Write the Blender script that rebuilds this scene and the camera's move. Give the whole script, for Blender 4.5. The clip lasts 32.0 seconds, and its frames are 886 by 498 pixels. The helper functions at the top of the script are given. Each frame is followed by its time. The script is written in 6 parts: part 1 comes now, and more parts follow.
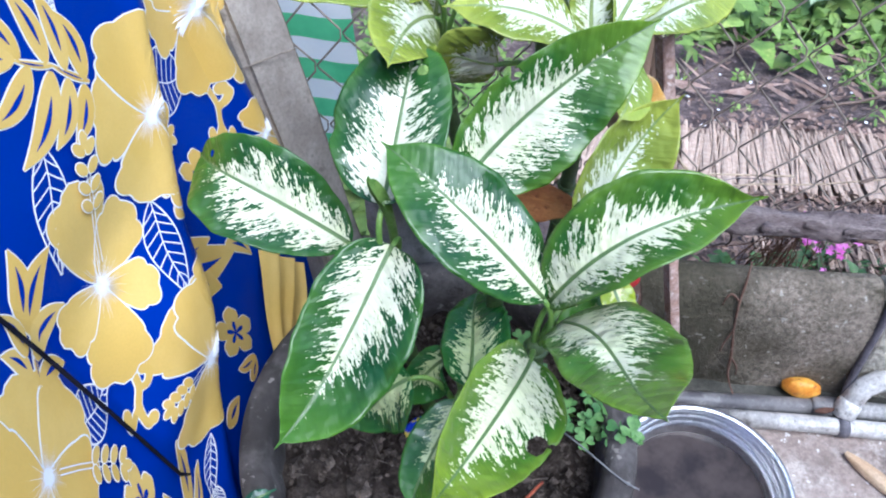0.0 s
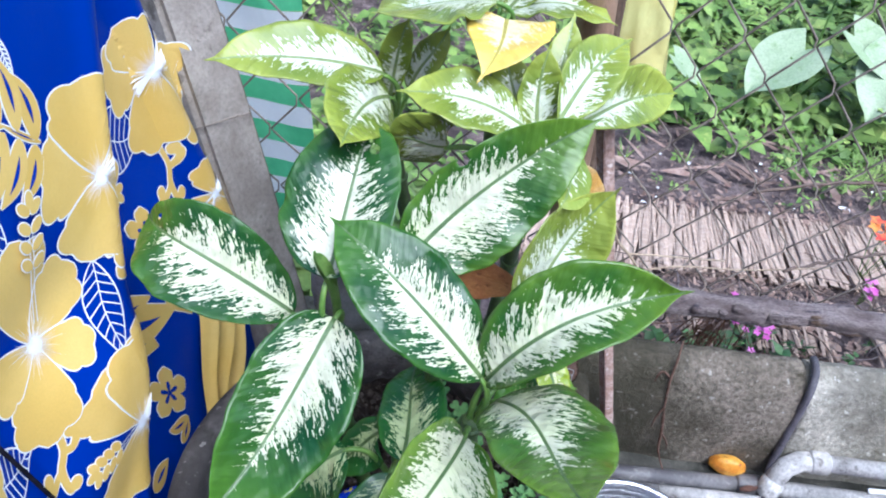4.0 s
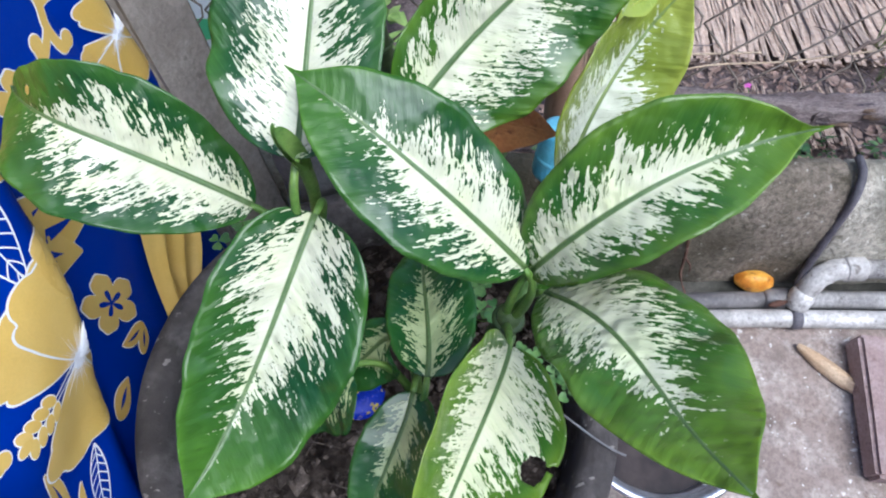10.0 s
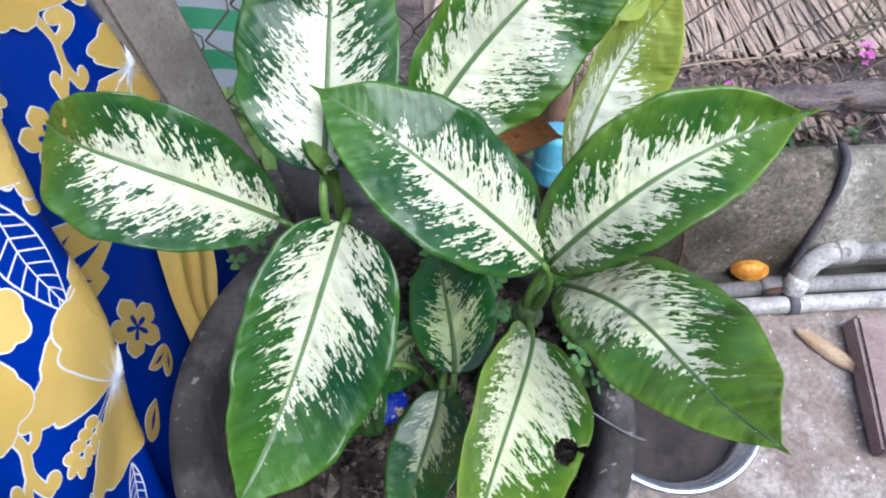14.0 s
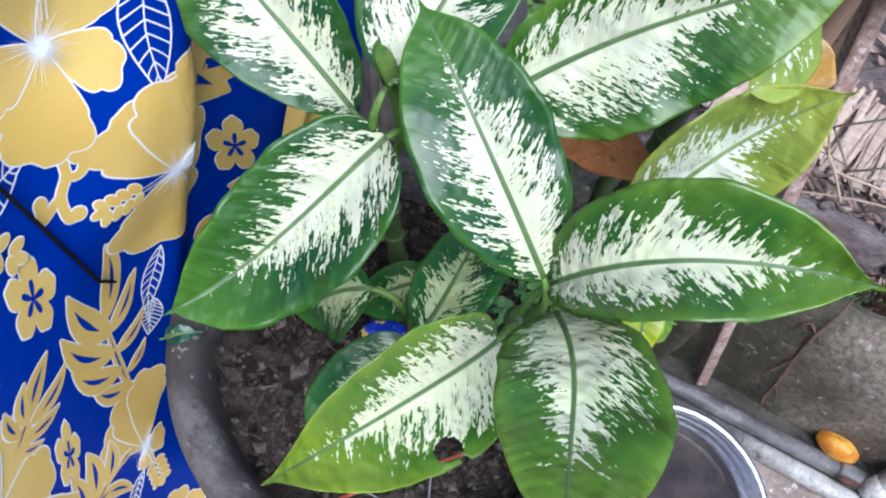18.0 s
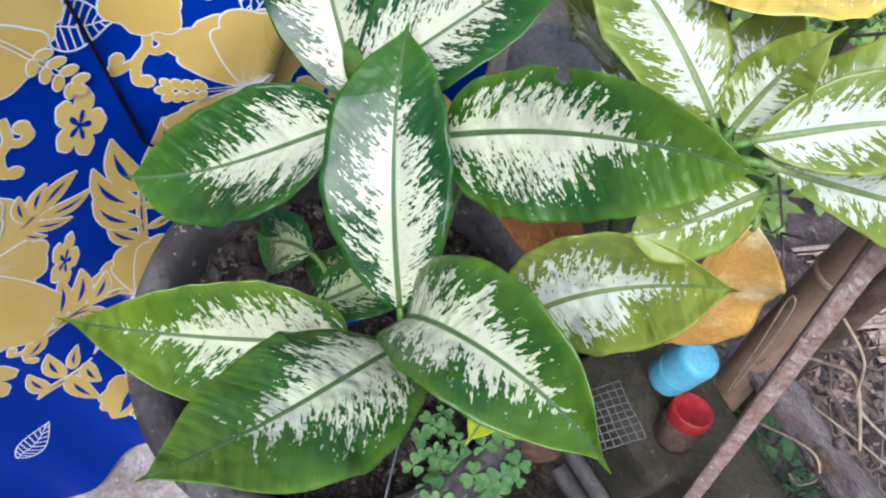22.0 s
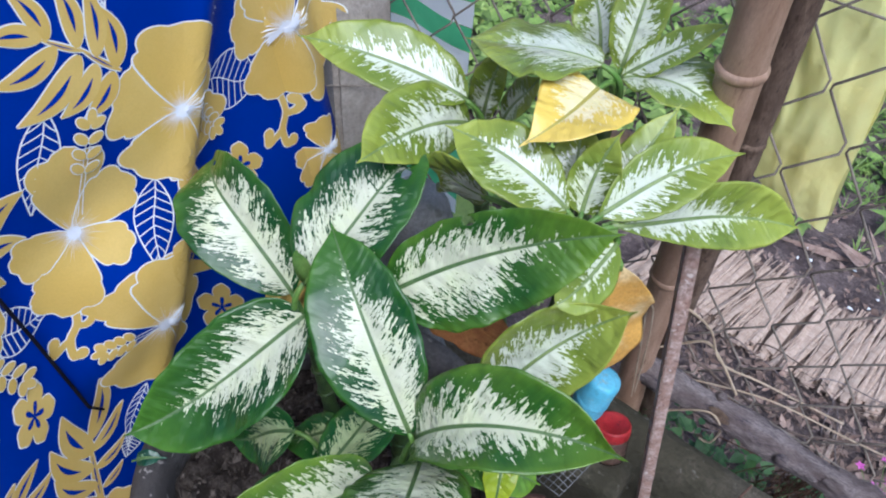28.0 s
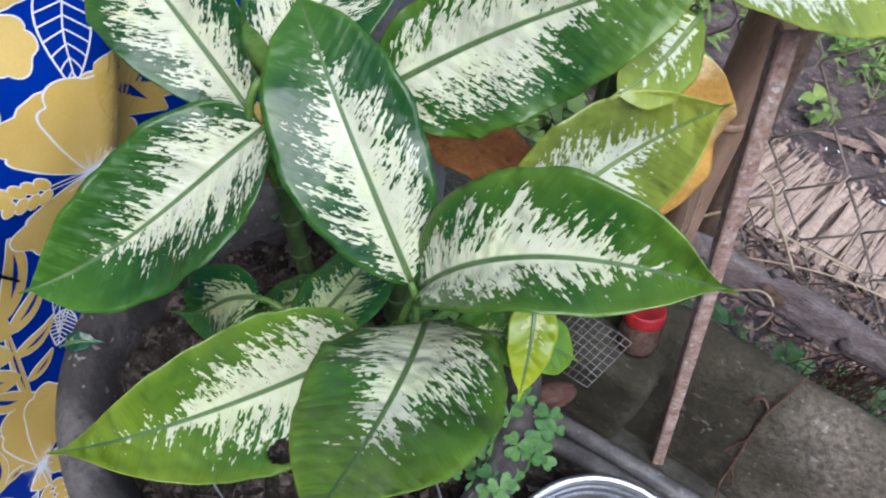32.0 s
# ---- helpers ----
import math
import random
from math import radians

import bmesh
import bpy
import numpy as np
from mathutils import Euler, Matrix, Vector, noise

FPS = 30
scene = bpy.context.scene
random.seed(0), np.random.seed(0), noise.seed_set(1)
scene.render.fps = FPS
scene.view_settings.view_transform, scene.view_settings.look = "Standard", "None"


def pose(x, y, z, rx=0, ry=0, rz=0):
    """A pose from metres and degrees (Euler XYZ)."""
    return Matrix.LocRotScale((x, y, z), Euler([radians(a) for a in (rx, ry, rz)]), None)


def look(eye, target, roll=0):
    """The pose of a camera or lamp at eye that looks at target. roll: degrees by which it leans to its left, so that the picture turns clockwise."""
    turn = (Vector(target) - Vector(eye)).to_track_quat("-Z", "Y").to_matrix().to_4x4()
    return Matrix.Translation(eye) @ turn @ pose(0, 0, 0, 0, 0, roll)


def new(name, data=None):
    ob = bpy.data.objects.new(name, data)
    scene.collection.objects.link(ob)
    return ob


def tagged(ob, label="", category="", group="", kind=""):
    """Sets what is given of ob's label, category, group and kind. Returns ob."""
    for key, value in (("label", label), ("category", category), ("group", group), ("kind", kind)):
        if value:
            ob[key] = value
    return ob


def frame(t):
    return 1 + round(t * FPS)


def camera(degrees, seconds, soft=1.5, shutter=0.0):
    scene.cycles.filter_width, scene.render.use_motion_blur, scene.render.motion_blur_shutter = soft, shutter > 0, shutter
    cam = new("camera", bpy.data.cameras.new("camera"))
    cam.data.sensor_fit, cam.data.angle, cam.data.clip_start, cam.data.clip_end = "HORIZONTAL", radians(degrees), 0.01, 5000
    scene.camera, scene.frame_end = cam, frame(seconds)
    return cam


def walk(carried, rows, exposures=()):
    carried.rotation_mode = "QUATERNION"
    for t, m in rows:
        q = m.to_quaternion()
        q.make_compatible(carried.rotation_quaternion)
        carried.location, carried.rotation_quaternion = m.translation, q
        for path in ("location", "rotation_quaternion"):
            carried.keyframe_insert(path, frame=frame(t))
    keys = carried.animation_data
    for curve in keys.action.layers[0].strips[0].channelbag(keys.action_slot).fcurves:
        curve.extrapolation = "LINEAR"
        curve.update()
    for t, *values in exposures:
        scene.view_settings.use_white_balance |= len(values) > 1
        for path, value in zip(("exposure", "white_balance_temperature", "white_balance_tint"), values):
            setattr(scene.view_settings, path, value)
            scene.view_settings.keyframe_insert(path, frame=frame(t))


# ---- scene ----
SKY, SUN = 0.14, 2.2
BX, BY = 0.391, 0.071
cam = camera(63.40, 32.0, soft=2.0, shutter=0.4)
PATH = [
    (0.0, pose(0.0879, -0.3453, 1.2400, 36.904, 2.521, 7.321)),
    (0.5, pose(0.0954, -0.3455, 1.2460, 36.400, 2.362, 7.127)),
    (1.0, pose(0.0875, -0.3397, 1.2491, 37.423, 1.409, 6.264)),
    (1.5, pose(0.0912, -0.3369, 1.2472, 37.639, 0.878, 4.572)),
    (2.0, pose(0.0882, -0.3377, 1.2465, 37.873, 0.628, 5.599)),
    (2.5, pose(0.0840, -0.3373, 1.2494, 38.684, -0.458, 7.633)),
    (3.0, pose(0.0801, -0.3346, 1.2589, 39.855, -2.558, 8.927)),
    (3.5, pose(0.0847, -0.3354, 1.2678, 41.171, -2.989, 7.523)),
    (5.5, pose(0.0978, -0.3563, 1.2674, 40.585, -1.942, 6.638)),
    (6.0, pose(0.1001, -0.3610, 1.2626, 39.523, -1.931, 7.334)),
    (6.5, pose(0.1125, -0.3688, 1.2581, 37.825, -1.169, 7.659)),
    (7.0, pose(0.1363, -0.3736, 1.2628, 37.108, 0.034, 6.389)),
    (7.5, pose(0.1160, -0.3468, 1.2466, 36.257, -0.697, 5.123)),
    (8.0, pose(0.0492, -0.2586, 1.2234, 34.430, -0.973, 1.348)),
    (8.5, pose(0.0350, -0.2107, 1.1823, 31.700, -1.610, -2.784)),
    (9.0, pose(0.0433, -0.1706, 1.1594, 29.984, -1.055, -0.349)),
    (9.5, pose(0.0408, -0.1598, 1.1326, 26.572, -1.150, 0.728)),
    (10.0, pose(0.0360, -0.1814, 1.1289, 25.914, -2.007, -0.037)),
    (10.5, pose(0.0252, -0.1856, 1.1378, 26.824, -1.472, -1.524)),
    (11.0, pose(0.0189, -0.1912, 1.1400, 27.191, -1.985, -1.512)),
    (11.5, pose(0.0164, -0.1981, 1.1423, 27.513, -2.032, -1.955)),
    (12.0, pose(0.0119, -0.2011, 1.1427, 27.573, -2.305, -1.671)),
    (12.5, pose(0.0087, -0.2006, 1.1439, 27.517, -2.226, -1.627)),
    (13.0, pose(0.0112, -0.2034, 1.1438, 27.573, -2.312, -1.932)),
    (13.5, pose(0.0128, -0.2040, 1.1480, 27.460, -1.188, -3.360)),
    (15.5, pose(0.0029, -0.2108, 1.1490, 26.928, -1.142, -4.011)),
    (16.0, pose(0.0032, -0.2170, 1.1439, 26.122, -1.897, -3.234)),
    (16.5, pose(0.0120, -0.2168, 1.1334, 24.675, -2.205, -0.735)),
    (17.0, pose(0.0451, -0.2054, 1.1345, 24.561, -3.408, 10.502)),
    (17.5, pose(0.0953, -0.1887, 1.1434, 23.933, -2.209, 22.761)),
    (18.0, pose(0.1307, -0.1818, 1.1443, 24.051, -2.161, 30.885)),
    (18.5, pose(0.1526, -0.1962, 1.1602, 26.204, -2.277, 34.887)),
    (19.0, pose(0.2075, -0.2239, 1.1966, 29.277, -1.855, 42.360)),
    (19.5, pose(0.2497, -0.2331, 1.2224, 30.255, -2.660, 46.439)),
    (20.0, pose(0.2731, -0.1649, 1.2110, 29.255, -1.735, 48.241)),
    (20.5, pose(0.3021, -0.0828, 1.1972, 26.500, -0.364, 56.265)),
    (21.0, pose(0.3164, -0.0720, 1.1922, 27.627, -0.907, 64.856)),
    (21.5, pose(0.3102, -0.0561, 1.1941, 27.234, 0.502, 65.684)),
    (22.0, pose(0.2990, -0.0363, 1.1750, 26.022, -0.837, 63.853)),
    (22.5, pose(0.2819, -0.0249, 1.1622, 27.457, -2.342, 61.950)),
    (23.0, pose(0.2601, 0.0016, 1.1345, 27.449, -3.462, 57.303)),
    (23.5, pose(0.2492, 0.0159, 1.1236, 26.924, -3.581, 55.422)),
    (24.0, pose(0.2503, -0.0017, 1.1392, 27.346, -3.492, 58.947)),
    (24.5, pose(0.2656, -0.0230, 1.1758, 28.532, -3.376, 57.565)),
    (25.0, pose(0.2486, -0.0343, 1.1894, 29.870, -3.407, 50.909)),
    (25.5, pose(0.2339, -0.0488, 1.1865, 30.430, -2.972, 47.896)),
    (26.0, pose(0.2266, -0.0487, 1.2048, 31.456, -1.376, 41.824)),
    (26.5, pose(0.2230, -0.0860, 1.2208, 33.400, -2.056, 37.507)),
    (28.5, pose(0.2860, -0.1810, 1.3253, 36.700, -1.575, 36.438)),
    (29.0, pose(0.2768, -0.1729, 1.2803, 33.212, -1.534, 37.534)),
    (29.5, pose(0.2559, -0.1479, 1.2210, 30.194, 0.212, 38.336)),
    (30.0, pose(0.2423, -0.1419, 1.1818, 26.603, 1.358, 38.137)),
    (30.5, pose(0.2265, -0.1326, 1.1417, 27.613, 0.210, 37.064)),
    (31.0, pose(0.2114, -0.1200, 1.1162, 24.566, 0.157, 38.009)),
    (31.5, pose(0.2374, -0.1558, 1.0893, 29.732, -1.555, 37.690)),
    (32.0, pose(0.2511, -0.1625, 1.1008, 31.381, -2.373, 35.431)),
]
walk(cam, PATH, [(0.0, 0.91, 5230, 9), (7.0, 0.84, 5300, 9), (9.0, 0.66, 5480, 9), (16.0, 0.69, 5580, 9), (18.0, 0.69, 5450, 9), (20.0, 0.53, 5420, 9), (22.0, 0.48, 5620, 9), (24.0, 0.37, 5540, 9), (26.0, 0.32, 5340, 9), (29.0, 0.34, 5430, 9), (30.5, 0.38, 5630, 9), (32.0, 0.35, 5640, 9)])

# ---------- light ----------
world = bpy.data.worlds.new("sky")
scene.world = world
world.use_nodes = True
wn = world.node_tree.nodes
sky = wn.new("ShaderNodeTexSky")
sky.sky_type, sky.sun_disc = "NISHITA", False
sky.sun_elevation, sky.sun_rotation = radians(64), radians(133)
sky.air_density, sky.dust_density, sky.ozone_density = 1.0, 4.0, 1.0
wn["Background"].inputs["Strength"].default_value = SKY
world.node_tree.links.new(sky.outputs[0], wn["Background"].inputs["Color"])
sun = new("sun", bpy.data.lights.new("sun", "SUN"))
sun.data.energy, sun.data.angle, sun.data.color = SUN, radians(48), (1.0, 0.98, 0.95)
sun.matrix_world = look((1.25, -1.15, 3.7), (0, 0, 0.3))


# ---------- materials ----------
def shader(name, rough=0.6, metal=0.0, spec=0.5):
    m = bpy.data.materials.new(name)
    m.use_nodes = True
    b = m.node_tree.nodes["Principled BSDF"]
    b.inputs["Roughness"].default_value, b.inputs["Metallic"].default_value = rough, metal
    b.inputs["Specular IOR Level"].default_value = spec
    return m, m.node_tree.nodes, m.node_tree.links, b


def op(n, l, kind, a, b=None, c=None, clamp=False):
    q = n.new("ShaderNodeMath")
    q.operation, q.use_clamp = kind, clamp
    for i, v in enumerate((a, b, c)):
        if v is None:
            continue
        if isinstance(v, (int, float)):
            q.inputs[i].default_value = v
        else:
            l.new(v, q.inputs[i])
    return q.outputs[0]


def mixed(n, l, f, a, b):
    q = n.new("ShaderNodeMix")
    q.data_type = "RGBA"
    for i, v in ((0, f), (6, a), (7, b)):
        if isinstance(v, (int, float)):
            q.inputs[i].default_value = v
        elif isinstance(v, tuple):
            q.inputs[i].default_value = (*v, 1.0)
        else:
            l.new(v, q.inputs[i])
    return q.outputs[2]


def noisy(n, l, vec, scale, detail=4.0, rough=0.6):
    q = n.new("ShaderNodeTexNoise")
    q.inputs["Scale"].default_value, q.inputs["Detail"].default_value, q.inputs["Roughness"].default_value = scale, detail, rough
    if vec is not None:
        l.new(vec, q.inputs["Vector"])
    return q.outputs[0]


def spread(n, l, v, lo, hi):
    q = n.new("ShaderNodeMapRange")
    q.interpolation_type = "SMOOTHSTEP"
    q.inputs[1].default_value, q.inputs[2].default_value = lo, hi
    l.new(v, q.inputs[0])
    return q.outputs[0]


def bumped(n, l, b, height, depth, strength=1.0):
    q = n.new("ShaderNodeBump")
    q.inputs["Distance"].default_value, q.inputs["Strength"].default_value = depth, strength
    l.new(height, q.inputs["Height"])
    l.new(q.outputs[0], b.inputs["Normal"])


def place(n, l, stretch=(1, 1, 1), own=True):
    """Object coordinates, shifted by a random amount for each object."""
    c = n.new("ShaderNodeTexCoord")
    m = n.new("ShaderNodeMapping")
    m.inputs["Scale"].default_value = stretch
    l.new(c.outputs["Object"], m.inputs["Vector"])
    if own:
        r = n.new("ShaderNodeObjectInfo")
        l.new(op(n, l, "MULTIPLY", r.outputs["Random"], 37.0), m.inputs["Location"])
    return m.outputs[0]


def surface(name, one, two, three=None, rough=0.6, spec=0.5, metal=0.0, big=6.0, fine=80.0, depth=0.002, stretch=(1, 1, 1), cut=(0.35, 0.65), grain=0.35, tint=0.0, island=0.0, speck=None):
    """Two colours in patches, a third in stains, fine grain and relief."""
    m, n, l, b = shader(name, rough, metal, spec)
    v = place(n, l, stretch)
    f1, f2 = noisy(n, l, v, big), noisy(n, l, v, fine, 6.0, 0.7)
    c = mixed(n, l, spread(n, l, f1, *cut), one, two)
    if three:
        f3 = noisy(n, l, v, big * 2.7, 6.0, 0.65)
        c = mixed(n, l, spread(n, l, f3, 0.55, 0.72), c, three)
    dark = tuple(x * 0.45 for x in one)
    c = mixed(n, l, op(n, l, "MULTIPLY", spread(n, l, f2, 0.62, 0.35), grain), c, dark)
    if tint:
        r = n.new("ShaderNodeObjectInfo")
        c = mixed(n, l, op(n, l, "MULTIPLY", r.outputs["Random"], tint), c, tuple(x * 0.35 for x in one))
    if speck:
        f4 = noisy(n, l, v, 75.0, 2.0)
        c = mixed(n, l, op(n, l, "MULTIPLY", spread(n, l, f4, 0.66, 0.70), 0.8), c, speck)
        f5 = noisy(n, l, v, 3.1, 5.0, 0.7)
        c = mixed(n, l, op(n, l, "MULTIPLY", spread(n, l, f5, 0.52, 0.66), 0.6), c, tuple(x * 0.35 for x in one))
    if island:
        g = n.new("ShaderNodeNewGeometry").outputs["Random Per Island"]
        c = mixed(n, l, op(n, l, "MULTIPLY", g, island), c, tuple(x * 0.3 for x in one))
    l.new(c, b.inputs["Base Color"])
    l.new(op(n, l, "MULTIPLY_ADD", f2, 0.3, rough - 0.15, clamp=True), b.inputs["Roughness"])
    bumped(n, l, b, op(n, l, "ADD", f2, op(n, l, "MULTIPLY", f1, 1.5)), depth)
    return m


def leaf_skin(name, dark, light, cream, reach, yellow=0.0, rough=0.32):
    """Variegated leaf: cream feathers out from the midrib along the side veins. UV 'span': along and across, 0 to 1. UV 'metre': the same in metres."""
    m, n, l, b = shader(name, rough, 0.0, 0.22)
    span, metre = n.new("ShaderNodeUVMap"), n.new("ShaderNodeUVMap")
    span.uv_map, metre.uv_map = "span", "metre"
    s, q = n.new("ShaderNodeSeparateXYZ"), n.new("ShaderNodeSeparateXYZ")
    l.new(span.outputs[0], s.inputs[0])
    l.new(metre.outputs[0], q.inputs[0])
    r = n.new("ShaderNodeObjectInfo").outputs["Random"]
    u, v = s.outputs[0], op(n, l, "MULTIPLY_ADD", s.outputs[1], 2.0, -1.0)
    a = op(n, l, "ABSOLUTE", v)
    side = op(n, l, "SIGN", v)
    am = op(n, l, "ABSOLUTE", q.outputs[1])
    # vein coordinate: lines that leave the midrib forwards and bend towards the tip
    vein = op(n, l, "SUBTRACT", q.outputs[0], op(n, l, "MULTIPLY", am, 0.62))
    vein = op(n, l, "SUBTRACT", vein, op(n, l, "MULTIPLY", op(n, l, "MULTIPLY", am, am), 5.0))

    def streak(fa, fl, seed, detail=3.0):
        c = n.new("ShaderNodeCombineXYZ")
        l.new(op(n, l, "MULTIPLY", vein, fa), c.inputs[0])
        l.new(op(n, l, "MULTIPLY", am, fl), c.inputs[1])
        l.new(op(n, l, "ADD", op(n, l, "MULTIPLY", side, 3.3), op(n, l, "MULTIPLY_ADD", r, 50.0, seed)), c.inputs[2])
        return noisy(n, l, c.outputs[0], 1.0, detail, 0.62)
    n1, n2, n3, n4 = streak(100.0, 24.0, 0.0, 2.0), streak(270.0, 85.0, 9.0), streak(300.0, 170.0, 21.0, 2.5), streak(620.0, 330.0, 44.0, 1.0)
    # how far the cream reaches: wide at the base, nothing towards the tip
    limit = op(n, l, "SUBTRACT", op(n, l, "MULTIPLY", spread(n, l, u, -0.16, 0.14), reach), op(n, l, "MULTIPLY", spread(n, l, u, 0.30, 1.00), reach + 0.55))
    field = op(n, l, "SUBTRACT", limit, a)
    for k, size in ((n1, 2.0), (n2, 1.8), (n3, 2.0), (n4, 1.2)):
        field = op(n, l, "ADD", field, op(n, l, "MULTIPLY", op(n, l, "SUBTRACT", k, 0.5), size))
    # solid beside the midrib, flecked further out, clean at the margin
    field = op(n, l, "ADD", field, op(n, l, "MULTIPLY", op(n, l, "MULTIPLY", spread(n, l, a, 0.34, 0.0), spread(n, l, u, 0.85, 0.55)), 0.24))
    field = op(n, l, "SUBTRACT", field, op(n, l, "MULTIPLY", spread(n, l, a, 0.72, 1.0), 0.55))
    white = spread(n, l, field, -0.015, 0.030)
    slit = op(n, l, "MULTIPLY", spread(n, l, streak(480.0, 110.0, 120.0, 2.0), 0.60, 0.64), spread(n, l, a, 0.04, 0.38))
    white = op(n, l, "MULTIPLY", white, op(n, l, "MULTIPLY_ADD", slit, -0.8, 1.0))
    rib = spread(n, l, op(n, l, "ADD", am, op(n, l, "MULTIPLY", u, 0.0016)), 0.0030, 0.0018)
    co = n.new("ShaderNodeTexCoord")
    blot = noisy(n, l, co.outputs["Object"], 17.0, 3.0)
    tipness = op(n, l, "ADD", op(n, l, "MULTIPLY", spread(n, l, u, 0.52, 0.98), 0.85), op(n, l, "MULTIPLY", spread(n, l, a, 0.70, 1.0), 0.40))
    green = mixed(n, l, op(n, l, "ADD", op(n, l, "MULTIPLY", tipness, 0.8), op(n, l, "MULTIPLY", op(n, l, "SUBTRACT", blot, 0.45), 1.1), clamp=True), dark, light)
    # pale side veins and darker bands between them
    streaks, bands = streak(520.0, 6.0, 33.0), streak(150.0, 5.0, 71.0, 1.0)
    green = mixed(n, l, op(n, l, "MULTIPLY", spread(n, l, streaks, 0.52, 0.72), 0.12), green, light)
    green = mixed(n, l, op(n, l, "MULTIPLY", spread(n, l, bands, 0.50, 0.30), 0.12), green, tuple(x * 0.55 for x in dark))
    pale = mixed(n, l, op(n, l, "MULTIPLY", spread(n, l, noisy(n, l, co.outputs["Object"], 30.0, 3.0), 0.40, 0.75), 0.6), cream, (0.60, 0.65, 0.36))
    pale = mixed(n, l, op(n, l, "MULTIPLY", spread(n, l, streak(800.0, 18.0, 90.0), 0.50, 0.70), 0.40), pale, (0.42, 0.52, 0.28))
    c = mixed(n, l, white, green, pale)
    c = mixed(n, l, op(n, l, "MULTIPLY", rib, spread(n, l, u, 1.0, 0.8)), c, (0.11, 0.18, 0.055))
    if yellow:
        c = mixed(n, l, yellow, c, (0.76, 0.53, 0.09))
    l.new(c, b.inputs["Base Color"])
    l.new(op(n, l, "MULTIPLY_ADD", blot, 0.22, rough - 0.1), b.inputs["Roughness"])
    b.inputs["Coat Weight"].default_value, b.inputs["Coat Roughness"].default_value = 0.5, 0.06
    h = op(n, l, "ADD", op(n, l, "MULTIPLY", streak(75.0, 3.0, 60.0, 1.0), 0.75), op(n, l, "ADD", op(n, l, "MULTIPLY", n2, 0.20), op(n, l, "MULTIPLY", white, 0.06)))
    bumped(n, l, b, op(n, l, "ADD", h, op(n, l, "MULTIPLY", noisy(n, l, co.outputs["Object"], 32.0, 2.0), 2.2)), 0.005, 0.85)
    return m


LEAF_DARK = leaf_skin("leaf_dark", (0.009, 0.054, 0.013), (0.070, 0.172, 0.014), (0.56, 0.57, 0.42), 0.62)
LEAF_MID = leaf_skin("leaf_mid", (0.023, 0.084, 0.011), (0.135, 0.235, 0.018), (0.56, 0.57, 0.41), 0.64)
LEAF_PALE = leaf_skin("leaf_pale", (0.145, 0.205, 0.026), (0.32, 0.37, 0.055), (0.61, 0.64, 0.52), 0.66)
LEAF_GOLD = leaf_skin("leaf_gold", (0.15, 0.215, 0.022), (0.27, 0.33, 0.045), (0.61, 0.64, 0.46), 0.24)
LEAF_FADED = leaf_skin("leaf_faded", (0.034, 0.110, 0.012), (0.21, 0.30, 0.02), (0.61, 0.62, 0.43), 0.80)
LEAF_PLAIN = leaf_skin("leaf_plain", (0.06, 0.17, 0.02), (0.16, 0.28, 0.02), (0.45, 0.50, 0.20), 0.0)
LEAF_LIME = leaf_skin("leaf_lime", (0.24, 0.33, 0.015), (0.36, 0.42, 0.02), (0.55, 0.56, 0.20), 0.0)
LEAF_SMALL = leaf_skin("leaf_small", (0.012, 0.075, 0.016), (0.05, 0.15, 0.015), (0.34, 0.42, 0.20), 0.46)
LEAF_SEED = leaf_skin("leaf_seedling", (0.006, 0.045, 0.026), (0.02, 0.09, 0.045), (0.2, 0.3, 0.2), 0.0)
LEAF_YELLOW = leaf_skin("leaf_yellow", (0.58, 0.43, 0.07), (0.76, 0.58, 0.14), (0.82, 0.78, 0.60), 0.66, 0.38)
MIDRIB = surface("midrib", (0.07, 0.135, 0.04), (0.105, 0.175, 0.055), (0.05, 0.10, 0.025), 0.4, big=40, fine=300, depth=0.0005)
PALE_RIB = surface("pale_midrib", (0.17, 0.24, 0.07), (0.25, 0.32, 0.11), (0.12, 0.19, 0.05), 0.4, big=40, fine=300, depth=0.0005)
STEM = surface("old_stem", (0.045, 0.085, 0.025), (0.085, 0.14, 0.04), (0.03, 0.05, 0.015), 0.5, big=40, fine=300, depth=0.0005)
STALK = surface("stalk", (0.10, 0.22, 0.035), (0.18, 0.30, 0.06), (0.05, 0.13, 0.02), 0.4, big=40, fine=300, depth=0.0005)
CONCRETE = surface("floor_concrete", (0.355, 0.285, 0.25), (0.60, 0.53, 0.485), (0.21, 0.155, 0.125), 0.75, 0.3, big=9, fine=130, depth=0.004, grain=0.55, cut=(0.42, 0.6), speck=(0.82, 0.80, 0.78))
MOSS_CONCRETE = surface("mossy_grey_concrete", (0.14, 0.118, 0.085), (0.33, 0.28, 0.225), (0.055, 0.05, 0.028), 0.85, 0.3, big=4.5, fine=120, depth=0.009, grain=0.65, cut=(0.40, 0.62), speck=(0.50, 0.47, 0.41))


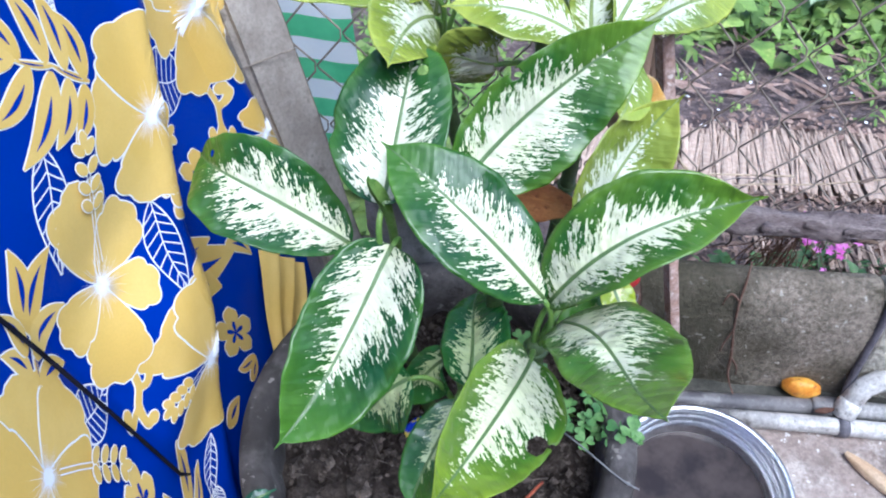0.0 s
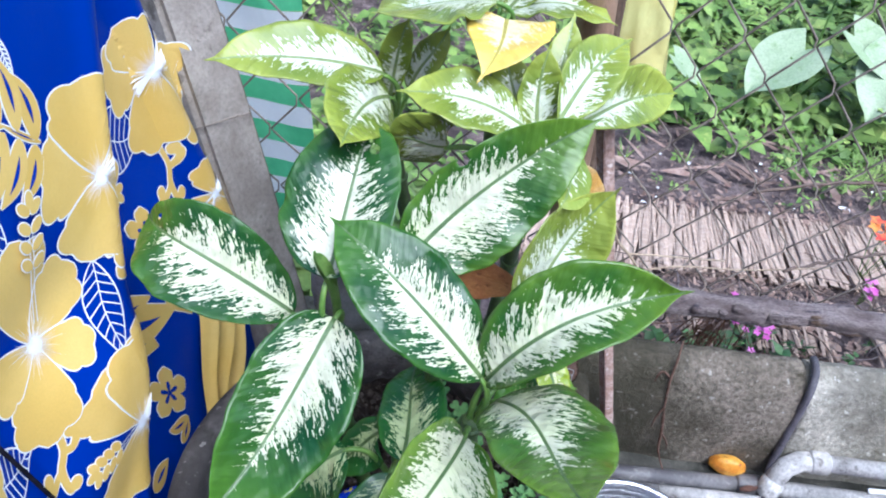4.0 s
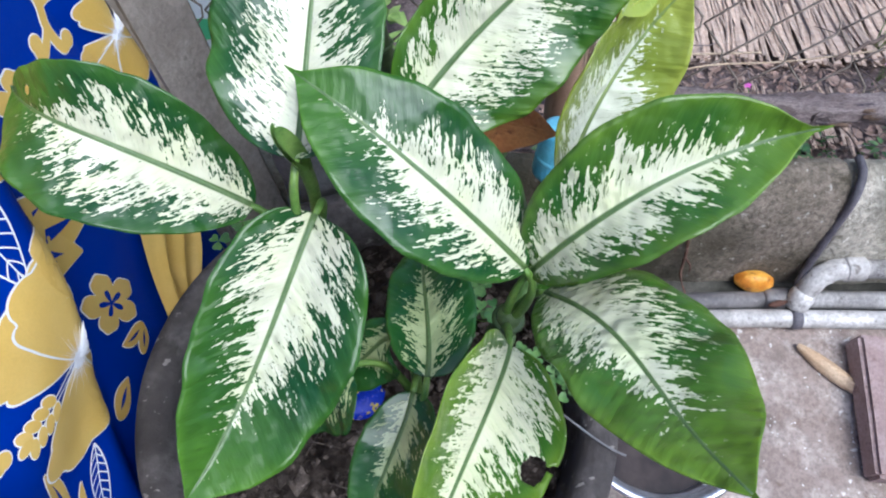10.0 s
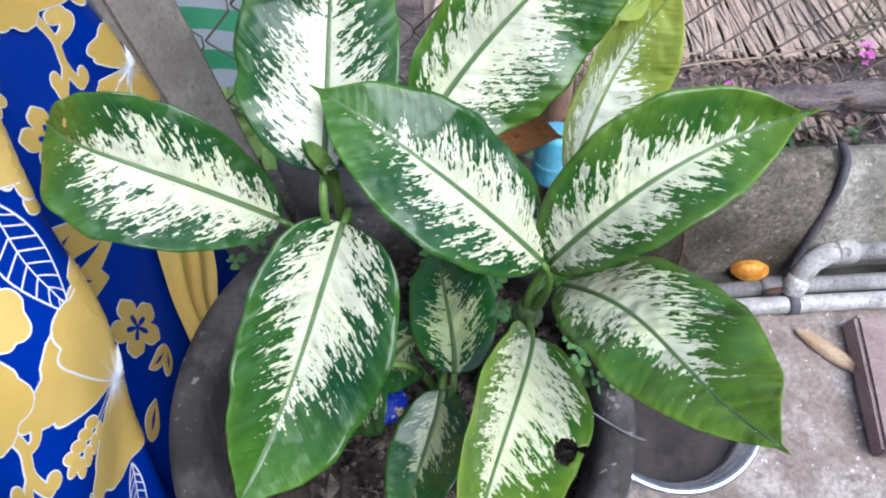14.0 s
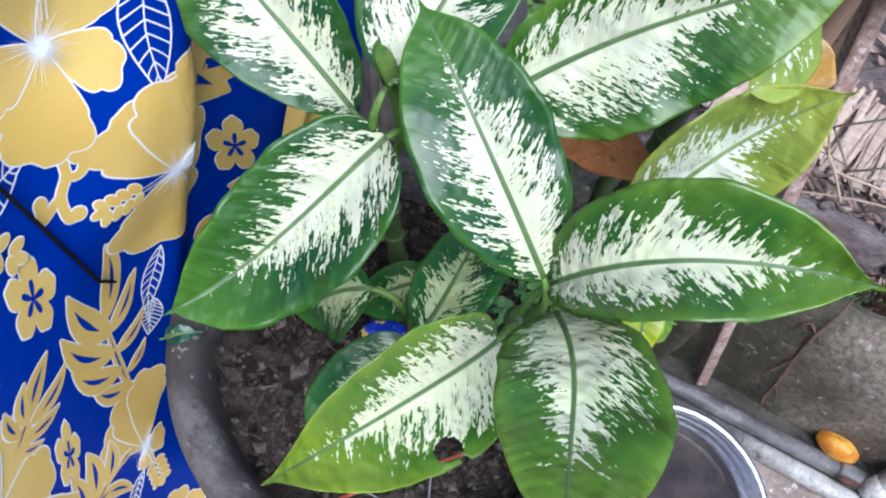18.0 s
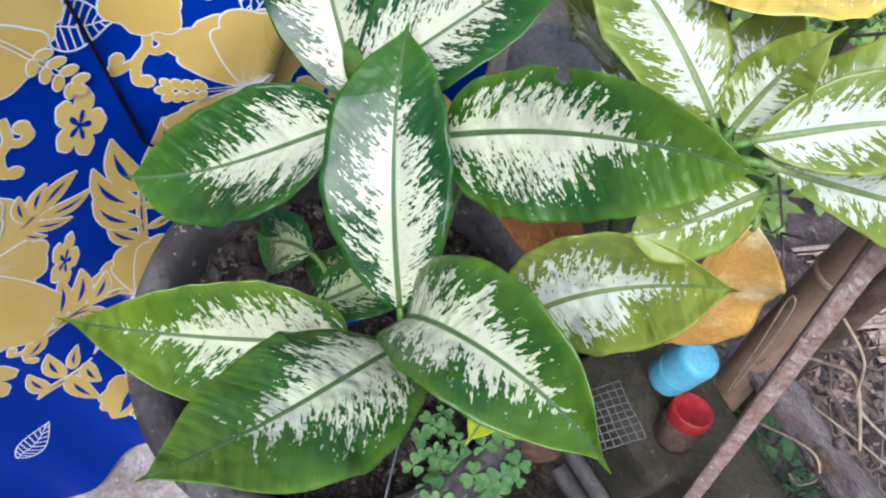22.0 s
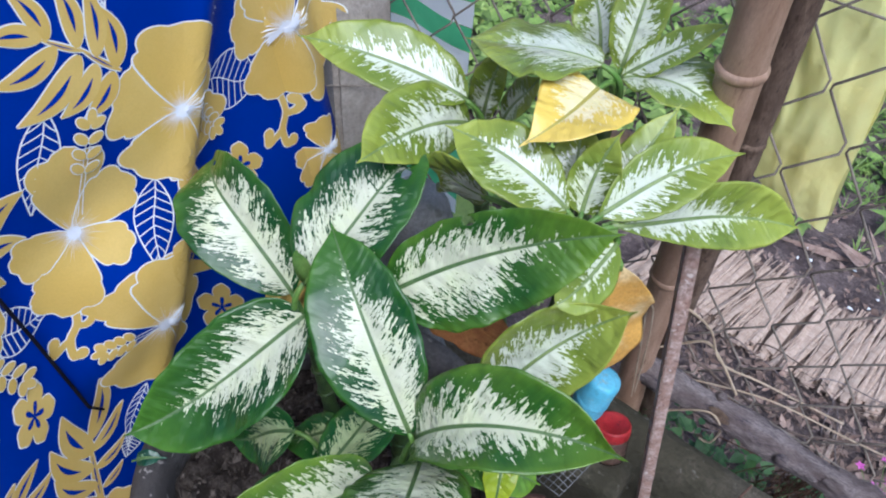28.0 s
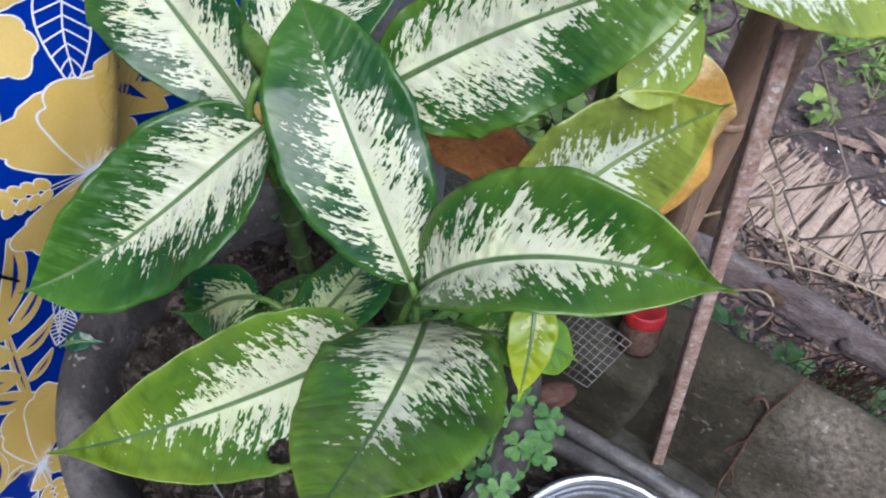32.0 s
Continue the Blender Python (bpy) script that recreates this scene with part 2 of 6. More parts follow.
def darkened(m, x0, x1, colour, share):
    """Darkens a material towards low x, with a ragged edge between x0 and x1."""
    n, l = m.node_tree.nodes, m.node_tree.links
    b = next(k for k in n if k.type == "BSDF_PRINCIPLED")
    co, s = n.new("ShaderNodeTexCoord"), n.new("ShaderNodeSeparateXYZ")
    l.new(co.outputs["Object"], s.inputs[0])
    edge = op(n, l, "MULTIPLY_ADD", noisy(n, l, co.outputs["Object"], 11.0, 5.0), 0.30, -0.15)
    tone_share = op(n, l, "MULTIPLY", spread(n, l, op(n, l, "ADD", s.outputs[0], edge), x1, x0), share)
    l.new(mixed(n, l, tone_share, b.inputs["Base Color"].links[0].from_socket, colour), b.inputs["Base Color"])


darkened(MOSS_CONCRETE, 0.40, 0.54, (0.036, 0.034, 0.018), 0.72)
PALE_CONCRETE = surface("pale_old_concrete", (0.38, 0.35, 0.285), (0.58, 0.54, 0.455), (0.16, 0.145, 0.095), 0.85, 0.3, big=9, fine=110, depth=0.008, grain=0.6, cut=(0.42, 0.58), speck=(0.78, 0.75, 0.68))
# Dark colour that stands for the shade in the gap behind the pipes.
GAP_SHADE = surface("gap_shade", (0.040, 0.040, 0.032), (0.10, 0.095, 0.08), (0.022, 0.024, 0.017), 0.8, 0.3, big=11, fine=120, depth=0.006, grain=0.5)
OLD_CONCRETE = surface("mossy_concrete", (0.085, 0.078, 0.055), (0.17, 0.155, 0.125), (0.036, 0.036, 0.024), 0.85, 0.3, big=10, fine=120, depth=0.008, grain=0.6, cut=(0.42, 0.58), speck=(0.34, 0.33, 0.28))
POST_CONCRETE = surface("post_concrete", (0.27, 0.235, 0.205), (0.41, 0.365, 0.32), (0.15, 0.13, 0.11), 0.8, 0.3, big=12, fine=160, depth=0.003)
POT_CLAY = surface("pot_cement", (0.065, 0.058, 0.056), (0.155, 0.142, 0.137), (0.040, 0.038, 0.032), 0.8, 0.3, big=12, fine=140, depth=0.003, cut=(0.42, 0.6), speck=(0.28, 0.26, 0.24))
SOIL = surface("potting_soil", (0.024, 0.018, 0.015), (0.090, 0.071, 0.059), (0.20, 0.165, 0.14), 0.95, 0.2, big=35, fine=220, depth=0.006, grain=0.6)
BED_SOIL = surface("bed_soil", (0.109, 0.081, 0.078), (0.259, 0.198, 0.185), (0.486, 0.367, 0.342), 0.95, 0.2, big=14, fine=130, depth=0.012, grain=0.6)
PLASTIC_PIPE = surface("grey_pipe", (0.42, 0.40, 0.385), (0.68, 0.66, 0.64), (0.13, 0.11, 0.095), 0.45, big=18, fine=150, depth=0.0008, grain=0.5)
DARK_PIPE = surface("stained_pipe", (0.085, 0.08, 0.085), (0.19, 0.18, 0.18), (0.33, 0.31, 0.30), 0.5, big=20, fine=150, depth=0.0006)
BARK = surface("dark_bark", (0.13, 0.085, 0.06), (0.24, 0.165, 0.12), (0.06, 0.04, 0.03), 0.8, 0.3, big=22, fine=150, depth=0.004, stretch=(3, 3, 1))
BAMBOO = surface("bamboo", (0.32, 0.195, 0.125), (0.44, 0.29, 0.20), (0.18, 0.10, 0.06), 0.5, big=7, fine=160, depth=0.0008, stretch=(6, 6, 1))
RUST = surface("rusty_bar", (0.40, 0.25, 0.20), (0.60, 0.46, 0.41), (0.17, 0.085, 0.06), 0.75, 0.3, big=60, fine=190, depth=0.002, grain=0.6, speck=(0.72, 0.64, 0.60))
TARP_BLUE = surface("tarp_blue", (0.001, 0.026, 0.29), (0.002, 0.034, 0.34), None, 0.45, 0.12, big=3, fine=420, depth=0.0004, grain=0.12)
ALUMINIUM = surface("basin_metal", (0.72, 0.72, 0.75), (0.80, 0.80, 0.83), (0.55, 0.55, 0.56), 0.33, metal=1.0, big=9, fine=130, depth=0.0008)


# ---------- mesh helpers ----------
def mesh(name, verts, faces, smooth=True):
    d = bpy.data.meshes.new(name)
    d.from_pydata([tuple(v) for v in verts], [], faces)
    if smooth:
        d.polygons.foreach_set("use_smooth", [True] * len(d.polygons))
    d.update()
    return d


def thing(name, label, category, at=(0, 0, 0), group="", kind=""):
    ob = new(name)
    ob.empty_display_size = 0.02
    ob.matrix_world = Matrix.Translation(at)
    return tagged(ob, label, category, group, kind)


def stands(ob):
    """Where an object stands in the world."""
    return stands(ob.parent) @ ob.matrix_parent_inverse @ ob.matrix_basis if ob.parent else ob.matrix_basis.copy()


def part(name, data, material, parent=None, label=""):
    ob = new(name, data)
    if material and not data.materials:
        data.materials.append(material)
    if parent:
        ob.parent, ob.matrix_parent_inverse = parent, stands(parent).inverted()
    return tagged(ob, label) if label else ob


def solo(name, data, material, label, category, group="", kind=""):
    return tagged(part(name, data, material), label, category, group, kind)


def tube(name, pts, radii, seg=10, caps=True, ripple=0.0, seed=0):
    """A round bar along points."""
    pts = [Vector(p) for p in pts]
    if isinstance(radii, (int, float)):
        radii = [radii] * len(pts)
    rnd = random.Random(seed)
    t = [(pts[min(i + 1, len(pts) - 1)] - pts[max(i - 1, 0)]).normalized() for i in range(len(pts))]
    ref = Vector((0, 0, 1)) if abs(t[0].z) < 0.9 else Vector((1, 0, 0))
    s = t[0].cross(ref).normalized()
    verts, faces = [], []
    for i, p in enumerate(pts):
        s = (s - t[i] * s.dot(t[i])).normalized()
        w = t[i].cross(s)
        for k in range(seg):
            a = 2 * math.pi * k / seg
            r = radii[i] * (1 + ripple * rnd.uniform(-1, 1))
            verts.append(p + (s * math.cos(a) + w * math.sin(a)) * r)
    for i in range(len(pts) - 1):
        for k in range(seg):
            j = (k + 1) % seg
            faces.append((i * seg + k, i * seg + j, (i + 1) * seg + j, (i + 1) * seg + k))
    if caps:
        faces.append(tuple(range(seg - 1, -1, -1)))
        faces.append(tuple((len(pts) - 1) * seg + k for k in range(seg)))
    return mesh(name, verts, faces)


def arc(a, b, c, d, n=12):
    a, b, c, d = (Vector(p) for p in (a, b, c, d))
    return [a * (1 - t) ** 3 + b * 3 * t * (1 - t) ** 2 + c * 3 * t * t * (1 - t) + d * t ** 3 for t in (i / n for i in range(n + 1))]


def lathe(name, rings, seg=64, centre=(0, 0, 0), wobble=0.0, seed=1):
    """Turned shape from (radius, height) rings, from the first to the last."""
    verts, faces = [], []
    for r, z in rings:
        for k in range(seg):
            a = 2 * math.pi * k / seg
            q = r * (1 + wobble * noise.noise((math.cos(a) * 1.3 + seed, math.sin(a) * 1.3, z * 4)))
            verts.append((centre[0] + q * math.cos(a), centre[1] + q * math.sin(a), centre[2] + z + wobble * 0.1 * noise.noise((a, seed, 3))))
    for i in range(len(rings) - 1):
        for k in range(seg):
            j = (k + 1) % seg
            faces.append((i * seg + k, i * seg + j, (i + 1) * seg + j, (i + 1) * seg + k))
    return mesh(name, verts, faces)


def block(name, size, bevel=0.004, rough=0.0, cuts=0, seed=0):
    """A box with worn edges, standing on its origin."""
    bm = bmesh.new()
    bmesh.ops.create_cube(bm, size=1.0)
    for v in bm.verts:
        v.co = Vector((v.co.x * size[0], v.co.y * size[1], (v.co.z + 0.5) * size[2]))
    if cuts:
        bmesh.ops.subdivide_edges(bm, edges=bm.edges[:], cuts=cuts, use_grid_fill=True)
    bmesh.ops.bevel(bm, geom=[e for e in bm.edges if e.calc_face_angle(0) > 0.8], offset=bevel, segments=2, affect="EDGES")
    if rough:
        for v in bm.verts:
            v.co += Vector([noise.noise(v.co * 9 + Vector((seed, i * 7, 0))) for i in range(3)]) * rough
    d = bpy.data.meshes.new(name)
    bm.to_mesh(d)
    bm.free()
    return d


def worn_box(name, size, r, rough, cuts, seed=0):
    """A box with wide round edges and an uneven face, standing on its origin."""
    bm = bmesh.new()
    bmesh.ops.create_cube(bm, size=1.0)
    bmesh.ops.subdivide_edges(bm, edges=bm.edges[:], cuts=cuts, use_grid_fill=True)
    for v in bm.verts:
        p = Vector([v.co[i] * size[i] for i in range(3)])
        core = Vector([max(-size[i] / 2 + r, min(size[i] / 2 - r, p[i])) for i in range(3)])
        p = core + (p - core).normalized() * r + Vector((0, 0, size[2] / 2))
        lump = rough * noise.noise(p * 11 + Vector((seed, 0, 0))) + 0.4 * rough * noise.noise(p * 37 + Vector((0, seed, 0)))
        v.co = p + (p - core - Vector((0, 0, size[2] / 2))).normalized() * lump
    d = bpy.data.meshes.new(name)
    bm.to_mesh(d)
    bm.free()
    d.polygons.foreach_set("use_smooth", [True] * len(d.polygons))
    return d


def sheet(name, fn, nu, nv, thick=0.0, smooth=True):
    """A grid over 0..1, 0..1 from fn(u, v)."""
    verts = [fn(i / nu, j / nv) for i in range(nu + 1) for j in range(nv + 1)]
    faces = [(i * (nv + 1) + j, (i + 1) * (nv + 1) + j, (i + 1) * (nv + 1) + j + 1, i * (nv + 1) + j + 1) for i in range(nu) for j in range(nv)]
    d = mesh(name, verts, faces, smooth)
    return d


# ---------- leaves ----------
TILT = Vector((0.0, -0.35, 1.0))


def blade(c0, c1, c2, c3, roll, half, fold, droop, shape, holes=(), wave=0.0, seed=0, nu=44, nv=11, thick=0.0007):
    """A leaf blade on a curved midrib; returns the mesh and the midrib's points."""
    c = [Vector(p) for p in (c0, c1, c2, c3)]
    peak = shape[0] / (shape[0] + shape[1])
    top = peak ** shape[0] * (1 - peak) ** shape[1]
    verts, span, metre, rows, rib, run = [], [], [], [], [], 0.0
    for k in range(nu + 4):
        i = min(k, nu)
        u = 0.5 - 0.5 * math.cos(math.pi * (i / nu) * 0.985 + 0.012)
        u = 0.75 * (i / nu) + 0.25 * u
        p = c[0] * (1 - u) ** 3 + c[1] * 3 * u * (1 - u) ** 2 + c[2] * 3 * u * u * (1 - u) + c[3] * u ** 3
        d = ((c[1] - c[0]) * 3 * (1 - u) ** 2 + (c[2] - c[1]) * 6 * u * (1 - u) + (c[3] - c[2]) * 3 * u * u).normalized()
        speed = ((c[1] - c[0]) * 3 * (1 - u) ** 2 + (c[2] - c[1]) * 6 * u * (1 - u) + (c[3] - c[2]) * 3 * u * u).length
        s = d.cross(TILT).normalized()
        nrm = s.cross(d)
        r = roll[0] + roll[1] * u
        s, nrm = s * math.cos(r) + nrm * math.sin(r), nrm * math.cos(r) - s * math.sin(r)
        if rib:
            run += (p - rib[-1][0]).length
        rib.append((p, nrm))
        w = max(u, 1e-4) ** shape[0] * max(1 - u, 1e-4) ** shape[1] / top
        if u > 0.86:
            e = (u - 0.86) / 0.14
            w *= 1 - 0.30 * e * e * (3 - 2 * e)
        # narrow drip tip past the end of the blade
        least = 0.0017 * (1 - (k - i) / 3.4)
        p = p + d * (0.0027 * (k - i))
        wide = w
        for j in range(2 * nv + 1):
            v = j / nv - 1
            uu, along = u, 0.0
            for a_, b_, ra, rb in holes:
                e = math.hypot((u - a_) / ra, (v - b_) / rb)
                if 0.3 < e < 1:
                    uu, v = a_ + (u - a_) / e, max(-1.0, min(1.0, b_ + (v - b_) / e))
                    along = (uu - u) * speed
            h = (half[1] if v > 0 else half[0]) * (1 + 0.045 * abs(v) ** 4 * noise.noise((u * 11, seed * 2.3, 7 if v > 0 else 0)))
            w = max(wide, least / h)
            lift = fold * abs(v) + droop * v * v
            q = p + d * along + s * (w * h * v) + nrm * (w * h * lift)
            if wave:
                q += nrm * (wave * h * abs(v) ** 2 * w * (0.6 * math.sin(u * 17 + seed * 2.1 + (2 if v > 0 else 0)) + 0.7 * noise.noise((u * 9, seed * 1.7, 3 if v > 0 else 0))))
            # soft furrows between the side veins
            q += nrm * (0.0006 * w * noise.noise(((run - abs(v) * w * h * 0.62) * 90.0, seed * 3.1 + (5 if v > 0 else 0), 0)) * min(1, abs(v) * 5) * (1 - abs(v)))
            verts.append(q)
            span.append((u, j / (2 * nv)))
            metre.append((run, w * h * v))
        rows.append(nrm)
    m = 2 * nv + 1
    faces = []
    for i in range(nu + 3):
        for j in range(m - 1):
            mu, mv = (span[i * m + j][0] + span[(i + 1) * m + j][0]) / 2, (j + 0.5) / nv - 1
            if any(((mu - a) / ra) ** 2 + ((mv - b) / rb) ** 2 < 1 for a, b, ra, rb in holes):
                continue
            faces.append((i * m + j, (i + 1) * m + j, (i + 1) * m + j + 1, i * m + j + 1))
    # underside
    n0 = len(verts)
    verts += [verts[i * m + j] - rows[i] * thick for i in range(nu + 4) for j in range(m)]
    edges = {}
    for f in faces:
        for k in range(4):
            a, b = f[k], f[(k + 1) % 4]
            edges[(a, b)] = edges.get((a, b), 0) + 1
    rim = [(a, b) for (a, b) in edges if (b, a) not in edges]
    faces = faces + [tuple(n0 + k for k in reversed(f)) for f in faces] + [(b, a, a + n0, b + n0) for a, b in rim]
    d = mesh("blade", verts, faces)
    for name, table in (("span", span * 2), ("metre", metre * 2)):
        lay = d.uv_layers.new(name=name)
        for lp in d.loops:
            lay.data[lp.index].uv = table[lp.vertex_index]
    return d, rib


def leaf(plant, c0, c1, c2, c3, roll, half, fold, droop, shape, skin, root, label="", holes=(), wave=0.09, seed=0, stalk=0.0042):
    """A leaf of a plant: blade, raised midrib, stalk down to the root point on the stem."""
    d, rib = blade(c0, c1, c2, c3, roll, half, fold, droop, shape, holes, wave, seed, 96 if holes else 44, 24 if holes else 11)
    ob = part("leaf", d, skin, plant, label)
    rib = rib[::3]
    wide = [0.0035 * (1 - 0.76 * i / len(rib)) for i in range(len(rib))]
    pts = [p - nrm * (0.62 * w) for (p, nrm), w in zip(rib, wide)]
    part("midrib", tube("midrib", pts, wide, 10), skin if skin in (AMBER_LEAF, BROWN_LEAF, LEAF_YELLOW, LEAF_LIME) else PALE_RIB if skin in (LEAF_PALE, LEAF_GOLD) else MIDRIB, ob)
    if root:
        a, e = Vector(c0), Vector(root)
        d0 = (Vector(c1) - a).normalized()
        k = (e - a).length * 0.4
        part("leaf_stalk", tube("leaf_stalk", arc(a + d0 * 0.004 - Vector((0, 0, 0.0015)), a - d0 * k * 0.8, e + Vector((0, 0, k)), e, 12), [stalk * (0.62 + 0.5 * i / 12) for i in range(13)], 10), STALK, ob)
    return ob

THATCH = surface("dry_thatch", (0.53, 0.385, 0.295), (0.66, 0.51, 0.405), (0.36, 0.24, 0.175), 0.85, 0.2, big=20, fine=240, depth=0.001, tint=0.25)
THATCH_DUST = surface("thatch_dust", (0.30, 0.21, 0.16), (0.46, 0.34, 0.265), (0.16, 0.105, 0.075), 0.9, 0.2, big=60, fine=260, depth=0.003, stretch=(4, 0.5, 1), grain=0.6)
LOG_WOOD = surface("grey_log", (0.20, 0.155, 0.15), (0.39, 0.33, 0.32), (0.05, 0.042, 0.07), 0.85, 0.2, big=12, fine=150, depth=0.007, stretch=(1, 3, 3), grain=0.6)
DRY_LEAF = surface("dry_leaf", (0.22, 0.155, 0.125), (0.33, 0.25, 0.21), (0.13, 0.09, 0.08), 0.8, 0.2, big=40, fine=300, depth=0.001, tint=0.4, island=0.9)
BARK_CHIP = surface("bark_chip", (0.30, 0.195, 0.155), (0.50, 0.365, 0.30), (0.18, 0.10, 0.075), 0.85, 0.2, big=30, fine=260, depth=0.001, island=0.75)
BROWN_LEAF = surface("brown_leaf", (0.34, 0.125, 0.04), (0.46, 0.20, 0.06), (0.17, 0.06, 0.022), 0.7, 0.3, big=40, fine=300, depth=0.001)
AMBER_LEAF = surface("amber_leaf", (0.64, 0.36, 0.08), (0.80, 0.62, 0.32), (0.46, 0.21, 0.04), 0.5, 0.3, big=14, fine=300, depth=0.001, cut=(0.5, 0.68))
HUSK = surface("orange_husk", (0.62, 0.22, 0.02), (0.85, 0.46, 0.07), (0.20, 0.06, 0.015), 0.35, 0.5, big=34, fine=250, depth=0.001)
WEED = surface("weed_leaf", (0.16, 0.29, 0.05), (0.34, 0.47, 0.11), (0.56, 0.58, 0.17), 0.5, 0.4, big=4, fine=90, depth=0.001, island=0.75)
DARK_WEED = surface("dark_weed_leaf", (0.05, 0.13, 0.035), (0.11, 0.22, 0.06), (0.03, 0.08, 0.025), 0.45, 0.4, big=9, fine=90, depth=0.001, island=0.6)
CLOVER = surface("clover_leaf", (0.05, 0.15, 0.04), (0.13, 0.26, 0.07), None, 0.5, 0.4, big=25, fine=200, depth=0.0005)
TARO = surface("pale_broad_leaf", (0.29, 0.38, 0.22), (0.39, 0.47, 0.30), (0.20, 0.32, 0.12), 0.45, 0.4, big=7, fine=120, depth=0.001)
PINK = surface("pink_petal", (0.55, 0.08, 0.38), (0.68, 0.22, 0.55), None, 0.6, big=40, fine=200, depth=0.0005)
RED_PETAL = surface("red_petal", (0.75, 0.05, 0.04), (0.80, 0.35, 0.06), None, 0.6, big=30, fine=200, depth=0.0005)
WIRE = surface("rusty_wire", (0.20, 0.165, 0.135), (0.32, 0.27, 0.225), (0.10, 0.07, 0.05), 0.7, 0.3, big=30, fine=250, depth=0.0004)
GREY_WIRE = surface("grey_wire", (0.14, 0.14, 0.145), (0.24, 0.24, 0.25), None, 0.5, big=30, fine=250, depth=0.0004)
PRINT_YELLOW = surface("print_yellow", (0.68, 0.46, 0.11), (0.74, 0.53, 0.16), None, 0.42, big=8, fine=420, depth=0.0003, grain=0.1)
PRINT_WHITE = surface("print_white", (0.82, 0.84, 0.90), (0.86, 0.88, 0.92), None, 0.42, big=8, fine=420, depth=0.0003, grain=0.1)
PRINT_PALE = surface("print_pale", (0.86, 0.78, 0.55), (0.88, 0.84, 0.72), None, 0.42, big=8, fine=420, depth=0.0003, grain=0.1)
CLOTH_WHITE = surface("cloth_white", (0.78, 0.80, 0.82), (0.84, 0.85, 0.86), None, 0.8, 0.2, big=12, fine=400, depth=0.0006, grain=0.15)
RED_LID = surface("red_lid", (0.36, 0.012, 0.02), (0.48, 0.03, 0.03), (0.12, 0.01, 0.012), 0.4, big=35, fine=200, depth=0.0008)
JAR_BROWN = surface("brown_jar", (0.06, 0.032, 0.024), (0.12, 0.072, 0.055), (0.20, 0.155, 0.13), 0.2, 0.6, big=25, fine=200, depth=0.0004)
BLUE_PLASTIC = surface("blue_plastic", (0.13, 0.48, 0.68), (0.20, 0.56, 0.74), (0.34, 0.38, 0.34), 0.35, big=16, fine=200, depth=0.0004)
BRICK_RED = surface("dusty_brick", (0.33, 0.24, 0.23), (0.44, 0.34, 0.33), (0.22, 0.15, 0.14), 0.9, 0.2, big=18, fine=200, depth=0.002)
STRAP = surface("rubber_strap", (0.07, 0.065, 0.08), (0.15, 0.14, 0.16), (0.04, 0.035, 0.04), 0.6, big=18, fine=200, depth=0.001)
CORD = surface("black_cord", (0.006, 0.006, 0.012), (0.014, 0.014, 0.025), None, 0.8, 0.1, big=40, fine=300, depth=0.0004)
COCONUT = surface("clay_shard", (0.075, 0.037, 0.027), (0.14, 0.075, 0.056), (0.05, 0.028, 0.022), 0.9, 0.2, big=18, fine=200, depth=0.002)
GREY_STONE = surface("grey_stone", (0.22, 0.22, 0.22), (0.34, 0.34, 0.34), (0.14, 0.14, 0.13), 0.85, 0.3, big=16, fine=200, depth=0.002)


def translucent(name, colour, rough, share):
    m, n, l, b = shader(name, rough)
    v = place(n, l)
    c = mixed(n, l, spread(n, l, noisy(n, l, v, 9.0), 0.3, 0.7), colour, tuple(min(1, x * 1.2 + 0.05) for x in colour))
    l.new(c, b.inputs["Base Color"])
    bumped(n, l, b, noisy(n, l, v, 35.0), 0.004)
    t, x, out = n.new("ShaderNodeBsdfTranslucent"), n.new("ShaderNodeMixShader"), n["Material Output"]
    l.new(c, t.inputs["Color"])
    x.inputs[0].default_value = share
    l.new(b.outputs[0], x.inputs[1])
    l.new(t.outputs[0], x.inputs[2])
    l.new(x.outputs[0], out.inputs["Surface"])
    return m


BAG = translucent("yellow_plastic", (0.93, 0.85, 0.36), 0.16, 0.35)


def water_skin():
    m, n, l, b = shader("standing_water", 0.06)
    v = place(n, l)
    l.new(mixed(n, l, spread(n, l, noisy(n, l, v, 14.0), 0.35, 0.65), (0.026, 0.021, 0.022), (0.060, 0.048, 0.044)), b.inputs["Base Color"])
    b.inputs["Specular IOR Level"].default_value = 0.22
    bumped(n, l, b, noisy(n, l, v, 16.0, 2.0), 0.0008)
    return m


WATER = water_skin()
rnd = random.Random(5)


def slope(x, y):
    """Height of the ground behind the fence."""
    d = y - 0.5
    return -0.05 - 0.27 * min(d, 2.0) - 0.03 * max(0, d - 2.0) + 0.025 * noise.noise((x * 3, y * 3, 0)) + 0.012 * noise.noise((x * 11, y * 11, 4))


# ---------- floor, ground, wall ----------
solo("floor", sheet("floor", lambda u, v: (-2.5 + 6.5 * u, -4.0 + 4.4 * v, 0.005 * noise.noise((u * 30, v * 20, 1)) + 0.0015 * noise.noise((u * 160, v * 110, 7))), 180, 120), CONCRETE,
     "worn pale grey concrete yard floor with damp stains", "floor", kind="structure")


def bank(u, v):
    x, y = -12 + 26 * (0.46 + (u - 0.46) * (0.25 + 3 * (u - 0.46) ** 2)), 0.40 + 0.25 * v + 24 * v ** 4
    return (x, y, slope(x, y))


solo("ground", sheet("ground", bank, 220, 200), BED_SOIL, "dark earth bank falling away behind the fence", "ground", kind="structure")


